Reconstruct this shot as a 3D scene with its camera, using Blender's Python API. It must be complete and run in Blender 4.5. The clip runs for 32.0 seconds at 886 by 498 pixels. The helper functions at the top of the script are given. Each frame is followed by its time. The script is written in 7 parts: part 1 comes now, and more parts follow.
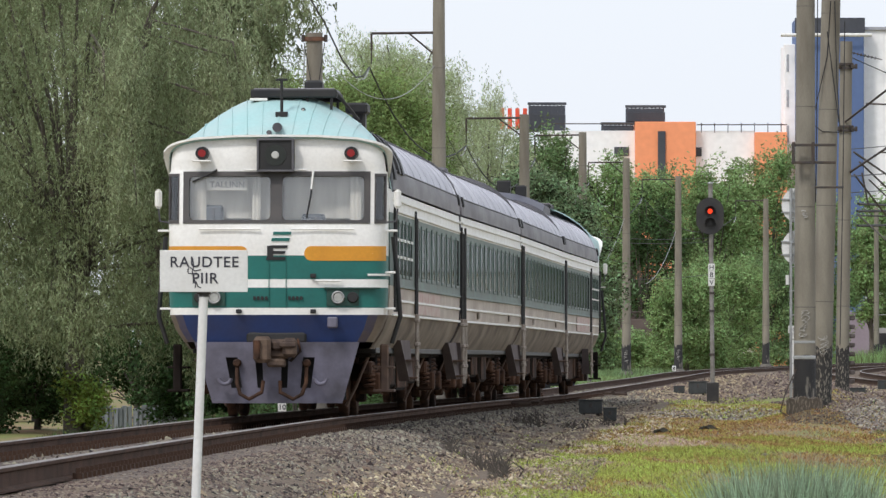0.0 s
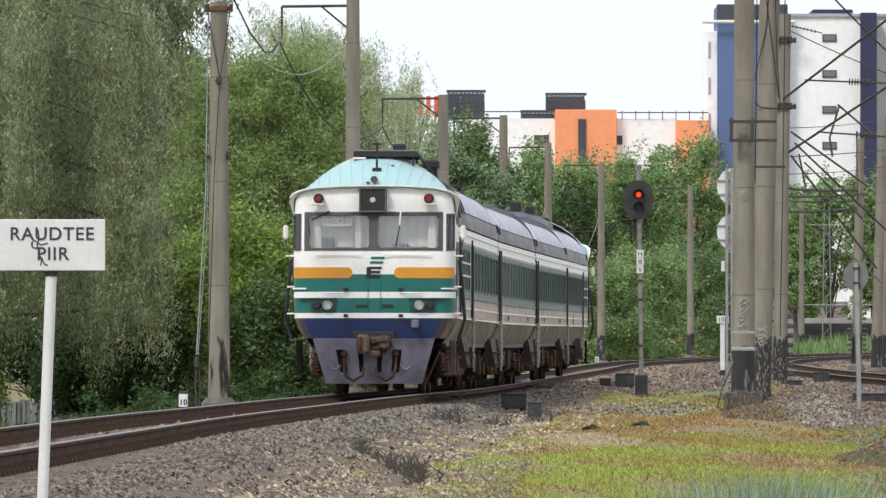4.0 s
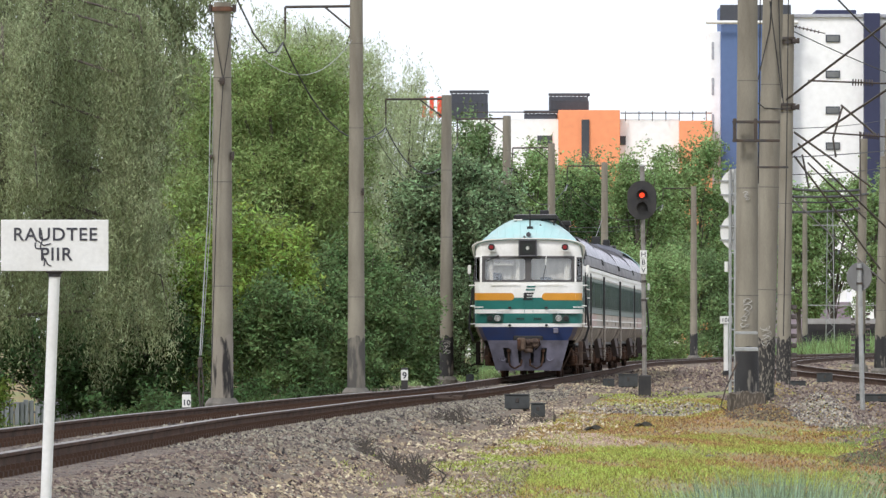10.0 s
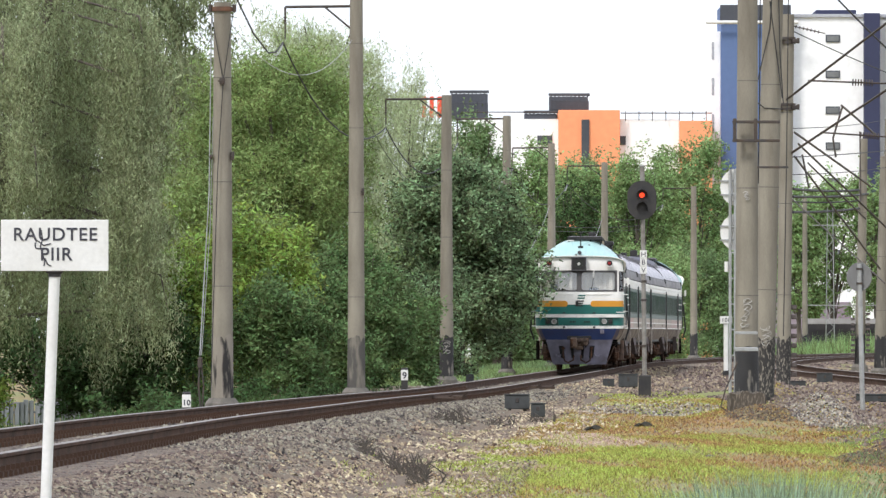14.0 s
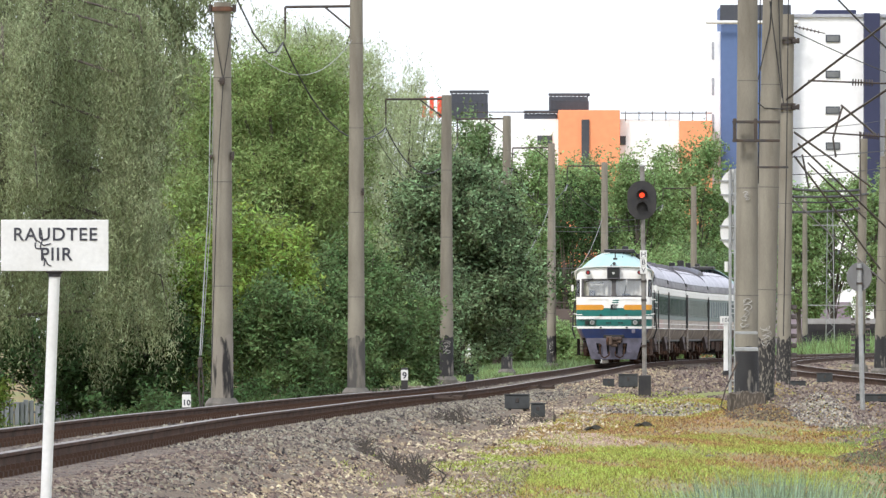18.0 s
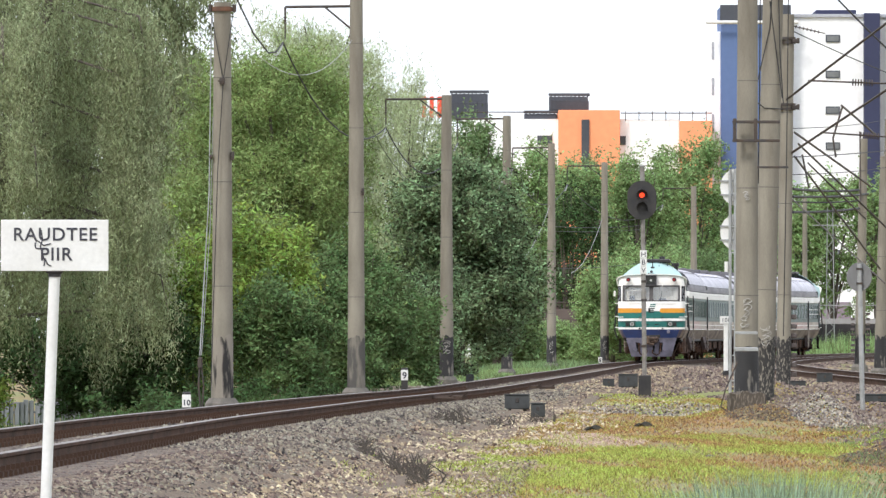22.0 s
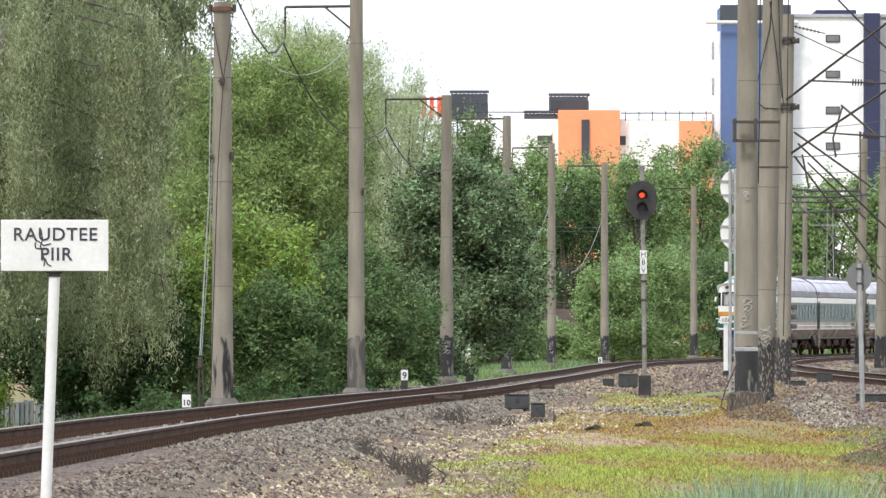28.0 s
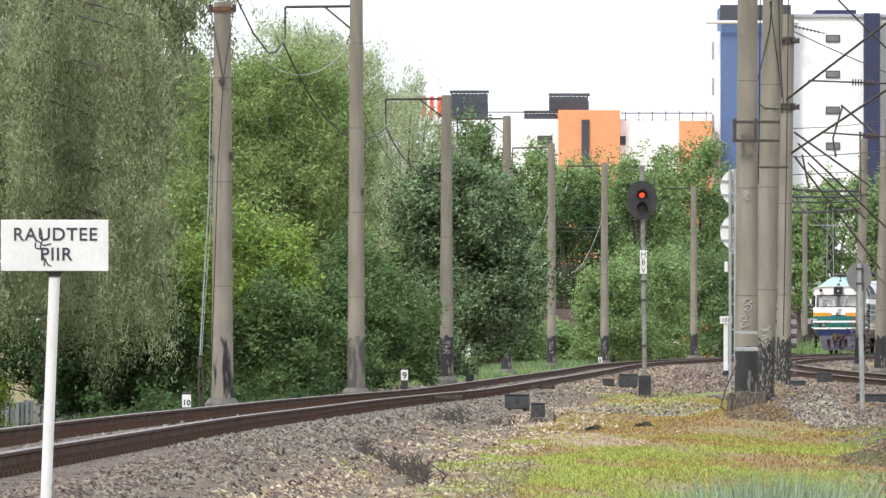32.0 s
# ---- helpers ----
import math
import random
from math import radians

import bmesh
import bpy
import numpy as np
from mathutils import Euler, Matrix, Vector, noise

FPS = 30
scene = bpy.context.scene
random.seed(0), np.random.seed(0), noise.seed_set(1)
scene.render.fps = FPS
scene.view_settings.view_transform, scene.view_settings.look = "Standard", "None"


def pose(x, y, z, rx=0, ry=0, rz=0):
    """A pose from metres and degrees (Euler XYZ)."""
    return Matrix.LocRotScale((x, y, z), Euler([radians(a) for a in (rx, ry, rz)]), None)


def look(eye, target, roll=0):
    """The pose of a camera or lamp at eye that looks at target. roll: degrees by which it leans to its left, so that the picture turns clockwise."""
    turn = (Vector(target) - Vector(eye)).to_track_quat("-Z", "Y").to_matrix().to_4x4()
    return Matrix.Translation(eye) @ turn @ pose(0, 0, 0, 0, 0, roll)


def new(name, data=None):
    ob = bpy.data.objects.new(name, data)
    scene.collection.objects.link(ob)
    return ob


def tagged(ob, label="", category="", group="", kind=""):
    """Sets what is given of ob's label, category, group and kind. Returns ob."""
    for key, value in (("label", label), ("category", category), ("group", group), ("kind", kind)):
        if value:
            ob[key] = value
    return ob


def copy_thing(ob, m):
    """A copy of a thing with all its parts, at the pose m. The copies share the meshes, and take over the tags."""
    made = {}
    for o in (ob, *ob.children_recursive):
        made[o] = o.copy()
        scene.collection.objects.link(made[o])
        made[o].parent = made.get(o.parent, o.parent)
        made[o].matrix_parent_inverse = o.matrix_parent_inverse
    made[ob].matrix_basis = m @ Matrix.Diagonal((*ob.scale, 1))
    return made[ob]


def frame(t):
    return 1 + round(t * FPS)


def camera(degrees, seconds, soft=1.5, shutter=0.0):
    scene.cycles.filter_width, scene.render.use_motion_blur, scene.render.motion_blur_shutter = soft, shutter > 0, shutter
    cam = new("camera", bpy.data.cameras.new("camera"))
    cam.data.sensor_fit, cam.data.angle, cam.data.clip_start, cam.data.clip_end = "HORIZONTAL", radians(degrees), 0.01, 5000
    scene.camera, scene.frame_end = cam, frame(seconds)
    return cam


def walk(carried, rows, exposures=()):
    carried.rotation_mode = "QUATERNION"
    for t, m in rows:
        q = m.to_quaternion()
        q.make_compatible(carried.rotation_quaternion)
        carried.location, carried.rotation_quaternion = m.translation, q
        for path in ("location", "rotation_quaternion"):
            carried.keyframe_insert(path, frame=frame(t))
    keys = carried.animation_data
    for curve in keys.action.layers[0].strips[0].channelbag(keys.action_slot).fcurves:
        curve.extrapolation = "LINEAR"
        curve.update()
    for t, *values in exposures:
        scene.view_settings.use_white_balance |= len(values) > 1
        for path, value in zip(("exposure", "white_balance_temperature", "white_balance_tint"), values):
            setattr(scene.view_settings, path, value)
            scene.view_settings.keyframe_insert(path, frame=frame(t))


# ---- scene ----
FIELD = 5.2810  # a long telephoto lens
cam = camera(FIELD, 32.0, soft=1.4)
walk(cam, [
    (0, pose(0, -12, 1.2, 90.5729, 0, 0.4651)),
    (0.25, pose(0, -5, 1.2, 90.6403, 0, 0.4314)),
    (0.5, pose(0, 0, 1.2, 90.6572, 0, 0.3977)),
    (1, pose(0, 0, 1.2, 90.6420, 0, 0.2932)),
    (1.5, pose(0, 0, 1.2, 90.5595, 0, 0.2831)),
    (2, pose(0, 0, 1.2, 90.4112, 0, 0.2272)),
    (2.3, pose(0, 0, 1.2, 90.3876, 0, 0.0977)),
    (2.5, pose(0, 0, 1.2, 90.4314, 0, -0.1854)),
    (3, pose(0, 0, 1.2, 90.4617, 0, -0.1449)),
    (3.5, pose(0, 0, 1.2, 90.5089, 0, -0.0617)),
    (4.5, pose(0, 0, 1.2, 90.5173, 0, -0.0101)),
    (5.5, pose(0, 0, 1.2, 90.5190, 0, 0.0000)),
    (32, pose(0, 0, 1.2, 90.5190, 0, 0.0000)),
], exposures=[(0, -0.2), (1, -0.21), (2, -0.14), (3.5, -0.06), (6, -0.03), (13, 0.22), (19, 0.32), (25, 0.35), (32, 0.36)])

# ---- daylight: a bright, hazy sky with a veiled sun behind and to the left of the camera ----
SUN_UP, SUN_TURN = 48, 215
world = bpy.data.worlds.new("hazy_sky")
scene.world = world
world.use_nodes = True
wn = world.node_tree.nodes
sky = wn.new("ShaderNodeTexSky")
sky.sky_type, sky.sun_disc = "NISHITA", False
sky.sun_elevation, sky.sun_rotation = radians(SUN_UP), radians(SUN_TURN)
sky.air_density, sky.dust_density, sky.ozone_density = 1.0, 1.5, 1.0
wn["Background"].inputs["Strength"].default_value = 0.138
veil = wn.new("ShaderNodeMixRGB")  # thin bright cloud over the blue
veil.inputs[0].default_value, veil.inputs[2].default_value = 0.85, (7.8, 8.25, 9.1, 1)
world.node_tree.links.new(sky.outputs["Color"], veil.inputs[1])
world.node_tree.links.new(veil.outputs[0], wn["Background"].inputs["Color"])
sun = new("sun", bpy.data.lights.new("sun", "SUN"))
sun.data.energy, sun.data.angle, sun.data.color = 2.0, radians(10), (1.0, 0.96, 0.92)
sun_way = Vector((math.sin(radians(SUN_TURN)) * math.cos(radians(SUN_UP)),
                  math.cos(radians(SUN_TURN)) * math.cos(radians(SUN_UP)), math.sin(radians(SUN_UP))))
sun.matrix_world = look(sun_way * 50, (0, 0, 0))


# ---- small tools ----
class Build:
    """Collects vertices and faces of one mesh."""

    def __init__(self):
        self.v, self.f, self.smooth = [], [], set()

    def add(self, verts, faces, m=None, smooth=False):
        n, k = len(self.v), len(self.f)
        self.v += [tuple(m @ Vector(p)) for p in verts] if m else [tuple(p) for p in verts]
        self.f += [tuple(i + n for i in f) for f in faces]
        if smooth:
            self.smooth.update(range(k, len(self.f)))
        return self

    def box(self, x0, x1, y0, y1, z0, z1, b=0.0, m=None):
        """A block with edges chamfered by b."""
        if b <= 0:
            c = [(x, y, z) for z in (z0, z1) for y in (y0, y1) for x in (x0, x1)]
            return self.add(c, [(0, 2, 3, 1), (4, 5, 7, 6), (0, 1, 5, 4), (2, 6, 7, 3), (0, 4, 6, 2), (1, 3, 7, 5)], m)
        b = min(b, (x1 - x0) * .45, (y1 - y0) * .45, (z1 - z0) * .45)

        def ring(i, z):
            return [(x0 + i + b, y0 + i, z), (x1 - i - b, y0 + i, z), (x1 - i, y0 + i + b, z), (x1 - i, y1 - i - b, z),
                    (x1 - i - b, y1 - i, z), (x0 + i + b, y1 - i, z), (x0 + i, y1 - i - b, z), (x0 + i, y0 + i + b, z)]
        v = ring(b * .8, z0) + ring(0, z0 + b) + ring(0, z1 - b) + ring(b * .8, z1)
        f = [tuple(range(7, -1, -1)), tuple(range(24, 32))]
        f += [(r * 8 + i, r * 8 + (i + 1) % 8, r * 8 + 8 + (i + 1) % 8, r * 8 + 8 + i) for r in range(3) for i in range(8)]
        return self.add(v, f, m)

    def tube(self, pts, r, n=8, caps=True, smooth=True):
        """A round bar along pts; r is one radius or one for each point."""
        pts = [Vector(p) for p in pts]
        rs = r if isinstance(r, (list, tuple)) else [r] * len(pts)
        v, side = [], None
        for i, p in enumerate(pts):
            d = (pts[min(i + 1, len(pts) - 1)] - pts[max(i - 1, 0)]).normalized()
            if side is None:
                side = d.cross(Vector((0, 0, 1)) if abs(d.z) < .9 else Vector((0, 1, 0))).normalized()
            side = (side - d * side.dot(d)).normalized()
            up = d.cross(side)
            v += [p + (side * math.cos(a) + up * math.sin(a)) * rs[i] for a in [2 * math.pi * k / n for k in range(n)]]
        f = [(i * n + k, i * n + (k + 1) % n, i * n + n + (k + 1) % n, i * n + n + k) for i in range(len(pts) - 1) for k in range(n)]
        self.add(v, f, None, smooth)
        if caps:
            self.add(v[:n], [tuple(range(n - 1, -1, -1))])
            self.add(v[-n:], [tuple(range(n))])
        return self

    def disc(self, c, axis, r, depth, n=16, bevel=0.0):
        """A round plate or drum centred on c."""
        c, a = Vector(c), Vector(axis).normalized() * depth / 2
        e = Vector(axis).normalized() * bevel
        if bevel:
            return self.tube([c - a, c - a + e, c + a - e, c + a], [r - bevel, r, r, r - bevel], n)
        return self.tube([c - a, c + a], r, n, True, False)

    def grid(self, fn, us, vs, smooth=True, flip=False):
        n = len(vs)
        v = [fn(u, w) for u in us for w in vs]
        q = [(i * n + j, i * n + n + j, i * n + n + j + 1, i * n + j + 1) for i in range(len(us) - 1) for j in range(n - 1)]
        if flip:
            q = [f[::-1] for f in q]
        return self.add(v, q, None, smooth)

    def slab(self, fn, us, vs, thick, smooth=True):
        """A curved sheet fn(u, v, offset) with thickness and closed rims."""
        nu, nv = len(us), len(vs)
        top, low = [fn(u, w, 0) for u in us for w in vs], [fn(u, w, -thick) for u in us for w in vs]
        q = [(i * nv + j, i * nv + nv + j, i * nv + nv + j + 1, i * nv + j + 1) for i in range(nu - 1) for j in range(nv - 1)]
        self.add(top, q, None, smooth)
        self.add(low, [f[::-1] for f in q], None, smooth)
        rim = [i * nv for i in range(nu)] + [(nu - 1) * nv + j for j in range(1, nv)]
        rim += [i * nv + nv - 1 for i in range(nu - 2, -1, -1)] + list(range(nv - 2, 0, -1))
        k = len(rim)
        return self.add([top[i] for i in rim] + [low[i] for i in rim], [(i, k + i, k + (i + 1) % k, (i + 1) % k) for i in range(k)])

    def mesh(self, name, material):
        me = bpy.data.meshes.new(name)
        me.from_pydata([tuple(p) for p in self.v], [], self.f)
        if self.smooth:
            me.polygons.foreach_set("use_smooth", [i in self.smooth for i in range(len(self.f))])
        if material:
            me.materials.append(material)
        me.update()
        return me


def part(name, b, material, parent=None, label="", m=None):
    """Links b (a Build or a mesh) as one mesh object under parent."""
    ob = new(name, b.mesh(name, material) if isinstance(b, Build) else b)
    ob.parent = parent
    if m is not None:
        ob.matrix_basis = m
    return tagged(ob, label) if label else ob


def thing(name, label, category, m=None, group="", kind=""):
    ob = new(name)
    ob.empty_display_size = 0.2
    if m is not None:
        ob.matrix_basis = m
    return tagged(ob, label, category, group, kind)


def arrays(name, verts, quads, material):
    """A mesh from numpy arrays of vertices and quads or triangles."""
    k = quads.shape[1]
    me = bpy.data.meshes.new(name)
    me.vertices.add(len(verts)), me.loops.add(quads.size), me.polygons.add(len(quads))
    me.vertices.foreach_set("co", verts.astype(np.float32).ravel())
    me.loops.foreach_set("vertex_index", quads.astype(np.int32).ravel())
    me.polygons.foreach_set("loop_start", np.arange(0, quads.size, k, dtype=np.int32))
    me.polygons.foreach_set("loop_total", np.full(len(quads), k, dtype=np.int32))
    me.update(calc_edges=True)
    me.validate()
    me.materials.append(material)
    return me


def spline(table, col):
    """A smooth function through rows (y, ...) of a short table."""
    ys = np.array([r[0] for r in table], float)
    vs = np.array([r[col] for r in table], float)
    d = np.diff(vs) / np.diff(ys)
    m = np.concatenate([[d[0]], (d[:-1] * np.diff(ys)[1:] + d[1:] * np.diff(ys)[:-1]) / (ys[2:] - ys[:-2]), [d[-1]]])

    def fn(y):
        y = np.asarray(y, float)
        i = np.clip(np.searchsorted(ys, y) - 1, 0, len(ys) - 2)
        h = ys[i + 1] - ys[i]
        s = (y - ys[i]) / h
        inner = ((1 + 2 * s) * (1 - s) ** 2 * vs[i] + s * (1 - s) ** 2 * h * m[i] + s * s * (3 - 2 * s) * vs[i + 1] + s * s * (s - 1) * h * m[i + 1])
        return np.where(s < 0, vs[0] + m[0] * (y - ys[0]), np.where(s > 1, vs[-1] + m[-1] * (y - ys[-1]), inner))
    return fn


# ---- materials ----
def material(name, colour, rough=0.8, metal=0.0, second=None, scale=3.0, grain=60.0, bump=0.15, mix=0.5, per="", spread=0.12, spec=None, stretch=(1, 1, 1), lo=.35, hi=.68):
    """A worn surface: two noise scales between two colours, fine relief; per: vary by object or by island."""
    mat = bpy.data.materials.new(name)
    mat.use_nodes = True
    n, l = mat.node_tree.nodes, mat.node_tree.links
    bs = n["Principled BSDF"]
    bs.inputs["Metallic"].default_value = metal
    if spec is not None:
        bs.inputs["Specular IOR Level"].default_value = spec
    co = n.new("ShaderNodeTexCoord")
    mp = n.new("ShaderNodeMapping")
    mp.inputs["Scale"].default_value = stretch
    l.new(co.outputs["Object"], mp.inputs["Vector"])
    big, fine = n.new("ShaderNodeTexNoise"), n.new("ShaderNodeTexNoise")
    big.inputs["Scale"].default_value, fine.inputs["Scale"].default_value = scale, grain
    big.inputs["Detail"].default_value, fine.inputs["Detail"].default_value = 6, 4
    l.new(mp.outputs[0], big.inputs["Vector"]), l.new(mp.outputs[0], fine.inputs["Vector"])
    ramp = n.new("ShaderNodeMapRange")
    ramp.inputs[1].default_value, ramp.inputs[2].default_value, ramp.inputs[3].default_value, ramp.inputs[4].default_value = lo, hi, 0, mix * 1.6
    l.new(big.outputs["Fac"], ramp.inputs[0])
    mx = n.new("ShaderNodeMixRGB")
    second = second or tuple(c * .7 for c in colour)
    mx.inputs[1].default_value, mx.inputs[2].default_value = (*colour, 1), (*second, 1)
    l.new(ramp.outputs[0], mx.inputs[0])
    hs = n.new("ShaderNodeHueSaturation")
    l.new(mx.outputs[0], hs.inputs["Color"])
    val = n.new("ShaderNodeMapRange")
    val.inputs[3].default_value, val.inputs[4].default_value = 1 - spread, 1 + spread
    l.new(fine.outputs["Fac"], val.inputs[0])
    if per:
        src = n.new("ShaderNodeObjectInfo" if per == "object" else "ShaderNodeNewGeometry")
        rnd = src.outputs["Random" if per == "object" else "Random Per Island"]
        mul, pv = n.new("ShaderNodeMath"), n.new("ShaderNodeMapRange")
        mul.operation = "MULTIPLY"
        pv.inputs[3].default_value, pv.inputs[4].default_value = 1 - 2.2 * spread, 1 + 2.2 * spread
        l.new(rnd, pv.inputs[0]), l.new(pv.outputs[0], mul.inputs[0]), l.new(val.outputs[0], mul.inputs[1])
        l.new(mul.outputs[0], hs.inputs["Value"])
        hue = n.new("ShaderNodeMapRange")
        hue.inputs[3].default_value, hue.inputs[4].default_value = .5 - spread * .12, .5 + spread * .12
        l.new(rnd, hue.inputs[0]), l.new(hue.outputs[0], hs.inputs["Hue"])
    else:
        l.new(val.outputs[0], hs.inputs["Value"])
    l.new(hs.outputs[0], bs.inputs["Base Color"])
    rr = n.new("ShaderNodeMapRange")
    rr.inputs[3].default_value, rr.inputs[4].default_value = max(0, rough - .12), min(1, rough + .12)
    l.new(big.outputs["Fac"], rr.inputs[0]), l.new(rr.outputs[0], bs.inputs["Roughness"])
    if bump:
        bp = n.new("ShaderNodeBump")
        bp.inputs["Strength"].default_value, bp.inputs["Distance"].default_value = bump, .02
        l.new(fine.outputs["Fac"], bp.inputs["Height"]), l.new(bp.outputs[0], bs.inputs["Normal"])
    return mat


def leaf_material(name, colour, second, spread=.3):
    """Leaves: each one its own tone, a little light passing through."""
    mat = material(name, colour, .7, 0, second, 1.7, 5, 0, .62, "island", spread, .12)
    n, l = mat.node_tree.nodes, mat.node_tree.links
    bs = n["Principled BSDF"]
    tr, ad = n.new("ShaderNodeBsdfTranslucent"), n.new("ShaderNodeMixShader")
    ad.inputs[0].default_value = .32
    l.new(bs.inputs["Base Color"].links[0].from_socket, tr.inputs["Color"])
    l.new(bs.outputs[0], ad.inputs[1]), l.new(tr.outputs[0], ad.inputs[2])
    l.new(ad.outputs[0], n["Material Output"].inputs["Surface"])
    return mat


def glow(name, colour, strength):
    mat = bpy.data.materials.new(name)
    mat.use_nodes = True
    bs = mat.node_tree.nodes["Principled BSDF"]
    bs.inputs["Base Color"].default_value = (*colour, 1)
    bs.inputs["Emission Color"].default_value, bs.inputs["Emission Strength"].default_value = (*colour, 1), strength
    return mat


def pane_material(name, tint=(.75, .8, .8), clear=.75, ior=1.7, gloss=1.0):
    mat = bpy.data.materials.new(name)
    mat.use_nodes = True
    n, l = mat.node_tree.nodes, mat.node_tree.links
    tr, gl, mx, fr = n.new("ShaderNodeBsdfTransparent"), n.new("ShaderNodeBsdfGlossy"), n.new("ShaderNodeMixShader"), n.new("ShaderNodeFresnel")
    tr.inputs[0].default_value, gl.inputs["Roughness"].default_value = (*[c * clear / .75 for c in tint], 1), .04
    fr.inputs["IOR"].default_value = ior
    sc = n.new("ShaderNodeMath")
    sc.operation, sc.inputs[1].default_value = "MULTIPLY", gloss
    l.new(fr.outputs[0], sc.inputs[0])
    l.new(sc.outputs[0], mx.inputs[0]), l.new(tr.outputs[0], mx.inputs[1]), l.new(gl.outputs[0], mx.inputs[2])
    l.new(mx.outputs[0], n["Material Output"].inputs["Surface"])
    return mat


CONCRETE = material("pole_concrete", (.275, .25, .2), .9, 0, (.165, .145, .115), 1.2, 30, .35, .55, spread=.18, stretch=(3, 3, .6))
TAR = material("pole_tar_paint", (.028, .027, .028), .7, 0, (.27, .245, .205), 2.2, 40, .5, .6, stretch=(2.4, 2.4, .7), lo=.57, hi=.64)
TAR_PEELED = material("peeled_tar_paint", (.27, .24, .2), .9, 0, (.025, .024, .024), 2.0, 40, .5, .62, stretch=(3.2, 3.2, .6), lo=.5, hi=.6)
TAR_FLECKED = material("flecked_tar_paint", (.035, .033, .032), .9, 0, (.24, .215, .18), 13, 40, .5, .62, stretch=(2.6, 2.6, .9), lo=.52, hi=.62)
TAR_FADED = material("faded_tar_paint", (.085, .08, .072), .9, 0, (.2, .18, .15), 2.4, 40, .5, .6, stretch=(3, 3, .7), lo=.48, hi=.62)
FOUNDATION = material("foundation_concrete", (.18, .162, .14), .95, 0, (.09, .085, .075), 3, 40, .5, .5)
STEEL_DARK = material("dark_steel", (.06, .055, .055), .6, .4, (.1, .07, .05), 5, 60, .2)
GALVANISED = material("galvanised_steel", (.45, .46, .46), .5, .6, (.3, .3, .29), 6, 60, .1)
RAIL_SIDE = material("rail_rust", (.1, .057, .038), .9, .05, (.05, .032, .024), 1.5, 40, .3, .6, spec=.15)
RAIL_TOP = material("rail_polish", (.3, .27, .25), .55, .5, (.2, .16, .14), 2, 50, .05)
SLEEPER = material("sleeper_concrete", (.16, .13, .11), .95, 0, (.1, .085, .075), 3, 40, .4, .5, "object")
BALLAST = material("ballast_bed", (.17, .125, .085), .95, 0, (.095, .07, .05), 9, 26, 1.0, .6, spread=.4)
STONE = material("ballast_stone", (.17, .152, .126), .9, 0, (.13, .098, .075), .8, 30, .3, .6, "island", .46)
RUSTY_STONE = material("rusty_ballast_stone", (.185, .138, .115), .9, 0, (.12, .084, .069), .8, 30, .3, .6, "island", .35)
ROUGH_BASE = material("rough_dark_concrete", (.085, .07, .055), .95, 0, (.2, .165, .13), 14, 30, .8, .6, stretch=(2, 2, .6), lo=.5, hi=.6)
MAST_GREY = material("mast_worn_paint", (.3, .29, .27), .7, .1, (.17, .15, .13), 4, 40, .2, .6)
WHITE_PAINT = material("white_paint", (.78, .78, .76), .55, 0, (.62, .61, .57), 3, 40, .05, .4)
BLACK_PAINT = material("black_paint", (.02, .02, .022), .5, 0, (.05, .045, .04), 4, 50, .05)
CABLE = material("cable_rubber", (.025, .025, .027), .7)


# ---- the plan: tracks and ground ----
# rows: distance ahead, sideways, height of the rail head
MAIN = [(40, -4.9, .33), (70, -4.43, .28), (99, -3.83, .235), (120, -3.34, .2), (140, -2.675, .165), (162, -1.825, .14), (185, -.97, .09), (210, 0, .03), (246, 1.505, .03),
        (274, 2.63, .04), (330, 4.78, .04), (386, 7.04, .08), (436, 9.75, .08), (468, 12.1, .08), (500, 15.62, .11), (539, 20.82, .17), (552, 22.85, .18), (600, 31.1, .2), (660, 43.4, .2), (760, 68, .2)]
SIDE = [(60, 11.6, .2), (150, 11.3, .2), (248, 11.4, .15), (325, 11.9, .13), (400, 13.8, .12), (486, 19.4, .12), (560, 28.5, .18), (640, 41.5, .2), (760, 70, .2)]
main_x, main_z = spline(MAIN, 1), spline(MAIN, 2)
yard_x, yard_z = spline(SIDE, 1), spline(SIDE, 2)
GAUGE = 1.52


def slope(fx, y):
    return (fx(y + .5) - fx(y - .5))


def across(fx, X, Y):
    """Distance from a track's centre line, right positive."""
    return (X - fx(Y)) / np.sqrt(1 + slope(fx, Y) ** 2)


def bed(a, rail):
    """Height of a ballast bed at a metres from its centre."""
    a = np.abs(a)
    return rail - .2 - np.clip((a - 1.75) / 1.3, 0, 1) * .42 - np.clip(a - 3.05, 0, 9) * .4


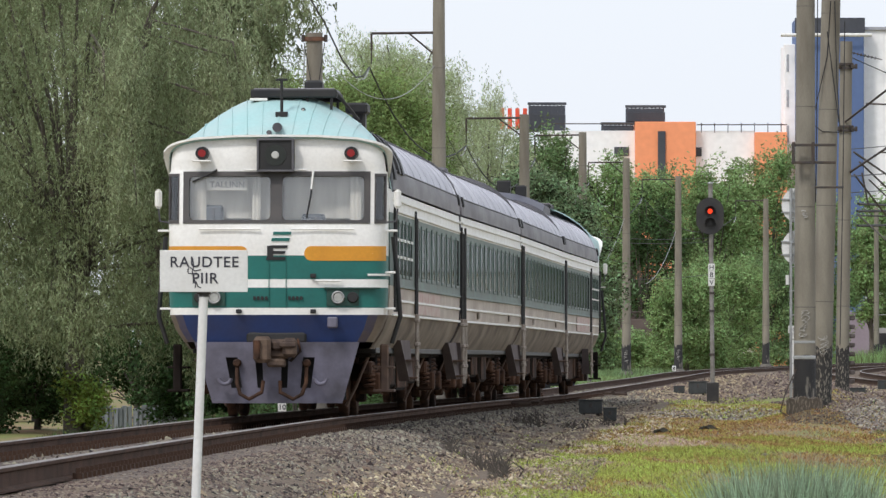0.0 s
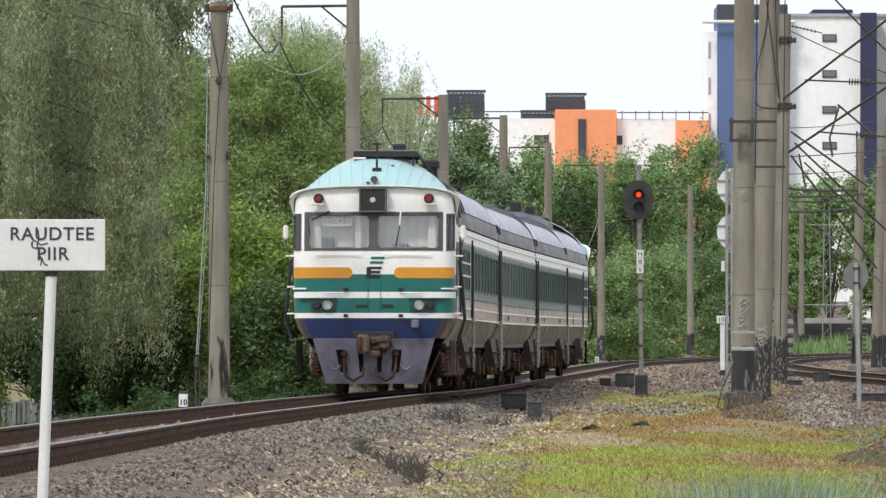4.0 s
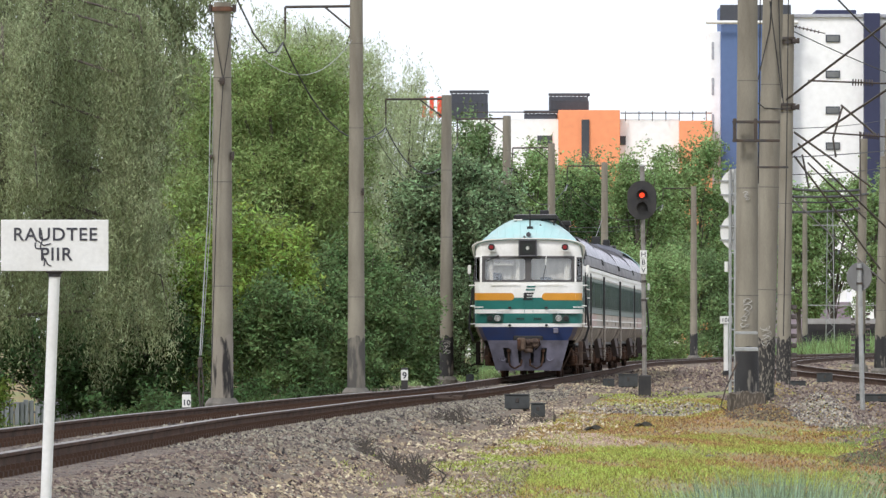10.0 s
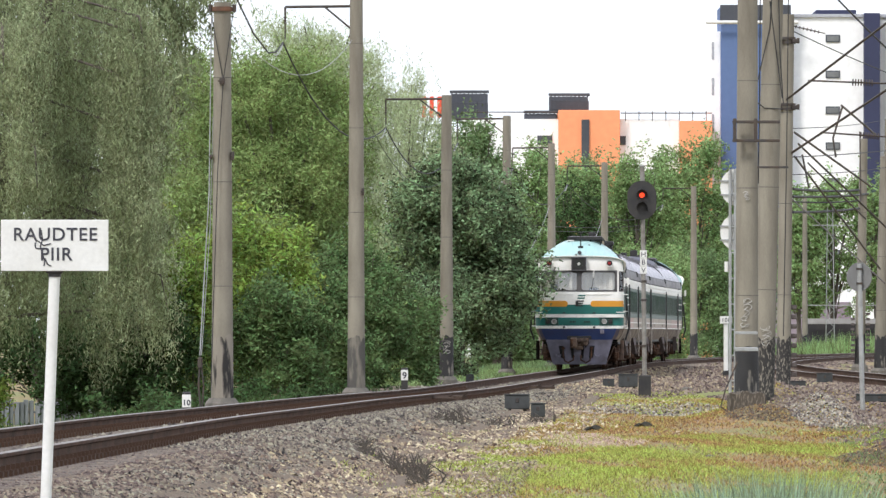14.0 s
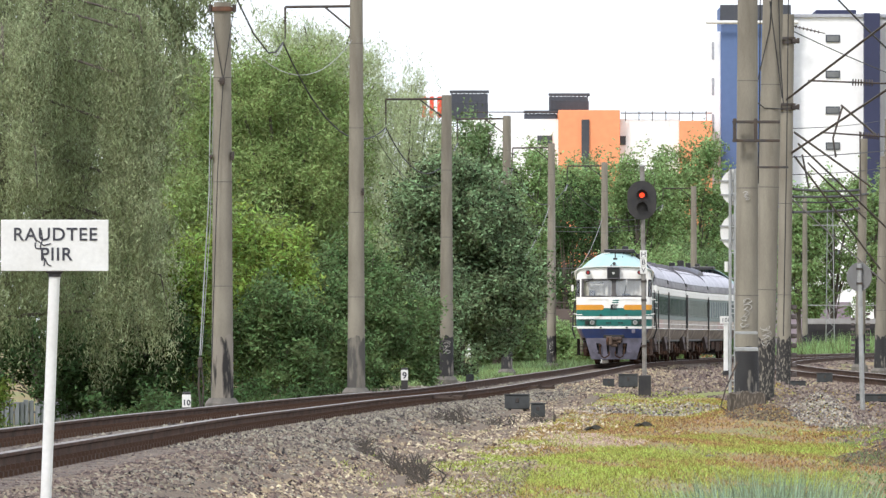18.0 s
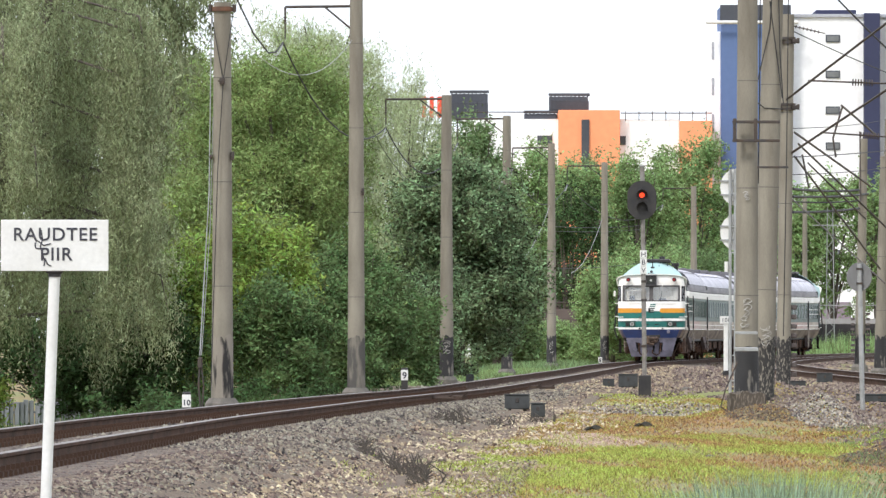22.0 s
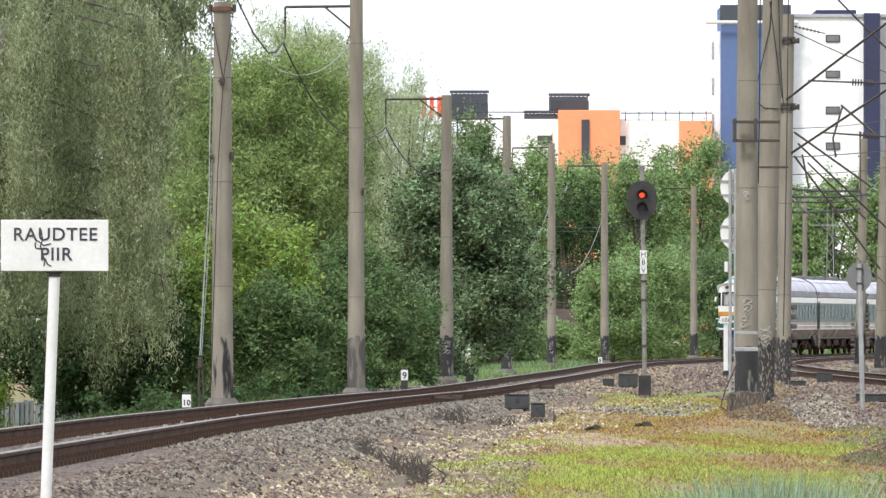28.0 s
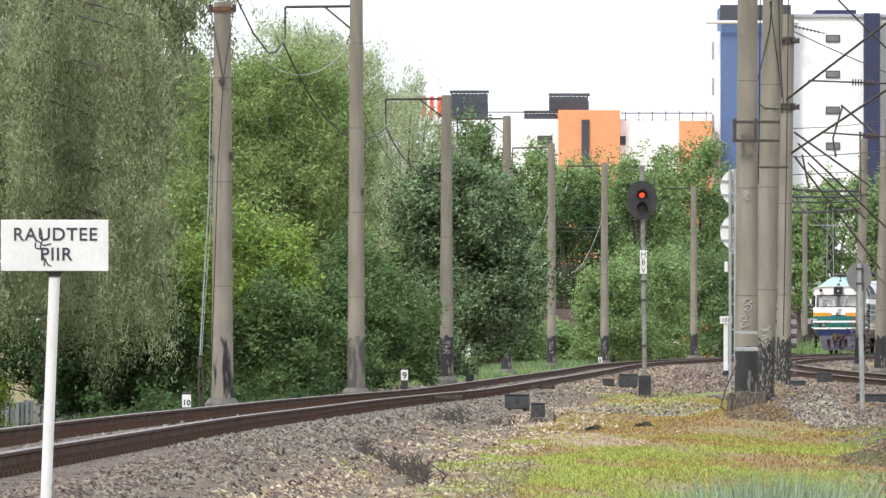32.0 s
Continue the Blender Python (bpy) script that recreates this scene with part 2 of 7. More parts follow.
def field(X, Y):
    """Height of the open ground."""
    base = np.interp(Y, [-50, 90, 150, 230, 400, 900], [-.42, -.42, -.36, -.2, -.25, -.6])
    bumps = .05 * np.sin(X * 1.3 + Y * .05) * np.sin(Y * .11 + 2) + .03 * np.sin(X * 3.1 + 1) * np.sin(Y * .31)
    mound = .3 * np.exp(-((X - 7.9) / 1.5) ** 2 - ((Y - 205) / 22) ** 2) + .25 * np.exp(-((X - 8.8) / 1.2) ** 2 - ((Y - 150) / 18) ** 2)
    mound = mound + .2 * np.exp(-((X - 5.6) / .7) ** 2 - ((Y - 173) / 8) ** 2) + .46 * np.exp(-((X - 6.78) / .5) ** 2 - ((Y - 171) / 7) ** 2)
    mound = mound + .45 * np.exp(-((X - 6.75) / .75) ** 2 - ((Y - 128) / 13) ** 2)
    mound = mound + .5 * np.exp(-((X - 6.3) / .7) ** 2 - ((Y - 184) / 7) ** 2)
    mound = mound + .17 * np.exp(-((X - 5.6) / .65) ** 2 - ((Y - 167.5) / 4) ** 2)
    left = np.clip((main_x(Y) - 5 - X) / 5, 0, 1) * -.75
    return base + bumps + mound + left


def ground_z(X, Y):
    X, Y = np.asarray(X, float), np.asarray(Y, float)
    return np.maximum(field(X, Y), np.maximum(bed(across(main_x, X, Y), main_z(Y)), bed(across(yard_x, X, Y), yard_z(Y))))


def sheet(name, xs, ys, zfun, mat):
    X, Y = np.meshgrid(xs, ys)
    V = np.stack([X, Y, zfun(X, Y)], -1).reshape(-1, 3)
    nx, ny = len(xs), len(ys)
    i = (np.arange(ny - 1)[:, None] * nx + np.arange(nx - 1)).ravel()
    me = arrays(name, V, np.stack([i, i + 1, i + nx + 1, i + nx], 1), mat)
    me.polygons.foreach_set("use_smooth", [True] * len(me.polygons))
    return new(name, me)


def ground_material():
    """Dry red-brown earth with grass in patches of several sizes."""
    mat = material("ground_grass_and_earth", (.17, .19, .05), .95, 0, (.25, .15, .085), .55, 16, .6, .62, spread=.45, stretch=(1, .35, 1))
    return mat


GROUND = ground_material()
xs = np.unique(np.concatenate([np.array([-4000, -2000, -900, -400, -200, -120, -80, -60, -45, -35, -28, -22, -18, -15, -12]), np.arange(-10, 16, .3),
                               np.arange(16, 60, 2.5), np.array([65, 75, 90, 120, 200, 400, 900, 2000, 4000])]))
ys = np.unique(np.concatenate([np.array([-4000, -1500, -500, -200, -100, -60, -30]), np.arange(-20, 60, 4), np.arange(60, 300, 1.2), np.arange(300, 700, 5),
                               np.array([720, 760, 820, 900, 1000, 1200, 1500, 2000, 3000, 4800])]))
tagged(sheet("ground", xs, ys, ground_z, GROUND), "uneven railway ground of grass and dry earth", "ground", kind="structure")


def ballast_strip(name, fx, fz, y0, y1, half):
    us = np.linspace(-half, half, 25)
    yy = np.arange(y0, y1, 1.0)
    U, Y = np.meshgrid(us, yy)
    X = fx(Y) + U
    Z = ground_z(X, Y) + .012 + .02 * np.sin(X * 9 + Y * 2.3) * np.sin(Y * 3.7)
    n = len(us)
    i = (np.arange(len(yy) - 1)[:, None] * n + np.arange(n - 1)).ravel()
    me = arrays(name, np.stack([X, Y, Z], -1).reshape(-1, 3), np.stack([i, i + 1, i + n + 1, i + n], 1), BALLAST)
    me.polygons.foreach_set("use_smooth", [True] * len(me.polygons))
    return tagged(new(name, me), "grey crushed stone ballast bed", "ballast", kind="structure")


ballast_strip("ballast", main_x, main_z, 30, 740, 3.3)
ballast_strip("ballast", yard_x, yard_z, 60, 740, 2.7)


def rails(fx, fz, y0, y1, label):
    """Two rails with foot, web and a polished head."""
    track = thing("railway_track", label, "track", kind="structure")
    yy = np.concatenate([np.arange(y0, 300, 2.0), np.arange(300, y1, 6.0)])
    sl = slope(fx, yy)
    for s in (-1, 1):
        cx = fx(yy) + s * (GAUGE / 2 + .035) * np.sqrt(1 + sl ** 2)
        cy, cz = yy, fz(yy)
        for name, mat, prof in (("rail", RAIL_SIDE, [(-.075, -.18), (-.075, -.165), (-.012, -.145), (-.012, -.045), (-.037, -.03), (-.037, -.004),
                                                     (.037, -.004), (.037, -.03), (.012, -.045), (.012, -.145), (.075, -.165), (.075, -.18)]),
                                ("rail_head", RAIL_TOP, [(-.034, -.004), (-.03, .003), (.03, .003), (.034, -.004)])):
            b = Build()
            b.grid(lambda u, w: (cx[u] + prof[w][0], cy[u], cz[u] + prof[w][1]), range(len(yy)), range(len(prof)), False, True)
            part(name, b, mat, track)
    return track


main_track = rails(main_x, main_z, 30, 740, "rusty running rails with bright worn heads on ballast")
side_track = rails(yard_x, yard_z, 60, 740, "rusty second track curving away on ballast")


# ---- concrete overhead line poles ----
prng = random.Random(5)


def pole(x, y, z0, top, r0, r1, arm=0.0, arm_z=0.0, lean=(0, 0), foot=True, tar=1.25, rough=False, label="weathered tapered concrete line pole with tarred foot", group="line poles"):
    t = thing("line_pole", label, "pole", pose(x, y, z0), group)
    h = top - z0

    def at(z):
        return (lean[0] * z / h, lean[1] * z / h, z)

    def rad(z):
        return r0 + (r1 - r0) * z / h
    n = 20
    part("shaft", Build().tube([at(z) for z in np.linspace(-.3, h, 11)], [rad(z) for z in np.linspace(-.3, h, 11)], n), CONCRETE, t)
    ph = prng.uniform(0, 6)
    worn = .15 if rough else 1.0
    rim = [tar + worn * (.03 * math.sin(k * .6 + ph) + .02 * math.sin(k * 1.37 + ph * 2) + prng.uniform(-.008, .008) - (.09 if k % 11 == int(ph) else 0)) for k in range(32)]

    def coat(k, w):
        z = -.3 + (rim[k % 32] + .3) * w
        a = k * math.pi / 16
        c = at(z)
        return (c[0] + (rad(z) + .004) * math.cos(a), c[1] + (rad(z) + .004) * math.sin(a), z)
    part("tarred_foot", Build().grid(coat, range(33), [0, .3, .6, .85, 1]), TAR_PEELED if y == 175 else TAR_FLECKED if y in (178, 200) else TAR_FADED if y == 216 else TAR, t, "flaking black tar paint")
    for zs in np.arange(tar + .9, h - .4, 1.9):
        part("cast_seam", Build().tube([at(zs), at(zs + .015)], rad(zs) + .003, n, False), FOUNDATION, t)
    if rough:
        b = Build()
        w = r0 + .11
        b.slab(lambda u, v, o: Vector((u * w * (1 + .08 * math.sin(v * 9)), v * w, .36 + .035 * math.sin(u * 7 + v * 4) - .05 * u * u + o)), np.linspace(-1, 1, 9), np.linspace(-1, 1, 9), .75, False)
        part("foundation", b, ROUGH_BASE, t, "dark broken concrete base")
    elif foot:
        part("foundation", Build().tube([(0, 0, -.4), (0, 0, .02), (0, 0, .12)], [r0 + .15, r0 + .12, r0 + .04], 13, True, False), FOUNDATION, t)
    if arm:
        za = arm_z - z0
        b = Build().tube([(at(za)[0] + .1, 0, za), (-arm, 0, za - .02)], .035, 6).tube([(-arm * .45, 0, za - .01), (-rad(za) * .5, 0, za - .55)], .025, 6)
        part("bracket_arm", b, STEEL_DARK, t)
        b = Build()
        b.tube([(-arm, 0, za - .02), (-arm, 0, za - .2), (-arm, 0, za - .75)], [.028, .022, .014], 6)
        for k in range(3):
            b.disc((-arm, 0, za - .26 - k * .06), (0, 0, 1), .04, .03, 10, .01)
        part("insulator", b, STEEL_DARK, t)
    return t


#        x      y    foot   top  radii      arm  arm height
for x, y, z0, top, arm, za in [(-4.02, 175, -.05, 7.28, 0, 0), (-1.95, 216, -.08, 9.6, 1.6, 8.62), (.1, 272, -.06, 8.02, 1.72, 7.92), (2.26, 340, -.08, 9.0, 1.75, 8.9),
                               (4.46, 395, -.03, 9.12, 1.6, 8.95), (7.4, 440, -.04, 9.15, 1.7, 9.0), (13.05, 500, .08, 9.0, 1.6, 8.9)]:
    pole(x, y, z0, top, .2, .155 if y < 200 else .14, arm, za)

#  the group of three by the second track
pole(5.37, 170, -.15, 9.5, .212, .165, lean=(.03, 0), tar=1.16, rough=True, label="tall concrete pole with tar and graffiti at its foot")
pole(5.93, 178, -.1, 9.5, .2, .185, lean=(.24, 0), foot=False, label="leaning concrete pole strapped to its neighbour")
pole(7.08, 200, -.1, 7.9, .15, .135, lean=(.1, 0), foot=False, label="thin concrete pole carrying stay bars")


# ---- buildings far behind ----
RENDER_WHITE = material("white_render", (.95, .95, .95), .9, 0, (.945, .945, .945), .05, 1.5, 0, .4)
RENDER_ORANGE = material("orange_render", (.95, .36, .18), .85, 0, (.9, .33, .16), .05, 1.5, 0, .4)
RENDER_BLUE = material("blue_cladding", (.105, .165, .33), .7, 0, (.095, .15, .31), .1, 1.5, 0, .4)
RENDER_NAVY = material("navy_cladding", (.03, .035, .09), .6, 0, (.02, .025, .06), .1, 1.5, 0, .4)
ROOF_BLACK = material("black_roof_box", (.055, .06, .075), .7, 0, (.08, .085, .1), .4, 3, 0)
PLATE_PALE = material("pale_window_frame", (.45, .46, .5), .5)
WINDOW_DARK = material("window_glass_far", (.05, .055, .07), .45, 0, (.09, .095, .1), .3, 3, 0)


def block(name, x0, x1, z1, mat, parent, y0=1000, deep=14, z0=-1):
    return part(name, Build().box(x0, x1, y0, y0 + deep, z0, z1, .05), mat, parent)


WINDOW_GREY = material("window_glass_pale", (.2, .21, .21), .4, 0, (.12, .125, .13), .8, 5, 0)


def window_at(x, z, w, h, parent, y0=1000, glass=WINDOW_DARK):
    o = part("window", Build().box(x - w / 2 - .12, x + w / 2 + .12, y0 - .12, y0 + .2, z - h / 2 - .12, z + h / 2 + .12), ROOF_BLACK, parent)
    part("pane", Build().box(x - w / 2, x + w / 2, y0 - .16, y0 - .1, z - h / 2, z + h / 2), glass, o)


low = thing("apartment_building", "long white apartment block with orange stair towers", "building")
block("wall", 2, 12.2, 23.8, RENDER_WHITE, low)
block("wall", 18.4, 24.6, 23.8, RENDER_WHITE, low)
block("stair_tower", 12.0, 18.4, 24.7, RENDER_ORANGE, low, 998.5)
block("stair_tower", 24.6, 28.0, 23.6, RENDER_ORANGE, low, 998.5)
for x0, x1, z0, z1 in [(.8, 4.7, 23.8, 26.8), (8.5, 11.9, 23.8, 24.7), (11.1, 15.2, 24.7, 26.5)]:
    body = part("roof_box", Build().box(x0, x1, 1001, 1008, z0, z0 + (z1 - z0) * .6, .1), ROOF_BLACK, low)
    part("top_rim", Build().box(x0 - .1, x1 + .1, 1000.8, 1001.1, z1 - .3, z1, .03), ROOF_BLACK, body)
    part("back_panel", Build().box(x0, x1, 1007, 1007.3, z0, z1 - .2, .03), ROOF_BLACK, body)
    for x in np.arange(x0 + .15, x1, .42):
        part("grille_bar", Build().box(x - .07, x + .07, 1000.9, 1001.1, z0 + .1, z1 - .1), ROOF_BLACK, body)
part("stair_window", Build().box(14.4, 15.2, 998.3, 998.6, 17.5, 23.7), WINDOW_DARK, low)
for x, z in [(10.95, 21.6), (10.25, 21.6), (18.6, 21.55)]:
    window_at(x, z, .6, .7, low)
    for k in range(1, 6):
        window_at(x, z - 2.9 * k, .6, .7, low)
part("roof_rail", Build().tube([(2, 999.5, 24.5), (12, 999.5, 24.5)], .06, 5).tube([(18.5, 999.5, 24.4), (28, 999.5, 24.4)], .06, 5), STEEL_DARK, low)
for x in np.arange(19, 28, 1.4):
    part("roof_post", Build().tube([(x, 999.5, 23.6), (x, 999.5, 24.6)], .05, 5), STEEL_DARK, low)
# red roof letters, as plain bars
red = glow("red_sign_face", (.8, .1, .05), 0.0)
for x in (-2.2, -1.4, -.6, .2):
    part("roof_letter", Build().box(x, x + .45, 1002, 1002.3, 24.0, 26.2, .05), red, low)

tall = thing("tower_block", "tall white tower block with blue and navy cladding strips", "building")
block("wall", 36.0, 60, 34.7, RENDER_WHITE, tall, 1004)
block("blue_strip", 29.0, 36.2, 35.7, RENDER_BLUE, tall, 1002)
block("wall", 27.8, 29.0, 33.0, RENDER_WHITE, tall, 1003)
block("navy_strip", 43.95, 45.6, 34.9, RENDER_NAVY, tall, 1002)
block("navy_strip", 47.0, 48.4, 34.9, RENDER_NAVY, tall, 1002)
part("roof_slab", Build().box(39, 43.2, 1004.2, 1018, 34.69, 35.3, .05), RENDER_NAVY, tall)
part("roof_edge", Build().box(36.2, 60, 1003.7, 1018.2, 34.5, 34.85, .03), PLATE_PALE, tall)
part("roof_band", Build().box(28.9, 36.3, 1001.7, 1002.1, 34.1, 35.75, .05), ROOF_BLACK, tall)
part("roof_rail", Build().tube([(27.4, 1001, 33.9), (37, 1001, 33.9)], .2, 5), WHITE_PAINT, tall)
for k in range(11):
    window_at(40.75, 32.3 - 3.75 * k, 1.25, .55, tall, 1004, WINDOW_GREY)
    part("window", Build().box(28.05, 28.3, 1002.9, 1003.1, 30.1 - 3.75 * k, 31.9 - 3.75 * k, .03), PLATE_PALE, tall)


# ---- trees ----
BARK = material("willow_bark", (.13, .11, .09), .95, 0, (.07, .06, .05), 3, 20, .8, .6, stretch=(3, 3, .5))
LEAF_WILLOW = leaf_material("willow_leaves", (.315, .358, .203), (.16, .193, .095), .22)
LEAF_PALE = leaf_material("pale_willow_leaves", (.48, .54, .34), (.35, .41, .23), .18)
# brighter copy of the willow leaves; sunlight is put into its colour
LEAF_STRAND = leaf_material("willow_strand_leaves", (.38, .42, .25), (.225, .262, .14), .24)
LEAF_GREEN = leaf_material("green_leaves", (.315, .4, .148), (.175, .24, .09), .24)
LEAF_DARK = leaf_material("dark_leaves", (.25, .325, .172), (.108, .152, .08), .42)
LEAF_MID = leaf_material("mid_green_leaves", (.17, .247, .1), (.085, .134, .053), .3)
LEAF_BRIGHT = leaf_material("bright_leaves", (.36, .45, .1), (.17, .255, .075), .3)
# lightened and blued, so that distance haze sits in the leaf colour
LEAF_FAR = leaf_material("far_tree_leaves", (.305, .415, .178), (.178, .255, .1), .28)
LEAF_FAR_MID = leaf_material("far_bush_leaves", (.22, .31, .14), (.12, .18, .078), .28)
# darkened leaf tone: shade under the willow and bushes is put into the colour
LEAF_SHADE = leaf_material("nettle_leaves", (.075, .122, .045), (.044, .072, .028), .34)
rng = np.random.default_rng(7)


def leaves(lobes, count, size, droop, clump=.35, per=26, shell=.55, loose=.22, boughs=9):
    """Leaf blades in clumps, or on hanging strands, spread through ellipsoid lobes (x, y, z, rx, ry, rz)."""
    lobes = np.array(lobes, float)
    area = (lobes[:, 3] * lobes[:, 4] * lobes[:, 5]) ** (2 / 3)
    nc = count // per
    nb = max(8, nc // boughs)  # clumps gather on boughs, with gaps between them
    bough = rng.integers(0, nb, nc)
    which = rng.choice(len(lobes), nb, p=area / area.sum())[bough]
    d = rng.normal(size=(nb, 3))
    d = (d / np.linalg.norm(d, axis=1)[:, None])[bough] + rng.normal(size=(nc, 3)) * np.array([.24, .24, .17 if droop <= .6 else .3])
    d /= np.linalg.norm(d, axis=1)[:, None]
    rad = (shell + (1 - shell) * rng.random(nc) ** .6) * (1 + .05 * rng.normal(size=nc))
    spray = rng.random(nc) < loose  # loose shoots that stand out of the crown
    rad = np.where(spray, 1 + .55 * rng.random(nc) ** 1.6, rad)
    c = lobes[which, :3] + d * lobes[which, 3:] * rad[:, None]
    if droop <= .6:
        c[spray, 2] += rng.uniform(0, .3, spray.sum()) * lobes[which[spray], 5]
    idx = np.repeat(np.arange(nc), per)
    n = len(idx)
    if droop > .6:
        length = rng.uniform(.5, 1.5, nc)[idx] * clump * 2
        k = rng.random(n)
        sway = rng.normal(size=(nc, 2))[idx] * .25
        p = c[idx] + np.stack([sway[:, 0] * k, sway[:, 1] * k, -k * length], 1) + rng.normal(size=(n, 3)) * .07
    else:
        shoot = (rng.normal(size=(nc, 3)) * .35 + d * .5 + np.array([0, 0, .5]))[idx] * rng.uniform(-1, 1, n)[:, None]
        p = c[idx] + rng.normal(size=(n, 3)) * clump * np.array([.42, .42, .3]) + shoot * clump * 1.1
    along = rng.normal(size=(n, 3)) * np.array([1, 1, .7])
    along[:, 2] -= droop * 1.5
    along /= np.linalg.norm(along, axis=1)[:, None]
    wide = np.cross(along, rng.normal(size=(n, 3)) + np.array([0, -.6, .4]))
    wide /= np.linalg.norm(wide, axis=1)[:, None] + 1e-9
    ln = size[0] * (.6 + .8 * rng.random(n))[:, None]
    wd = size[1] * (.6 + .8 * rng.random(n))[:, None]
    a, b = along * ln, wide * wd / 2
    if size[1] < .5 * size[0] or size[0] > .16:  # slim or far leaves
        v = np.stack([p - a / 2 - b, p - a / 2 + b, p + a / 2], 1).reshape(-1, 3)
        return v, np.arange(n * 3).reshape(-1, 3)
    v = np.stack([p - a / 2, p + b, p + a / 2, p - b], 1).reshape(-1, 3)
    return v, np.arange(n * 4).reshape(-1, 4)


def tree(name, label, x, y, height, lobes, count, size, mat, droop=0.0, clump=.35, trunk=.25, shell=.5, group="trees by the line", category="tree"):
    z0 = float(ground_z(x, y))
    t = thing(name, label, category, pose(x, y, z0), group)
    b = Build()
    b.tube([(0, 0, -.3), (.05, 0, height * .2), (-.08, .1, height * .45), (.05, .1, height * .75)], [trunk * 1.25, trunk, trunk * .7, trunk * .25], 9)
    part("trunk", b, BARK, t)
    for lx, ly, lz, rx, ry, rz in lobes:
        s = min(height * rng.uniform(.15, .4), max(lz - .3, .3))
        b = Build().tube([(0, 0, s), (lx * .45, ly * .45, s + (lz - s) * .6), (lx, ly, lz), (lx * 1.15, ly, lz + rz * .5)], [trunk * .35, trunk * .22, trunk * .12, .015], 6)
        part("limb", b, BARK, t)
    v, q = leaves(lobes, count, size, droop, clump, shell=shell, loose=.08 if y > 420 or name == "maple_tree" else .2, boughs=4 if y > 420 else 3 if mat is LEAF_GREEN else 5 if name == "maple_tree" else 9)
    tagged(part("crown", arrays("crown", v, q, mat), None, t), kind="stuff")
    return t


def lobed(w, h0, h1, n, fat=.42, top=.55):
    """n lobes filling a crown w wide from h0 to h1 high, narrowing to the top."""
    out = []
    for i in range(n):
        a, k = i * 2.4 + rng.uniform(-.5, .5), (i + .5) / n
        wk = 1 if k < top else math.sqrt(max(.05, 1 - ((k - top) / (1 - top)) ** 2))
        r = w / 2 * rng.uniform(.4, .68) * wk
        f = w / 2 * fat * (.55 + .45 * wk)
        rz = (h1 - h0) / n * rng.uniform(2.0, 3.2)
        out.append((r * math.cos(a), r * math.sin(a), min(h0 + rz * .8 + (h1 - h0) * k * .96, h1 - rz * .8), f * rng.uniform(.55, 1.3), f * rng.uniform(.55, 1.3), rz * rng.uniform(.7, 1.3)))
    return out


old_willow = tree("willow_tree", "large old willow with long hanging grey-green branches", -10.9, 222, 13, lobed(9.2, 1.9, 13, 36, top=.85), 180000, (.12, .029), LEAF_WILLOW, 1.0, .5, .22, .3)
tree("willow_tree", "tall willow with drooping grey-green foliage", -10.6, 268, 15, lobed(8.8, 1, 15, 32, top=.85), 72000, (.21, .056), LEAF_WILLOW, 1.0, .5, .4, .3)
tree("willow_tree", "broad grey-green willow behind the fence", -19, 300, 15, lobed(11, 1, 15, 20, top=.8), 46000, (.34, .085), LEAF_WILLOW, 1.0, .5, .4)
for lobes, count in ((lobed(1.9, 2.2, 10, 20, top=.7), 48000), (lobed(2.0, 5.4, 9.6, 14, top=.6), 16000)):  # paler outer boughs of the old willow, in the brighter leaf copy
    ox, oy = (3.85, -3.0) if count > 20000 else (1.15, -4.5)
    lobes = [(x + ox, y + oy, z, rx, ry, rz) for x, y, z, rx, ry, rz in lobes]
    v, q = leaves(lobes, count, (.11, .023), 1.0, .5, shell=.3, loose=.2)
    tagged(part("crown", arrays("crown", v, q, LEAF_STRAND), None, old_willow, "paler outer boughs"), kind="stuff")
    for x, y, z, rx, ry, rz in lobes[::3]:
        part("limb", Build().tube([(0, 0, 4), (x * .5, y * .4, z + .9), (x, y, z + .3), (x * 1.04, y, z - .6)], [.07, .05, .03, .012], 6), BARK, old_willow)
tree("willow_tree", "tall far willow behind the hanging branches", -8.9, 282, 15.5, lobed(4.4, 2, 15.5, 18, top=.85), 26000, (.24, .055), LEAF_STRAND, 1.0, .55, .3, .3)
tree("leafy_tree", "dense mid-green willow tree beside the line", -4.4, 262, 9.0, lobed(6.3, .4, 9.2, 34, top=.72), 170000, (.115, .039), LEAF_GREEN, .4, .32, .25, .2)
tree("leafy_tree", "green tree standing behind the bushes", -7.4, 290, 11, lobed(6.6, .4, 10.6, 24, top=.75), 90000, (.15, .05), LEAF_GREEN, .3, .4, .25)
tree("pale_willow_tree", "tall silvery pale willow with wispy top", -4.5, 345, 14, lobed(7.8, 1, 13.6, 36, top=.72), 150000, (.155, .036), LEAF_PALE, .9, .5, .3, .35)
tree("pale_willow_tree", "smaller silvery willow with an airy crown", -1.4, 362, 10.5, lobed(5.0, 1, 11.6, 18, top=.4), 46000, (.15, .034), LEAF_PALE, .9, .5, .2, .4)
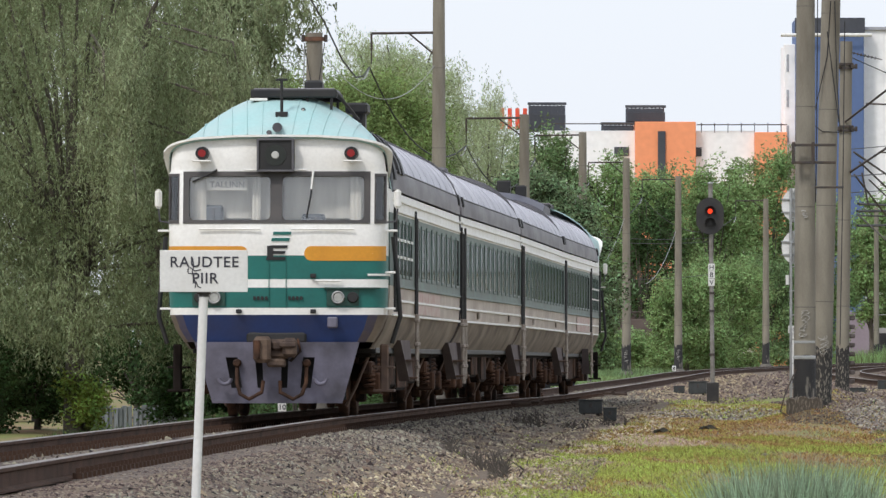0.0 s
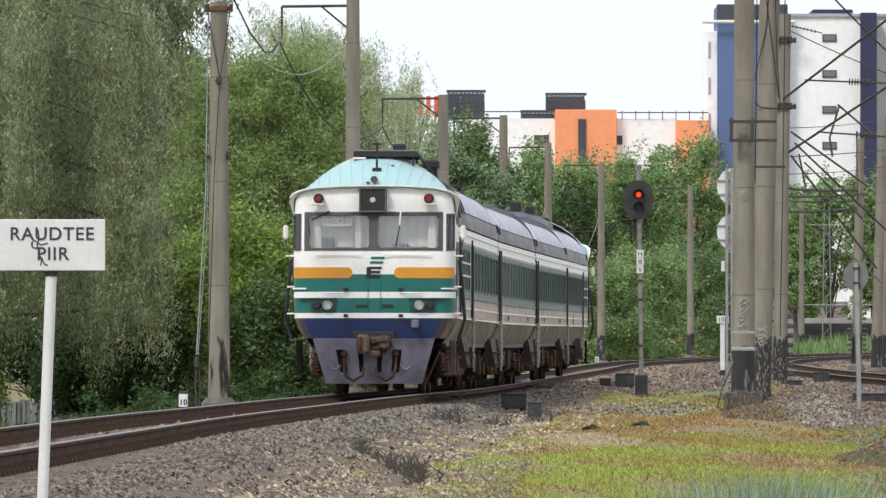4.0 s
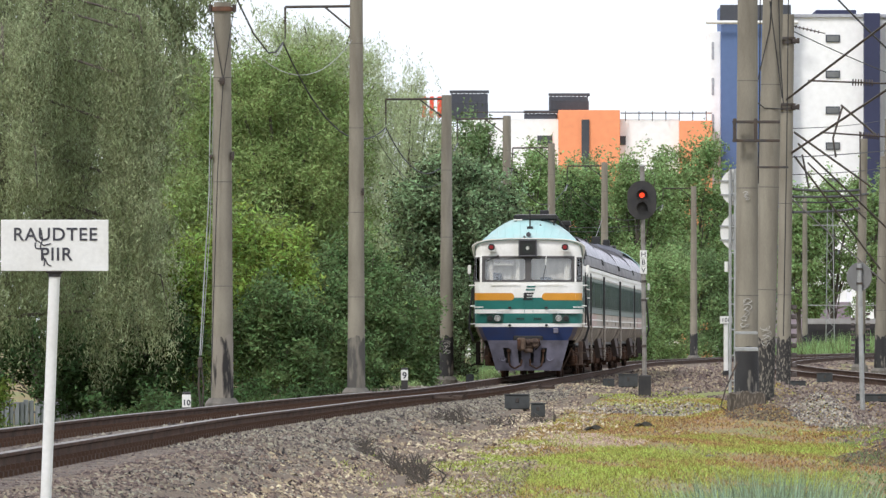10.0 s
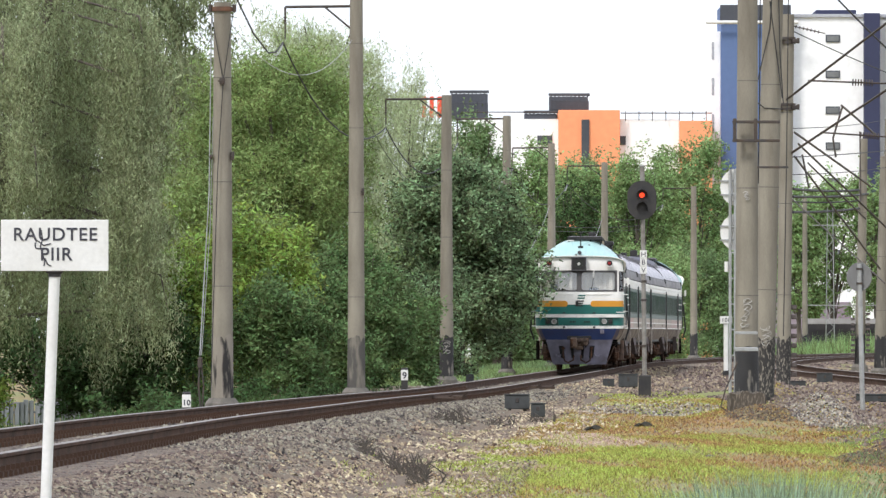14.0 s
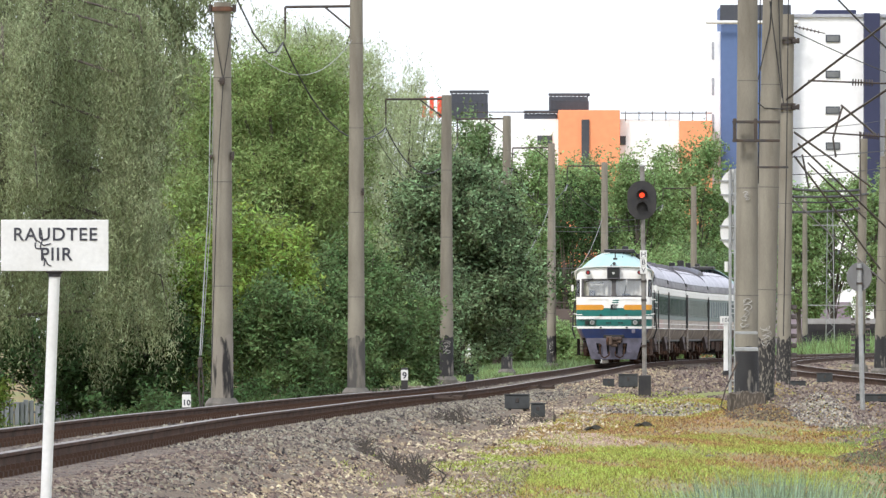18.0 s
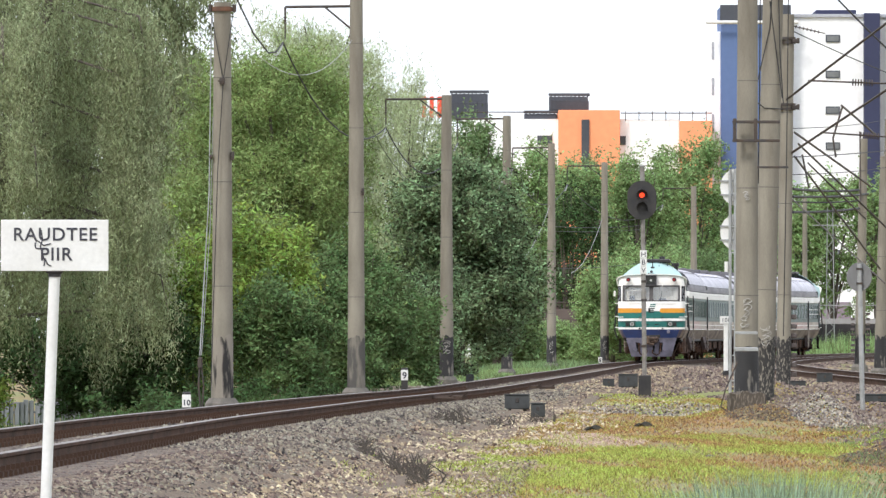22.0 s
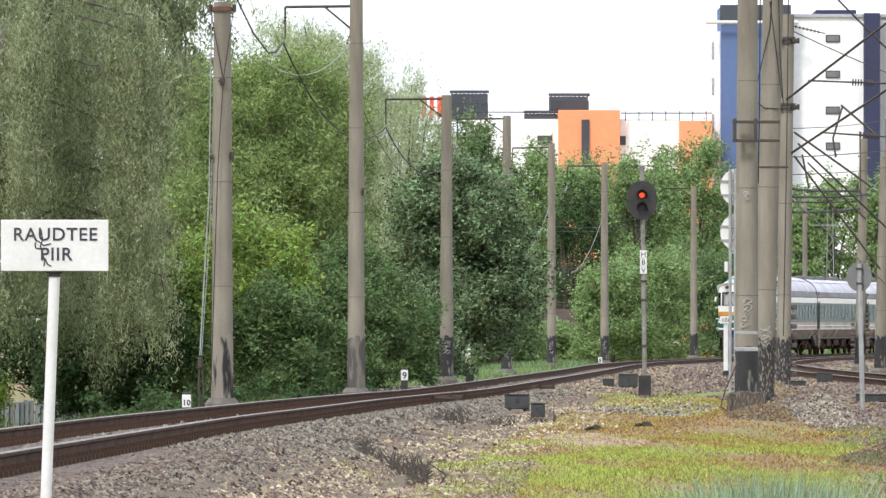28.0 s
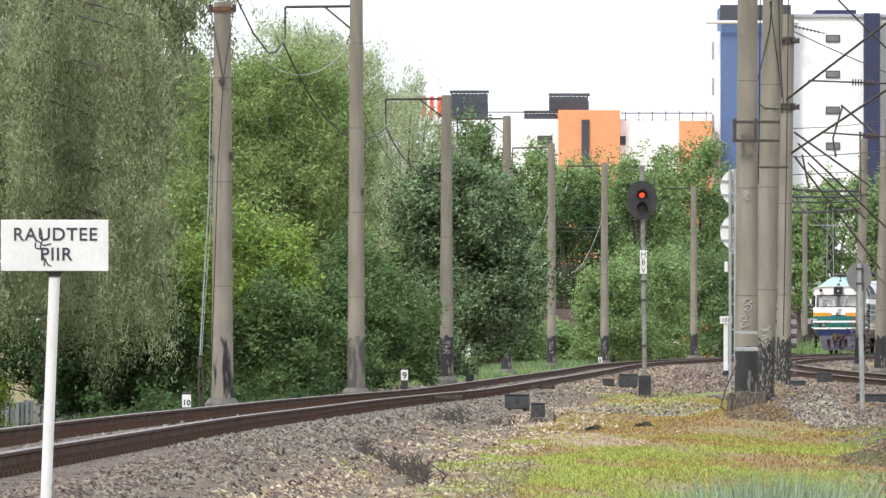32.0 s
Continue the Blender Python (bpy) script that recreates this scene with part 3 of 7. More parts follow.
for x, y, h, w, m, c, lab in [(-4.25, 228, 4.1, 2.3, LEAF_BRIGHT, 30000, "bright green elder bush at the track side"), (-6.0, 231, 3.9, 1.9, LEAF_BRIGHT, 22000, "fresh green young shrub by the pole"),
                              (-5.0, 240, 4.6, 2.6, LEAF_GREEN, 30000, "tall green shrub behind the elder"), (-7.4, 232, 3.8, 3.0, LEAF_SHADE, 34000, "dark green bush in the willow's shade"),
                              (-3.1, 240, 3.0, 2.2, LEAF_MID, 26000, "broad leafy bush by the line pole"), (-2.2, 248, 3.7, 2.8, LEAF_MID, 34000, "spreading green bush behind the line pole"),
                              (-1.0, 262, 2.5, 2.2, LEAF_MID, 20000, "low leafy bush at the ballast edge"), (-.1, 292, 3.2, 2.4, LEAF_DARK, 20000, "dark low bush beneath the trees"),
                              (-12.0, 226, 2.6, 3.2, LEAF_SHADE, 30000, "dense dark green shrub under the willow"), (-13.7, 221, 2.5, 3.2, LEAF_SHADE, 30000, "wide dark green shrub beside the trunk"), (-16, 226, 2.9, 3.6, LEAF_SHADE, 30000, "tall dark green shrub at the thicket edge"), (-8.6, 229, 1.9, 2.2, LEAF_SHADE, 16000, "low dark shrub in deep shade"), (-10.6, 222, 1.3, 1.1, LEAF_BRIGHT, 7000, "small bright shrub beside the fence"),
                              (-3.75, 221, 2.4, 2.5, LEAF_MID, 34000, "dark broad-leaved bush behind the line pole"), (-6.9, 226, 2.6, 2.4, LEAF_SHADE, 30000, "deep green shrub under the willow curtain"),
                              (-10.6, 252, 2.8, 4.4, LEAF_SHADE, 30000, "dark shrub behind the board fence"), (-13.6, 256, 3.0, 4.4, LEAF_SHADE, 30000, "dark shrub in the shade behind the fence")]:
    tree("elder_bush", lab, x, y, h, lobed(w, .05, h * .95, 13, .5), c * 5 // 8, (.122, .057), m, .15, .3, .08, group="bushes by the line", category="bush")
tree("maple_tree", "dense dark green tree leaning over the line", .45, 322, 7.2, lobed(5.0, 1.0, 7.0, 36, .5), 105000, (.165, .074), LEAF_DARK, .2, .4, .25, .25)
for x, y, h, w, m, c in [(1.9, 560, 14.6, 6.5, LEAF_FAR_MID, 30000), (5.6, 610, 14, 7, LEAF_FAR, 28000), (12.2, 600, 13.4, 6.0, LEAF_FAR, 28000), (16.2, 620, 14.4, 6, LEAF_FAR, 28000),
                         (9.3, 680, 14, 7, LEAF_FAR_MID, 24000), (20.5, 660, 12.5, 7, LEAF_FAR, 24000), (2.7, 480, 7, 4.4, LEAF_FAR_MID, 28000), (9.3, 640, 13.4, 6.5, LEAF_FAR, 26000), (13.6, 640, 13.2, 5.5, LEAF_FAR, 24000)]:
    tree("leafy_tree", "rounded green tree beyond the bend", x, y, h, lobed(w, .5, h, 20, top=.68), c * 6 // 5, (.21, .125), m, .1, .5, .25, group="trees beyond the bend")
for x, y, h, w, m in [(8.9, 505, 5.2, 5.0, LEAF_FAR), (6.7, 535, 2.6, 4.8, LEAF_FAR), (11.2, 530, 6.6, 6.5, LEAF_FAR), (15, 565, 7.4, 6, LEAF_FAR_MID)]:
    tree("willow_bush", "light green willow bush inside the bend", x, y, h, lobed(w, .1, h, 16), 30000, (.185, .075), m, .2, .4, .12, group="bushes by the line", category="bush")
for x, y, h, w in [(27.7, 748, 12.6, 5), (30.6, 752, 14, 6.5), (34.5, 765, 15.2, 6.5), (38.5, 770, 16, 6.5), (42.0, 775, 15.5, 6)]:
    tree("leafy_tree", "thin airy tree in front of the tower block", x, y, h, lobed(w, 3.4, h, 16), 16000, (.26, .165), LEAF_FAR, .1, .5, .2, group="trees beyond the bend")


def undergrowth(name, label, y0, y1, off0, off1, n, top, count, mat):
    """Low tangled growth along the left foot of the ballast."""
    Y = rng.uniform(y0, y1, n)
    X = main_x(Y) - rng.uniform(off0, off1, n)
    Z = ground_z(X, Y)
    lobes = np.stack([X, Y, Z + .1, rng.uniform(.3, .7, n), rng.uniform(.5, 1.2, n), rng.uniform(.3, 1, n) * top], 1)
    v, q = leaves(lobes, count, (.11, .05), .2, .2, shell=.2)
    tagged(new(name, arrays(name, v, q, mat)), label, "undergrowth", kind="stuff")


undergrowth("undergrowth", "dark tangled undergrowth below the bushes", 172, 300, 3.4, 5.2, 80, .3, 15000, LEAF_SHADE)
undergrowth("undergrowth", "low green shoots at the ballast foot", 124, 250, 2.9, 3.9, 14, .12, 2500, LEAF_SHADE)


# ---- lettering ----
def letters(text, size, mat, parent, m, bold=0.0):
    cu = bpy.data.curves.new("lettering", "FONT")
    cu.body, cu.size, cu.align_x, cu.offset, cu.extrude, cu.space_character = text, size, "CENTER", bold, .001, 1.1
    cu.materials.append(mat)
    ob = new("lettering", cu)
    ob.parent, ob.matrix_basis = parent, m
    return ob


INK = material("sign_ink", (.035, .035, .05), .6, 0, (.06, .06, .07), 6, 60, 0)


# ---- signal ----
def signal_post():
    x, y = 4.83, 230
    z0 = float(ground_z(x, y))
    t = thing("railway_signal", "railway light signal with black oval backplate and red aspect", "signal", pose(x, y, z0))
    part("base", Build().box(-.15, .15, -.13, .13, -.1, .5, .02), BLACK_PAINT, t)
    part("mast", Build().tube([(0, 0, .2), (-.06, 0, 5.25 - z0)], .055, 12), MAST_GREY, t)
    part("mast_cap", Build().disc((-.06, 0, 5.28 - z0), (0, 0, 1), .07, .05, 12, .01), GALVANISED, t)
    c = Vector((-.07, -.14, 4.45 - z0))
    pts = [(.35 * math.cos(a), (.115 if math.sin(a) > 0 else -.115) + .35 * math.sin(a)) for a in np.linspace(.001, 2 * math.pi + .001, 33)[:-1]]
    n = len(pts)
    b = Build().add([(c.x + u, c.y, c.z + w) for u, w in pts] + [(c.x + u, c.y + .05, c.z + w) for u, w in pts],
                    [tuple(range(n)), tuple(range(2 * n - 1, n - 1, -1))] + [(i, i + n, (i + 1) % n + n, (i + 1) % n) for i in range(n)])
    part("backplate", b, BLACK_PAINT, t)
    for dz, lab in ((.12, "lit red lens"), (-.18, "dark unlit lens")):
        hood = Build()
        hood.grid(lambda a, k: (c.x + .13 * math.cos(a), c.y - .26 * k * (.4 + .6 * max(0, math.sin(a))), c.z + dz + .13 * math.sin(a)), np.linspace(-.6, math.pi + .6, 15), [0, 1])
        hood.grid(lambda a, k: (c.x + .122 * math.cos(a), c.y - .255 * k * (.4 + .6 * max(0, math.sin(a))), c.z + dz + .122 * math.sin(a)), np.linspace(-.6, math.pi + .6, 15), [0, 1], True, True)
        h = part("hood", hood, BLACK_PAINT, t)
        part("lens", Build().disc((c.x, c.y - .03, c.z + dz), (0, 1, 0), .06, .04, 20), glow("red_lamp", (1, .05, .012), 1.5) if dz > 0 else BLACK_PAINT, h, lab)
    part("lamp_bracket", Build().box(c.x - .03, c.x + .05, c.y + .05, .02, c.z - .3, c.z - .24).box(c.x - .03, c.x + .05, c.y + .05, .02, c.z + .2, c.z + .26), STEEL_DARK, t)
    for k, ch in enumerate("HBV"):
        z = 3.16 - k * .19 - z0
        pl = part("letter_plate", Build().box(-.115, .05, -.075, -.065, z - .09, z + .09, .003), WHITE_PAINT, t)
        letters(ch, .17, INK, pl, pose(-.032, -.078, z - .06, 90), .001)
    for z in (1.2, 2.3, 2.75):
        part("mast_clamp", Build().tube([(-.02, 0, z - .03), (-.02, 0, z + .03)], .068, 12), STEEL_DARK, t)
    return t


signal_post()


# ---- boundary sign near the camera ----
def boundary_sign():
    g = float(ground_z(-2.165, 53.6))
    t = thing("boundary_sign", "white railway boundary sign on a leaning white post", "sign", pose(-2.165, 53.6, 0))
    part("post", Build().tube([(-.075, 0, g - .2), (-.002, 0, 1.55)], .031, 16), WHITE_PAINT, t)
    plate = part("plate", Build().box(-.3, .3, -.05, -.042, 1.562, 1.848, .003), WHITE_PAINT, t, "chipped white enamel plate")
    part("bracket", Build().box(-.05, .045, -.046, .03, 1.548, 1.575, .008).tube([(-.002, 0, 1.53), (-.002, 0, 1.57)], .036, 14), BLACK_PAINT, t)
    letters("RAUDTEE", .102, INK, plate, pose(.003, -.0525, 1.733, 90), .0012)
    letters("PIIR", .102, INK, plate, pose(.008, -.0525, 1.622, 90), .0012)
    crack = Build()
    for pts in ([(-.075, 1.79), (-.068, 1.74), (-.08, 1.70), (-.07, 1.66)], [(-.11, 1.70), (-.10, 1.735), (-.06, 1.705), (-.02, 1.715)], [(-.07, 1.66), (-.055, 1.62), (-.06, 1.59)],
                [(-.055, 1.635), (-.04, 1.6), (-.02, 1.59)], [(-.11, 1.72), (-.105, 1.69), (-.07, 1.685)]):
        crack.tube([(x, -.0515, z) for x, z in pts], .004, 5)
    part("chipped_enamel", crack, INK, plate, "dark cracks in the enamel")
    return t


boundary_sign()


# ---- picket markers, kilometre plate and other small posts ----
def picket(text, x, y, z, k):
    t = thing("picket_marker", "small black marker post with white number plate", "marker", pose(x, y, z) @ Matrix.Diagonal((k, k, k, 1)), "picket markers")
    part("post", Build().box(-.075, .075, -.04, .04, -.5, .3, .02), BLACK_PAINT, t)
    pl = part("plate", Build().box(-.08, .08, -.055, -.045, .02, .25, .004), WHITE_PAINT, t)
    letters(text, .2 if len(text) == 1 else .135, INK, pl, pose(0, -.058, .06, 90), .004)


picket("10", -4.35, 163, -.03, .95)
picket("9", -.945, 236, .09, 1.11)
picket("8", 7.15, 437, -.04, 1.1)


def km_post():
    t = thing("kilometre_post", "white post carrying a white kilometre plate", "marker", pose(9.72, 330, float(ground_z(9.72, 330))))
    part("post", Build().box(-.08, .08, -.08, .08, -.3, 1.95, .03), WHITE_PAINT, t)
    part("foot", Build().box(-.11, .11, -.11, .11, -.35, .25, .02), BLACK_PAINT, t)
    pl = part("plate", Build().box(-.21, .21, -.13, -.11, 1.86, 2.12, .01), WHITE_PAINT, t)
    letters("108", .2, INK, pl, pose(0, -.135, 1.92, 90), .001)


km_post()


def cabinet(x, y, w, d, h, lift, label):
    t = thing("trackside_box", label, "box", pose(x, y, float(ground_z(x, y))), "trackside boxes")
    b = part("body", Build().box(-w / 2, w / 2, -d / 2, d / 2, lift, lift + h, .015), BOX_GREY, t)
    part("lid", Build().box(-w / 2 - .015, w / 2 + .015, -d / 2 - .015, d / 2 + .015, lift + h, lift + h + .025, .008), BOX_GREY, b)
    part("hasp", Build().box(-.03, .03, -d / 2 - .02, -d / 2, lift + h * .5, lift + h * .8, .005), STEEL_DARK, b)
    for s in (-1, 1):
        part("leg", Build().box(s * w * .3 - .03, s * w * .3 + .03, -.03, .03, -.2, lift + .02, .005), STEEL_DARK, t)


BOX_GREY = material("box_grey_paint", (.06, .065, .065), .6, .2, (.035, .036, .036), 5, 40, .1)
cabinet(1.435, 186, .48, .3, .27, .07, "dark grey trackside cable box on legs")
cabinet(1.76, 178, .26, .2, .24, .03, "small dark cable box beside the larger one")
cabinet(4.82, 250, .5, .3, .32, .08, "dark point box beside the signal")
cabinet(4.36, 253, .3, .3, .18, .05, "low dark cable box in the ballast")
cabinet(.75, 268, .22, .2, .22, .05, "small dark box on the far shoulder")
cabinet(8.69, 236, .42, .4, .22, .05, "dark point machine by the second track")
cabinet(9.93, 250, .4, .4, .22, .05, "dark point machine box between the rails")
cabinet(8.62, 190, .9, .4, .14, .05, "long low dark cable duct")


RUBBER = material("torn_rubber", (.03, .028, .024), .95, 0, (.06, .055, .04), 9, 60, .6, .6, spec=.1)


def lump(x, y):
    t = thing("rubber_scrap", "dark scrap of torn rubber on the earth", "litter", pose(x, y, float(ground_z(x, y))), "scraps")
    b = Build()
    b.slab(lambda u, w, o: Vector((u * .17, w * .12, .075 * (1 - u * u) * (1 - .5 * w * w) + .01 + .03 * math.sin(u * 5 + w * 3) + o)), np.linspace(-1, 1, 9), np.linspace(-1, 1, 7), .02)
    part("scrap", b, RUBBER, t)


lump(2.52, 160)
lump(3.36, 160.5)
lump(5.9, 180)
for x, y, r in [(3.5, 126, .05), (5.68, 176, .08), (6.2, 158, .04), (6.3, 248, .12)]:
    t = thing("rock", "pale rounded rock lying in the grass", "rock", pose(x, y, float(ground_z(x, y)) + r * .2), "pale rocks")
    b = Build()
    b.grid(lambda a, e: (r * 1.3 * math.cos(a) * math.cos(e) * (1 + .15 * math.sin(3 * a)), r * math.sin(a) * math.cos(e), r * .6 * math.sin(e) * (1 + .1 * math.cos(2 * a))), np.linspace(0, 2 * math.pi, 13), np.linspace(-1.5, 1.5, 7))
    part("stone", b, FOUNDATION, t)


def dead_shrub(x, y, w, h, n, run=0.0):
    """Bare twigs in a row w wide that goes run metres back for each metre sideways."""
    z0 = float(ground_z(x, y))
    t = thing("dead_shrub", "bare dark dead shrub of thin twigs", "shrub", pose(x, y, z0), "dead shrubs")
    for i in range(n):
        x0 = rng.uniform(-1, 1) * w / 2
        l = h * rng.uniform(.35, 1.0) * (1 + .5 * x0 / w)
        y0 = x0 * run + rng.normal() * (1.1 if run else .3)
        g = float(ground_z(x + x0, y + y0)) - z0 - .03
        a, b2 = rng.normal() * .05 - .03, rng.normal() * .07 - .04
        b = Build().tube([(x0, y0, g), (x0 + a, y0, g + l * .5), (x0 + b2, y0, g + l)], [.015, .011, .004], 5)
        for k in range(2):
            q = rng.uniform(.3, .7)
            b.tube([(x0 + a * q * 2, y0, g + l * q), (x0 + a * q * 2 + rng.normal() * .1, y0, g + l * min(1.1, q + .35))], [.007, .002], 4)
        part("twig", b, TWIG, t)


TWIG = material("dead_twig", (.09, .075, .06), .9, 0, (.05, .045, .04), 4, 40, .2)
dead_shrub(-.6, 113.3, .9, .3, 60, -11)
dead_shrub(-.2, 105, .3, .25, 14)
dead_shrub(.15, 155.8, .48, .3, 30, 8)
dead_shrub(1.0, 162, .5, .22, 14)
dead_shrub(1.75, 172, .5, .25, 12)


# ---- posts and plates by the pole group ----
def plate_post():
    t = thing("signal_post", "grey steel signal post with two white oval plates seen from behind", "signal", pose(5.64, 187, float(ground_z(5.64, 187))))
    z0 = float(ground_z(5.64, 187))
    for dx in (-.05, .05):
        part("upright", Build().tube([(dx, 0, -.1), (dx, 0, 4.45 - z0)], .03, 8), GALVANISED, t)
    for z in np.arange(.4, 4.3, .5):
        part("rung", Build().tube([(-.05, 0, z), (.05, 0, z)], .014, 5), GALVANISED, t)
    for zc in (4.1, 3.22):
        b = Build()
        pts = [(.32 * math.cos(a), .36 * math.sin(a)) for a in np.linspace(0, 2 * math.pi, 29)[:-1]]
        n = len(pts)
        b.add([(u + .08, .06, zc - z0 + w) for u, w in pts] + [(u + .08, .09, zc - z0 + w) for u, w in pts], [tuple(range(n)), tuple(range(2 * n - 1, n - 1, -1))] + [(i, i + n, (i + 1) % n + n, (i + 1) % n) for i in range(n)])
        p = part("oval_plate", b, WHITE_PAINT, t, "white oval plate")
        for dz in (-.15, .12):
            part("plate_bracket", Build().box(-.25, .3, .03, .058, zc - z0 + dz - .015, zc - z0 + dz + .015), GALVANISED, p)
    part("insulator", Build().tube([(-.12, 0, 2.45 - z0), (-.12, 0, 2.65 - z0)], .04, 8), WHITE_PAINT, t)


plate_post()


PLATE_GREY = material("grey_sign_back", (.2, .2, .2), .6, .2, (.15, .15, .15), 3, 30, .05)


def round_sign():
    x, y = 7.78, 179
    z0 = float(ground_z(x, y))
    t = thing("round_sign", "grey round sign seen from behind on a thin steel post", "sign", pose(x, y, z0))
    part("post", Build().tube([(.04, 0, -.1), (-.02, 0, 2.55 - z0)], .045, 12), GALVANISED, t)
    pl = part("plate", Build().disc((-.02, .07, 2.3 - z0), (.62, 1, 0), .27, .02, 28, .004), PLATE_GREY, t)
    for z in (2.18, 2.45):
        part("clamp", Build().box(-.08, .04, -.05, .06, z - z0 - .02, z - z0 + .02), STEEL_DARK, pl)


round_sign()

# the farther poles of the second track
for x, y, z0, top, tilt, lab in [(16.05, 370, 0, 8.8, .16, "leaning concrete pole with steel fittings beside the second track"), (15.45, 340, -.05, 7.56, .18, "leaning concrete pole with tarred foot by the second track"),
                                 (15.97, 345, -.05, 9.0, .05, "weathered tapered concrete pole beyond the second track"), (24.3, 645, .05, 10.6, 0, "distant slender concrete pole beyond the second track")]:
    pole(x, y, z0, top, .2, .15, lean=(tilt, 0), label=lab, group="poles beyond the second track")


FITTING = material("weathered_fitting_steel", (.13, .11, .105), .85, .1, (.07, .055, .05), 8, 40, .3, .6)


def fittings(x, y, z):
    t = thing("pole_fittings", "stacked grey-brown steel fittings clamped to a pole", "fittings", pose(x, y, z), "pole fittings")
    for k in range(8):
        part("clip", Build().box(-.07, .08, -.1, .1, k * .2, k * .2 + .1, .02), FITTING, t)


fittings(7.29, 200.1, .35)
fittings(15.77, 369.8, .4)
fittings(16.35, 369.8, .6)


# ---- lattice mast far behind ----
def lattice(x, y, top, w):
    t = thing("lattice_mast", "slim pale steel lattice mast", "mast", pose(x, y, 0))
    for s in (-1, 1):
        part("leg", Build().tube([(s * w, 0, 0), (s * w * .6, 0, top)], .034, 5), GALVANISED, t)
    n = int(top / .6)
    for k in range(n):
        s = 1 if k % 2 else -1
        part("brace", Build().tube([(s * w * (1 - .4 * k / n), 0, k * .6), (-s * w * (1 - .4 * (k + 1) / n), 0, k * .6 + .6)], .018, 4), GALVANISED, t)
    part("cross_arm", Build().tube([(-1.2, 0, top - 1.2), (1.6, 0, top - 1.2)], .035, 5), GALVANISED, t)


lattice(26.6, 660, 10, .3)


# ---- straps between the near poles ----
def yoke():
    t = thing("pole_yoke", "dark steel yoke clamping two concrete poles together", "clamp", pose(5.35, 169.6, 0))
    for z in (4.65, 4.98):
        part("strap", Build().box(-.24, .6, -.04, .04, z - .025, z + .025, .006), STEEL_DARK, t)
    for x in (-.2, .17):
        part("channel", Build().box(x - .03, x + .03, -.06, .04, 4.62, 5.04, .01), STEEL_DARK, t)
    part("strap", Build().box(.2, .75, .0, .06, 4.16, 4.2, .005), STEEL_DARK, t)
    part("strap", Build().box(-.2, .2, -.2, -.16, 1.23, 1.28, .005), GALVANISED, t)
    part("strap", Build().box(-.21, .21, -.24, -.19, .93, 1.0, .01), GALVANISED, t)


yoke()


def bar_thing(name, label, category, pts, r, mat=STEEL_DARK, group="", n=6):
    o = [Vector(p) for p in pts]
    t = thing(name, label, category, Matrix.Translation(o[0]), group)
    part("rod" if "stay" in name else "wire", Build().tube([p - o[0] for p in o], r, n), mat, t)
    return t


def view(px, pz, d):
    """A place d ahead, from its sideways and upward angle in thousandths."""
    return Vector((px * d / 1000, d, 1.2 + pz * d / 1000))


def sag(a, b, drop, n=14):
    a, b = Vector(a), Vector(b)
    return [a.lerp(b, k / n) - Vector((0, 0, drop * 4 * (k / n) * (1 - k / n))) for k in range(n + 1)]


MAST_CHALK = material("chalky_paint", (.5, .49, .46), .9, 0, (.32, .3, .27), 9, 60, .1, .8)


def scribble(x, y, z, label, strokes, mat=MAST_CHALK):
    t = thing("graffiti", label, "graffiti", pose(x, y, z), "graffiti")
    for pts in strokes:
        part("stroke", Build().tube([(u, -.004 - .5 * (.21 - math.sqrt(max(.01, .21 ** 2 - u * u))) * -2, w) for u, w in pts], .0075, 5), mat, t)


def zigzag(n, w, h):
    """n rounded scrawled signs, one over the other."""
    out = []
    for k in range(n):
        c, a0, turn = rng.uniform(-.3, .3) * w, rng.uniform(0, 6), rng.uniform(2.6, 5.2)
        out.append([(c + w * .75 * math.cos(a0 + turn * q), k * h + h * .5 + h * .42 * math.sin(a0 + turn * q) + .15 * h * q) for q in np.linspace(0, 1, 9)])
        out.append([(rng.uniform(-w, 0), k * h + rng.uniform(0, h * .3)), (rng.uniform(0, w), k * h + rng.uniform(h * .5, h))])
    return out


scribble(5.36, 169.782, 1.34, "white scrawl painted on the concrete pole", zigzag(5, .1, .105))
scribble(5.36, 169.782, 3.6, "faded white scrawl high on the pole", zigzag(3, .06, .05))
scribble(5.98, 177.75, 1.0, "white scrawl low on the leaning pole", zigzag(4, .12, .1))
scribble(.1, 271.79, .7, "pale scrawl on the tarred pole foot", zigzag(4, .1, .09))
scribble(4.46, 394.79, .5, "pale scrawl on the tarred pole foot", zigzag(4, .09, .12))
scribble(7.4, 439.79, .5, "pale scrawl on the tarred pole foot", zigzag(4, .09, .12))

for pts in ([(6.12, 177.81, 8.0), (6.05, 177.81, 6.9), (5.75, 177.8, 5.6), (5.72, 177.8, 4.6)], [(6.2, 177.81, 8.0), (6.24, 177.81, 6.4), (6.3, 177.81, 5.5)], [(6.05, 177.81, 7.4), (6.28, 177.81, 5.6)],
            [(5.72, 177.8, 5.6), (5.95, 177.81, 5.42), (6.3, 177.81, 5.4)], [(5.62, 170.0, 7.8), (5.6, 170.0, 5.2), (5.58, 170, 3.9)], [(6.4, 177.9, 7.6), (6.36, 177.8, 4.5), (6.3, 177.8, 1.2)]):
    bar_thing("pole_cable", "black cable clipped to a concrete pole", "cable", pts, .0105, CABLE, "pole cables", 5)
bar_thing("pole_cable", "brown guy wire bent down to the ground", "cable", [(5.2, 169.6, .75), (4.98, 169.5, .25), (4.9, 169.4, -.05), (5.1, 169.4, -.2), (5.5, 169.5, -.22)], .014, STEEL_DARK, "pole cables", 5)


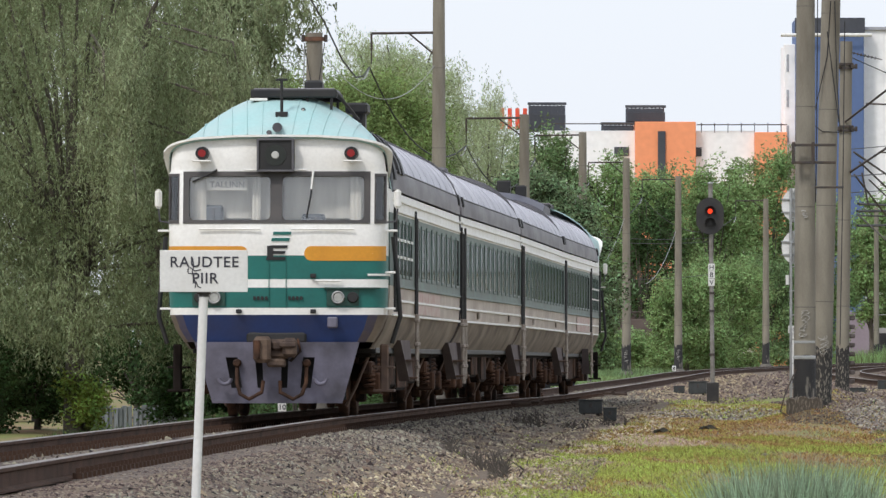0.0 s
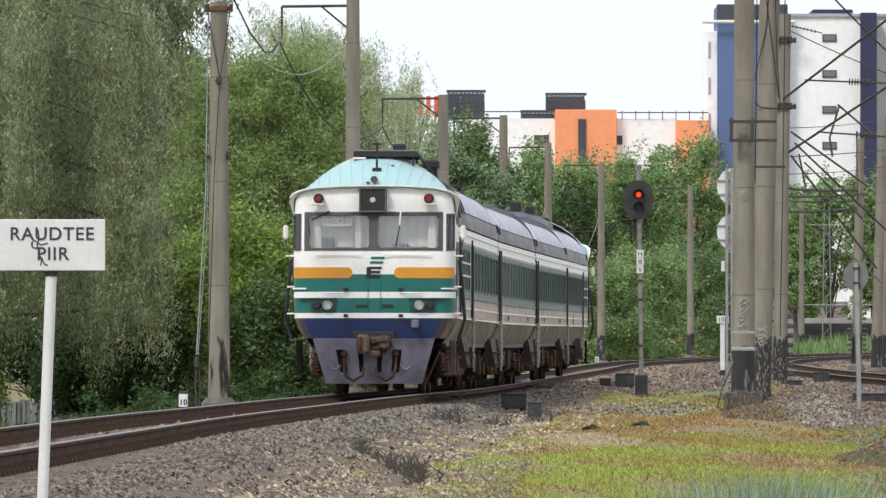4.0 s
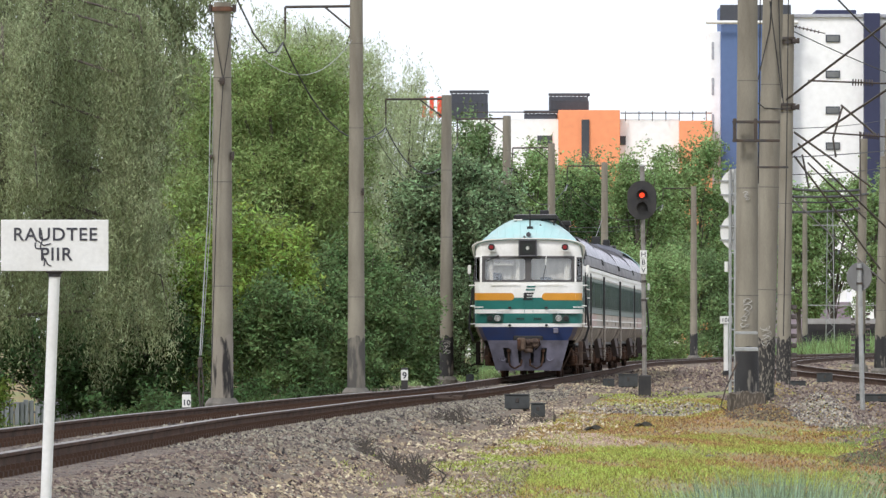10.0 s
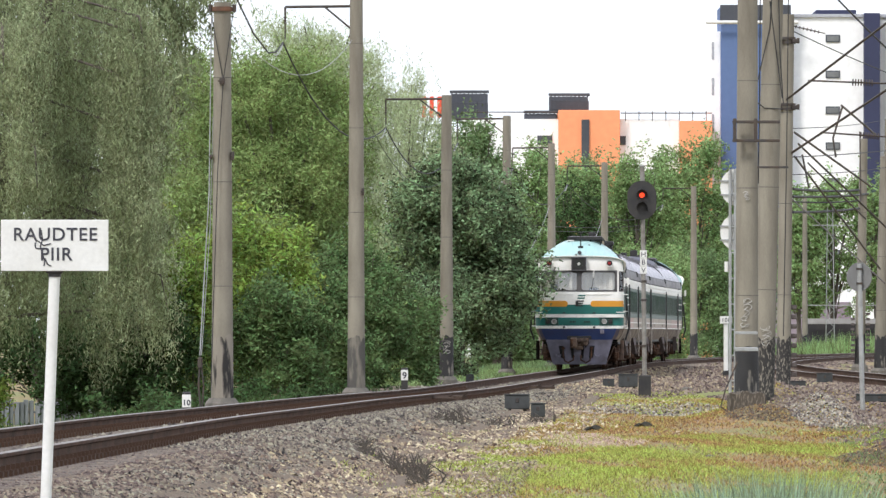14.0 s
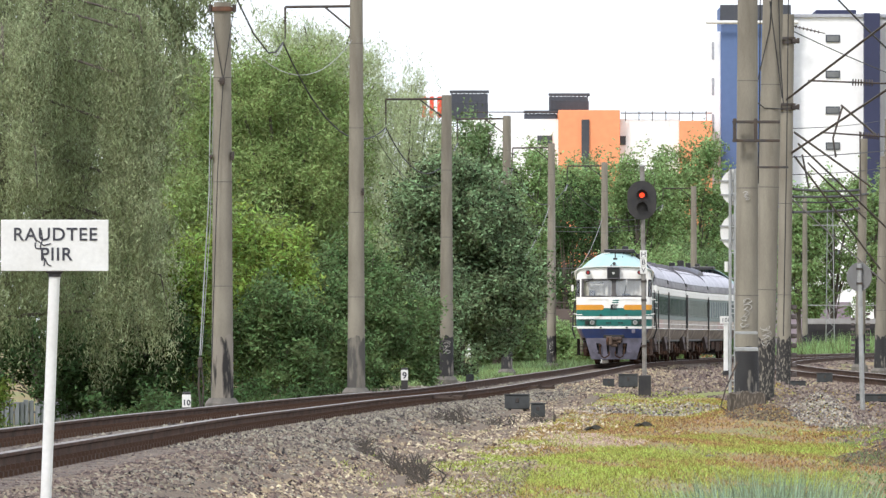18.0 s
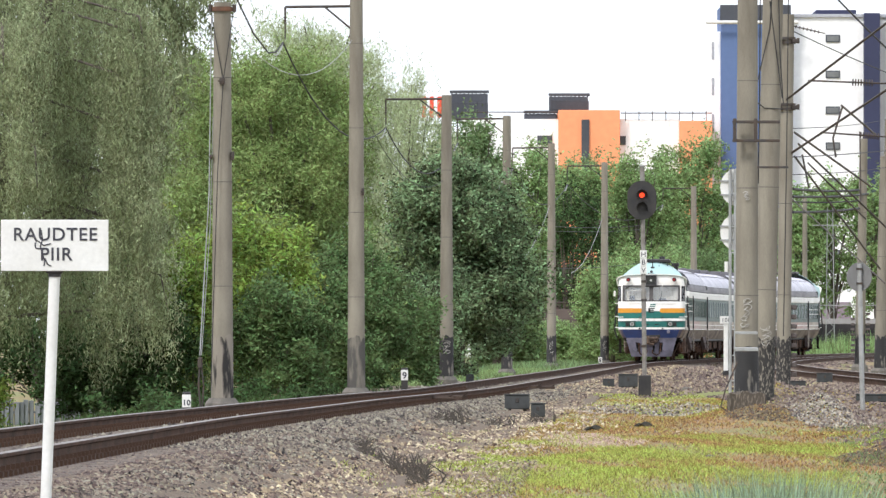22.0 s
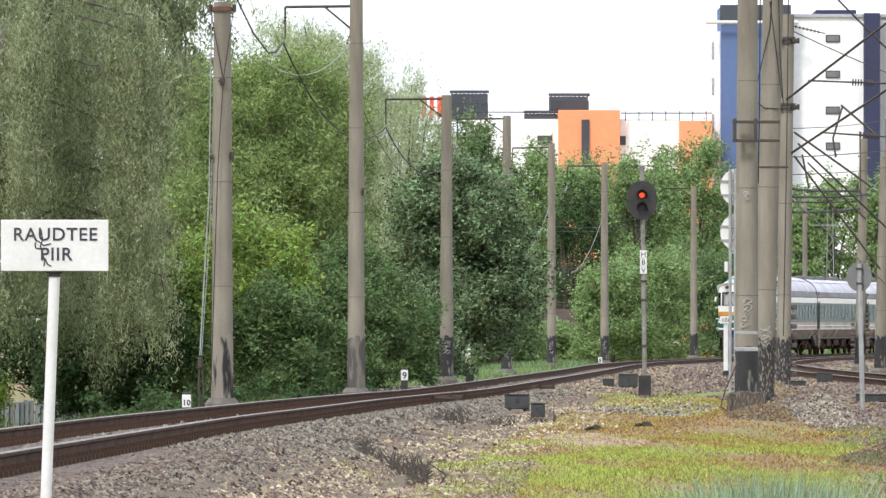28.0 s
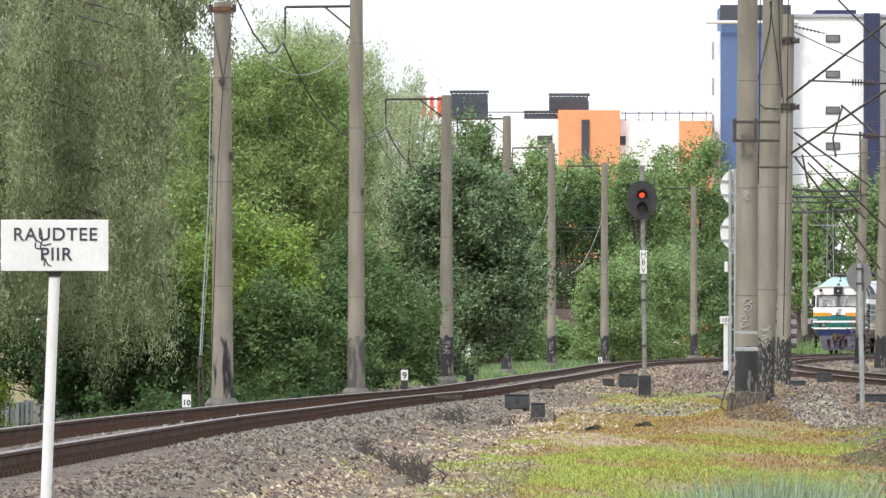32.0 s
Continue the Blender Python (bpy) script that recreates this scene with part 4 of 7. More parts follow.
# ---- stays, wires and insulators ----
for a, b, d0, d1 in [((35.6, 24.5), (47.5, 33.6), 200, 190), ((36.2, 19), (47.5, 26.5), 200, 192), ((36.6, 21.2), (44.5, 15.6), 215, 230), ((36.6, 18.7), (45.5, 7), 220, 240),
                     ((41.5, 24), (45, 21), 215, 235), ((37, 20), (47, 10.5), 240, 250)]:
    b = (51, a[1] + (b[1] - a[1]) * (51 - a[0]) / (b[0] - a[0])) if b[0] > 46 else b
    bar_thing("stay_rod", "dark steel cantilever stay rod", "stay", [view(*a, d0), view(*b, d1)], .025, group="cantilever stays")


def insulator_string(a, b, d):
    p, q = view(*a, d), view(*b, d)
    t = thing("insulator_string", "brown ribbed insulator string on a stay", "insulator", Matrix.Translation(p), "insulators")
    part("rod", Build().tube([(0, 0, 0), q - p], .022 if (q - p).length > 1 else .012, 6), STEEL_DARK, t)
    long = (q - p).length > 1
    for k in range(8):
        c = (q - p) * (.36 + .022 * k if long else .12 + .1 * k)
        part("rib", Build().disc(c, q - p, .075 if long else .035, .025, 10, .006), STEEL_DARK, t)


insulator_string((38, 26.6), (51, 26.1), 205)
insulator_string((35.9, 32.4), (39.8, 31.5), 200)
insulator_string((39.3, 21.2), (51, 20.4), 215)
for zc in (5.98, 7.36):
    collar = thing("pole_collar", "dark steel collar with lugs on a concrete pole", "clamp", pose(7.17, 200, zc), "pole collars")
    for z in (-.05, .04):
        part("band", Build().tube([(0, 0, z - .025), (0, 0, z + .025)], .175, 16), STEEL_DARK, collar)
    part("lug", Build().box(.1, .22, -.2, -.12, -.06, .02, .01).tube([(.22, -.16, -.07), (.22, -.16, .04)], .03, 8), STEEL_DARK, collar)
    part("lug", Build().box(-.2, -.12, -.2, -.12, -.05, .03, .01), STEEL_DARK, collar)
for a, b, d0, d1 in [((41.6, 23.9), (40.6, 20.6), 215, 215), ((40.6, 20.6), (40.9, 18.6), 215, 215), ((37.4, 18.9), (38.1, 15.4), 222, 222), ((36.4, 14.2), (46, 5.5), 300, 290), ((38, 18), (44, 12.2), 250, 255), ((43.4, 21.3), (43.5, 14), 330, 330)]:
    bar_thing("stay_rod", "dark steel cantilever strut", "stay", [view(*a, d0), view(*b, d1)], .022, group="cantilever stays")
for a, b, d, d1, r in [((35.9, 32.0), (51, 25.6), 200, 225, .012), ((36.5, 15.3), (43.3, 15.2), 300, 370, .045), ((36.4, 14.5), (44.3, 14.8), 300, 370, .045), ((36.4, 14), (43.3, 14.1), 320, 370, .028),
                       ((36.4, 12.9), (43.3, 13.3), 310, 370, .045), ((35.8, 18.6), (51, 19.9), 200, 285, .012), ((36.2, 21.6), (45.5, 22.4), 200, 340, .01), ((36.2, 16.8), (46.4, 17.6), 200, 345, .01),
                       ((40.7, 35.5), (51, 25.6), 190, 215, .019)]:
    bar_thing("overhead_wire", "dark thin overhead line wire", "wire", sag(view(*a, d), view(*b, d1), .05), r, CABLE, "overhead wires", 5)

# feeder cable on the bracket arms beside the main line
tips = [(-3.6, 216, 7.8), (-1.62, 272, 7.1), (.52, 340, 8.05), (2.87, 395, 8.1), (5.7, 440, 8.15), (11.45, 500, 8.05)]
for i in range(len(tips) - 1):
    bar_thing("feeder_cable", "thick black sagging feeder cable", "cable", sag(tips[i], tips[i + 1], 1.05 if i == 0 else 1.2), .02, CABLE, "feeder cables")
bar_thing("feeder_cable", "thick black sagging feeder cable", "cable", [(-5.7, 150, 10.4), (-4.62, 180, 8.8), (-4.2, 192, 8.1), (-3.98, 202, 7.55), (-3.8, 209, 7.36), (-3.7, 213, 7.5), tips[0]], .02, CABLE, "feeder cables")
for i, (x, y, z) in enumerate(tips):
    bar_thing("jumper_loop", "pale looped jumper wire at the insulator", "cable", sag((x - .16, y - 1.5, z - .32), (x, y, z), .1, 6), .018, GALVANISED, "feeder cables")
bar_thing("thin_cable", "thin grey cable between poles", "cable", sag((-3.85, 175, 6.87), (-2.05, 216, 7.85), .85), .008, GALVANISED, "feeder cables")
bar_thing("thin_cable", "thin grey cable between poles", "cable", sag((-1.85, 216, 6.4), (.0, 272, 5.6), .8), .008, CABLE, "feeder cables")
for x, y, z in [(2.2, 340, 7), (4.4, 395, 6.6), (7.3, 440, 6.6)]:
    bar_thing("thin_cable", "thin pale drop wire hanging from a pole", "cable", sag((x - 1.6, y - 12, z - 2.6), (x, y, z), .5, 8), .012, GALVANISED, "feeder cables")


# fittings of the nearest pole
def pole_cap():
    t = thing("pole_clamp", "rusty bolted clamp with guy wires on the pole top", "clamp", pose(-4.02, 175, 0))
    part("band", Build().tube([(0, 0, 7.12), (0, 0, 7.2)], .2, 18), T_RUST_STEEL, t)
    for s in (-1, 1):
        part("bolt", Build().tube([(s * .22, -.05, 7.1), (s * .22, -.05, 7.24)], .035, 8), STEEL_DARK, t)
        part("guy_wire", Build().tube([(s * .2, -.19, 7.08), (.02, -.2, 5.85)], .008, 4), CABLE, t)
    part("guy_wire", Build().tube([(.02, -.2, 5.85), (-.08, -.25, 4.2), (-.2, -.4, .2)], .008, 4), CABLE, t)
    part("guy_wire", Build().tube([(-.2, 0, 7.0), (-.24, -.1, 3.8), (-.4, -.4, .85)], .012, 5), GALVANISED, t)
    part("guy_wire", Build().tube([(-.17, 0, 5.2), (-.22, -.1, 3.2), (-.37, -.4, .85)], .008, 5), GALVANISED, t)
    part("turnbuckle", Build().box(-.44, -.35, -.46, -.36, .6, .82, .03).tube([(-.4, -.41, .65), (-.42, -.41, .3), (-.38, -.41, -.2)], .018, 6).tube([(-.37, -.41, .65), (-.33, -.41, .3), (-.36, -.41, -.2)], .015, 6), STEEL_DARK, t, "dark steel guy tensioner")


T_RUST_STEEL = material("clamp_rust", (.2, .1, .06), .8, .3, (.1, .06, .05), 6, 40, .2)
pole_cap()


# ---- weathered picket fence under the willow ----
def fence():
    t = thing("picket_fence", "weathered grey board fence under the willow", "fence", pose(0, 0, 0))
    wood = material("grey_board", (.25, .275, .3), .9, 0, (.17, .185, .2), 4, 30, .3, .5, "object", stretch=(3, 3, .6))
    me = Build().box(-.06, .06, -.01, .01, 0, .95, .006).mesh("board", wood)
    for k in range(22):
        x, y = -11.1 + k * .124, 233 + k * .05
        part("board", me, None, t, m=pose(x, y, float(ground_z(x, y)) + .04 * math.sin(k * 1.7) - .35, 0, rng.normal() * 1.2))
    for z in (.1, .45):
        part("rail", Build().tube([(-11.15, 233.04, z - 1.1), (-8.4, 234.1, z - 1.1)], .03, 5), wood, t)


fence()


def pole_box(x, y, z, w, h):
    t = thing("junction_box", "small dark fitting strapped to a concrete pole", "fitting", pose(x, y, z), "pole fittings")
    part("body", Build().box(-w / 2, w / 2, -.06, .06, 0, h, .012), STEEL_DARK, t)
    part("strap", Build().box(-w * .8, w * .5, -.075, -.06, h * .4, h * .6, .003), STEEL_DARK, t)


pole_box(-3.83, 174.9, 4.4, .06, .16)
pole_box(-4.22, 174.9, 4.42, .05, .08)
pole_box(-1.8, 215.9, 4.36, .06, .16)
pole_box(-4.02, 174.8, 5.78, .1, .12)
pole_box(7.07, 199.6, -.06, .42, .1)

OLD_WOOD = material("rotten_dark_wood", (.045, .032, .026), .95, 0, (.08, .058, .045), 4, 40, .3, .6, spec=.1)


def plank(x, y, length, turn, tilt):
    t = thing("wood_plank", "broken weathered dark wooden plank by the rail", "plank", pose(x, y, float(ground_z(x, y)) + .1, tilt, 0, turn), "broken planks")
    part("board", Build().add([(-length / 2, -.08, 0), (length / 2 - .06, -.09, 0), (length / 2, .07, 0), (-length / 2 + .05, .08, 0),
                               (-length / 2 + .01, -.07, .05), (length / 2 - .05, -.08, .045), (length / 2 - .02, .06, .05), (-length / 2 + .06, .07, .055)],
                              [(3, 2, 1, 0), (4, 5, 6, 7), (0, 1, 5, 4), (1, 2, 6, 5), (2, 3, 7, 6), (3, 0, 4, 7)]), OLD_WOOD, t)
    part("splinter", Build().tube([(length * .3, 0, .05), (length * .55, .05, .1)], [.02, .004], 5), OLD_WOOD, t)


plank(-.06, 184, .6, 18, 22)
plank(.3, 188, .35, -25, 5)
plank(2.5, 231, .45, 20, 10)
plank(2.2, 228, .3, -40, 4)
for h0, h1 in ((11.8, 11.5), (11.3, 11.1), (7.2, 7.6)):
    bar_thing("overhead_wire", "thin dark wire strung beyond the signal", "wire", sag(view(6.8, h0, 395), view(20.6, h1, 470), .15), .013, CABLE, "overhead wires", 4)

# added dark orange-panelled backing glimpsed through leaves, and the brown wall beside it
# stands in for the orange block seen between the trees
glimpse = thing("brick_house", "added dark backing with orange panels half hidden by trees", "building")
part("wall", Build().box(6.7, 9.7, 590, 600, -.5, 8.3, .05), material("dark_brick", (.05, .04, .042), .9, 0, (.09, .05, .045), 1, 8, .2), glimpse)
for x0, x1, z0, z1 in ((7.2, 8.45, 3.9, 8.3), (8.7, 9.45, 4.6, 7.4), (8.2, 8.6, 2.9, 3.8)):
    part("orange_panel", Build().box(x0, x1, 589.9, 590.2, z0, z1, .02), RENDER_ORANGE, glimpse)
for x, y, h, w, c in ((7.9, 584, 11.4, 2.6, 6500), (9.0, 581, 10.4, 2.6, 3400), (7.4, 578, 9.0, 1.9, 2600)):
    tree("leafy_tree", "dark thin-crowned tree before the orange-panelled backing", x, y, h, lobed(w, 1.5, h, 16, top=.9), c, (.22, .12), LEAF_SHADE, .1, .5, .14, .1, group="trees beyond the bend")
wall = thing("low_wall", "low brown brick wall with a rail behind the bend", "wall")
part("wall", Build().box(4.9, 8.3, 560, 560.4, -.5, 2.75, .03), material("brown_brick", (.13, .1, .09), .9, 0, (.08, .06, .055), 1, 8, .2), wall)
part("top_rail", Build().tube([(4.9, 559.9, 3.15), (8.3, 559.9, 3.15)], .05, 5), STEEL_DARK, wall)
for k in range(8):
    part("rail_post", Build().tube([(4.95 + .47 * k, 560.1, 2.7), (4.95 + .47 * k, 560.1, 3.15)], .03, 5), STEEL_DARK, wall)

# low bridge behind the bend, with pale buildings behind it
bridge = thing("footbridge", "low pale bridge beam with thin railing behind the bend", "bridge")
part("beam", Build().box(27, 60, 720, 720.6, 2.1, 2.5, .03), material("beam_grey", (.33, .32, .32), .8, 0, (.24, .23, .23), 1, 8, .1), bridge)
# near-black sheet added for the shaded void under the beam
part("abutment", Build().box(27.2, 60, 721.2, 722, -.5, 2.12, .03), material("abutment_dark", (.035, .035, .042), .9, 0, (.06, .055, .06), 1, 8, .1), bridge)
part("top_rail", Build().tube([(27, 719.9, 3.5), (60, 719.9, 3.5)], .035, 5), GALVANISED, bridge)
for k in range(18):
    part("rail_post", Build().tube([(27.1 + 1.9 * k, 720.1, 2.45), (27.1 + 1.9 * k, 719.9, 3.5)], .03, 5), GALVANISED, bridge)
shed = thing("white_building", "plain white low building behind the bridge", "building")
part("wall", Build().box(33.6, 56, 790, 800, -.5, 7.2, .05), RENDER_WHITE, shed)
part("roof", Build().box(33.4, 56.2, 789.8, 800.2, 7.2, 7.4, .03), PLATE_PALE, shed)
part("annexe", Build().box(27.5, 33.6, 791, 798, -.5, 4.0, .05), material("mauve_render", (.3, .25, .29), .9, 0, (.25, .2, .24), .4, 5, 0), shed)


# ---- loose ground cover ----
GRASS = leaf_material("grass_blades", (.39, .475, .1), (.38, .35, .1), .36)
BROWN_STONE = material("reddish_gravel_stone", (.285, .21, .15), .9, 0, (.16, .11, .074), .8, 30, .3, .6, "island", .42)
PALE_STONE = material("pale_gravel_stone", (.45, .36, .265), .9, 0, (.28, .215, .15), .8, 30, .3, .6, "island", .3)
HEAP_STONE = material("pale_heap_stone", (.26, .228, .196), .9, 0, (.13, .105, .088), 5, 30, .3, .6, "island", .45)
GRASS_DRY = leaf_material("dry_red_weeds", (.38, .2, .085), (.34, .26, .095), .3)
RUST_WEEDS = leaf_material("rust_red_weeds", (.39, .18, .085), (.34, .23, .11), .3)
GRASS_PALE = leaf_material("pale_tall_grass", (.33, .41, .285), (.185, .27, .16), .32)


def stones(name, label, X, Y, size, mat=STONE, lift=.0):
    n = len(X)
    Z = ground_z(X, Y) + lift
    base = np.array([(1, 0, 0), (0, 1, 0), (-1, 0, 0), (0, -1, 0), (0, 0, 1)], float)
    v = base[None] * (size[:, None] * rng.uniform(.6, 1.3, (n, 3)))[:, None, :] * np.array([1, 1, .75]) + rng.normal(size=(n, 5, 3)) * size[:, None, None] * .22
    a = rng.uniform(0, 6.28, n)
    ca, sa = np.cos(a)[:, None], np.sin(a)[:, None]
    v = np.stack([v[..., 0] * ca - v[..., 1] * sa, v[..., 0] * sa + v[..., 1] * ca, v[..., 2]], -1)
    v += np.stack([X, Y, Z + size * .25], -1)[:, None]
    f = np.array([(0, 1, 4), (1, 2, 4), (2, 3, 4), (3, 0, 4)])
    q = (f[None] + np.arange(n)[:, None, None] * 5).reshape(-1, 3)
    return tagged(new(name, arrays(name, v.reshape(-1, 3), q, mat)), label, "stones", kind="stuff")


def chunks(name, label, X, Y, size, mat):
    """Angular stones with a broken top face."""
    n = len(X)
    base = np.array([(-1, -1, -.4), (1, -1, -.4), (1, 1, -.4), (-1, 1, -.4), (-.6, -.6, .7), (.6, -.6, .7), (.6, .6, .7), (-.6, .6, .7)], float)
    v = (base[None] + rng.normal(size=(n, 8, 3)) * .27) * (size[:, None] * rng.uniform(.6, 1.15, (n, 3)))[:, None, :]
    a = rng.uniform(0, 6.28, n)
    ca, sa = np.cos(a)[:, None], np.sin(a)[:, None]
    v = np.stack([v[..., 0] * ca - v[..., 1] * sa, v[..., 0] * sa + v[..., 1] * ca, v[..., 2]], -1)
    v += np.stack([X, Y, ground_z(X, Y) + size * .3], -1)[:, None]
    f = np.array([(4, 5, 6, 7), (0, 1, 5, 4), (1, 2, 6, 5), (2, 3, 7, 6), (3, 0, 4, 7)])
    q = (f[None] + np.arange(n)[:, None, None] * 8).reshape(-1, 4)
    return tagged(new(name, arrays(name, v.reshape(-1, 3), q, mat)), label, "stones", kind="stuff")


def blades(name, label, X, Y, height, width, mat, lean=.35):
    n = len(X)
    Z = ground_z(X, Y) - .006
    p = np.stack([X, Y, Z], -1)
    a = rng.uniform(0, 6.28, n)
    side = np.stack([np.cos(a), np.sin(a), np.zeros(n)], -1) * width[:, None] / 2
    tip = p + np.stack([rng.normal(size=n) * lean * height, rng.normal(size=n) * lean * height, height], -1)
    v = np.stack([p - side, p + side, tip], 1).reshape(-1, 3)
    return tagged(new(name, arrays(name, v, np.arange(n * 3).reshape(-1, 3), mat)), label, "grass", kind="stuff")


def patchy(X, Y, sx=.9, sy=.1, ph=0.0):
    """A lumpy pattern from -1 to 1."""
    return (np.sin(X * sx * 2.1 + Y * sy + ph) + np.sin(X * sx * .9 - Y * sy * 2.3 + 1.7 + ph) + np.sin(X * sx * 4.3 + Y * sy * 3.1 + ph * 2)) / 3


def sandy(X, Y):
    """Nought in the middle of the bare sand, over one outside it."""
    return 1.3 * (((X - 2.15) / .9) ** 2 + ((Y - 142) / 8.5) ** 2) + .35 * patchy(X, Y, 2.1, .3)


def spread(n, x0, x1, y0, y1, near=1.0):
    """Random points, closer together towards y0."""
    return rng.uniform(x0, x1, n), y0 + (y1 - y0) * rng.random(n) ** near


# ballast on both shoulders and between the rails of the main track
u, Y = spread(80000, .95, 3.9, 48, 270, 1.3)
edge = np.interp(Y, [60, 110, 150, 200, 270], [4.4, 3.7, 3.3, 3.0, 2.7]) + .35 * patchy(u, Y, .5, .2)
keep = u < edge
u, Y = u[keep], Y[keep]
outer = u > 2.35 + .45 * patchy(u, Y, .8, .13, 1) + .2 * rng.normal(size=len(u))
near = ~outer & (Y < 96)
rest = ~outer & (Y >= 96)
brown = near & (u < 1.5 + .35 * rng.random(len(u)))
near &= ~brown
chunks("ballast_stones", "loose dark grey crushed ballast stones", main_x(Y[near]) + u[near], Y[near], rng.uniform(.01, .025, near.sum()), STONE)
chunks("ballast_stones", "rust-stained small stones along the rail", main_x(Y[brown]) + u[brown], Y[brown], rng.uniform(.01, .022, brown.sum()), RUSTY_STONE)
u2, Y2 = spread(20000, 1.7, 4.5, 66, 140, 1.3)
stones("shoulder_gravel", "fine dark chippings between the larger stones", main_x(Y2[:10000]) + u2[:10000], Y2[:10000], rng.uniform(.007, .016, 10000), RUSTY_STONE, .008)
stones("shoulder_gravel", "fine tan chippings between the larger stones", main_x(Y2[10000:]) + u2[10000:], Y2[10000:], rng.uniform(.007, .016, 10000), BROWN_STONE, .008)
for n, mat, u0, lab in ((10000, BROWN_STONE, 2.5, "tan and reddish stones mixed into the near slope"), (9000, STONE, 1.4, "grey stones mixed into the near slope"), (7000, RUSTY_STONE, 1.3, "dark rust-brown stones mixed into the near slope")):
    u2, Y2 = spread(n, u0, 4.6, 60, 118, 1.15)
    stones("shoulder_gravel", lab, main_x(Y2) + u2, Y2, rng.uniform(.013, .027, n), mat, .006)
u2, Y2 = spread(16000, .95, 2.0, 58, 130, 1.2)
chunks("ballast_stones", "brown grit and small stones at the sleeper ends", main_x(Y2) + u2, Y2, rng.uniform(.01, .024, len(u2)), RUSTY_STONE)
stones("ballast_stones", "farther dark grey crushed ballast stones", main_x(Y[rest]) + u[rest], Y[rest], rng.uniform(.017, .04, rest.sum()))
stones("shoulder_gravel", "brownish and pale gravel on the ballast slope", main_x(Y[outer]) + u[outer], Y[outer], rng.uniform(.012, .03, outer.sum()) * np.where(rng.random(outer.sum()) < .06, 1.8, 1), BROWN_STONE)
u, Y = spread(4200, 2.5, 4.3, 66, 200, 1.2)
keep = patchy(u, Y, 1.1, .17, 5) > -.35 + .3 * rng.normal(size=len(u))
stones("shoulder_gravel", "pale sandy stones strewn over the slope", main_x(Y[keep]) + u[keep], Y[keep], rng.uniform(.015, .035, keep.sum()), PALE_STONE, .012)
Y = rng.uniform(235, 420, 9000)
X = main_x(Y) + 1.2 + rng.random(9000) * np.maximum(.5, yard_x(Y) - main_x(Y) - 2.2)
stones("gravel", "reddish brown gravel between the two tracks", X, Y, rng.uniform(.03, .07, 9000), BROWN_STONE)
u = rng.uniform(2.5, 4.2, 9000)
Y = rng.uniform(66, 150, 9000)
keep = patchy(u, Y, 1.3, .21, 3) > .42
blades("weeds", "small green weeds growing through the gravel slope", main_x(Y[keep]) + u[keep], Y[keep], rng.uniform(.02, .08, keep.sum()), rng.uniform(.008, .02, keep.sum()), GRASS, .7)
u, Y = spread(14000, -3.2, .7, 50, 300, 1.2)
stones("ballast_stones", "crushed ballast stones between the rails", main_x(Y) + u, Y, rng.uniform(.022, .05, len(u)))
X, Y = spread(20000, 4.6, 12, 125, 330, 1.0)
keep = ((patchy(X, Y, .5, .05) > .1) & (X > 5.8)) | (Y > 225)
stones("gravel", "reddish grey gravel by the second track", X[keep], Y[keep], rng.uniform(.025, .06, keep.sum()), RUSTY_STONE)
X, Y = spread(7500, -.6, 8, 80, 240, .8)
keep = (patchy(X, Y, .7, .09, 2) > .2) & ((Y > 150) | (X - main_x(Y) < 4.2)) & (X - main_x(Y) > 2.6)
stones("gravel", "pale gravel scattered over dry earth", X[keep], Y[keep], rng.uniform(.015, .045, keep.sum()), PALE_STONE)
Y = rng.uniform(255, 600, 18000)
X = yard_x(Y) + rng.uniform(-4, 11, 18000)
keep = np.abs(across(yard_x, X, Y)) > 1.5
stones("gravel", "dark reddish gravel beyond the second track", X[keep], Y[keep], rng.uniform(.05, .12, keep.sum()), RUSTY_STONE)
a, r = rng.uniform(0, 6.28, 5000), np.sqrt(rng.random(5000))
stones("gravel_heap", "heap of pale crushed stone behind the poles", 6.78 + .85 * r * np.cos(a), 169 + 10 * r * np.sin(a), rng.uniform(.018, .045, 5000), HEAP_STONE)
a, r = rng.uniform(0, 6.28, 3000), np.sqrt(rng.random(3000))
X, Y = 5.75 + .75 * r * np.cos(a), 121 + 9 * r * np.sin(a)
DARK_EARTH = material("dark_earth_clods", (.115, .082, .058), .95, 0, (.08, .06, .038), .8, 30, .3, .5, "island", .3)
stones("earth_clods", "dark crumbled earth on a low bank", X, Y, rng.uniform(.012, .035, 3000), DARK_EARTH)
X, Y = rng.uniform(5.9, 7.5, 3000), rng.uniform(173, 215, 3000)
stones("gravel", "dark reddish gravel behind the pole group", X, Y, rng.uniform(.02, .05, 3000), RUSTY_STONE, .03)
X, Y = rng.uniform(7, 10.5, 9000), rng.uniform(150, 245, 9000)
stones("gravel", "dark reddish gravel near the second track", X, Y, rng.uniform(.025, .055, 9000), RUSTY_STONE, .015)

RED_GRIT = material("red_earth_grit", (.36, .21, .13), .95, 0, (.26, .16, .1), .8, 30, .2, .5, "island", .2)
a, r = rng.uniform(0, 6.28, 1500), np.sqrt(rng.random(1500))
stones("gravel", "patch of grey crushed stone in the grass", 4.0 + 1.45 * r * np.cos(a), 191 + 12 * r * np.sin(a), rng.uniform(.015, .05, 1500), HEAP_STONE)
a, r = rng.uniform(0, 6.28, 5000), np.sqrt(rng.random(5000))
SAND = material("pinkish_sand", (.45, .33, .26), .95, 0, (.34, .23, .175), .8, 30, .2, .5, "island", .2)
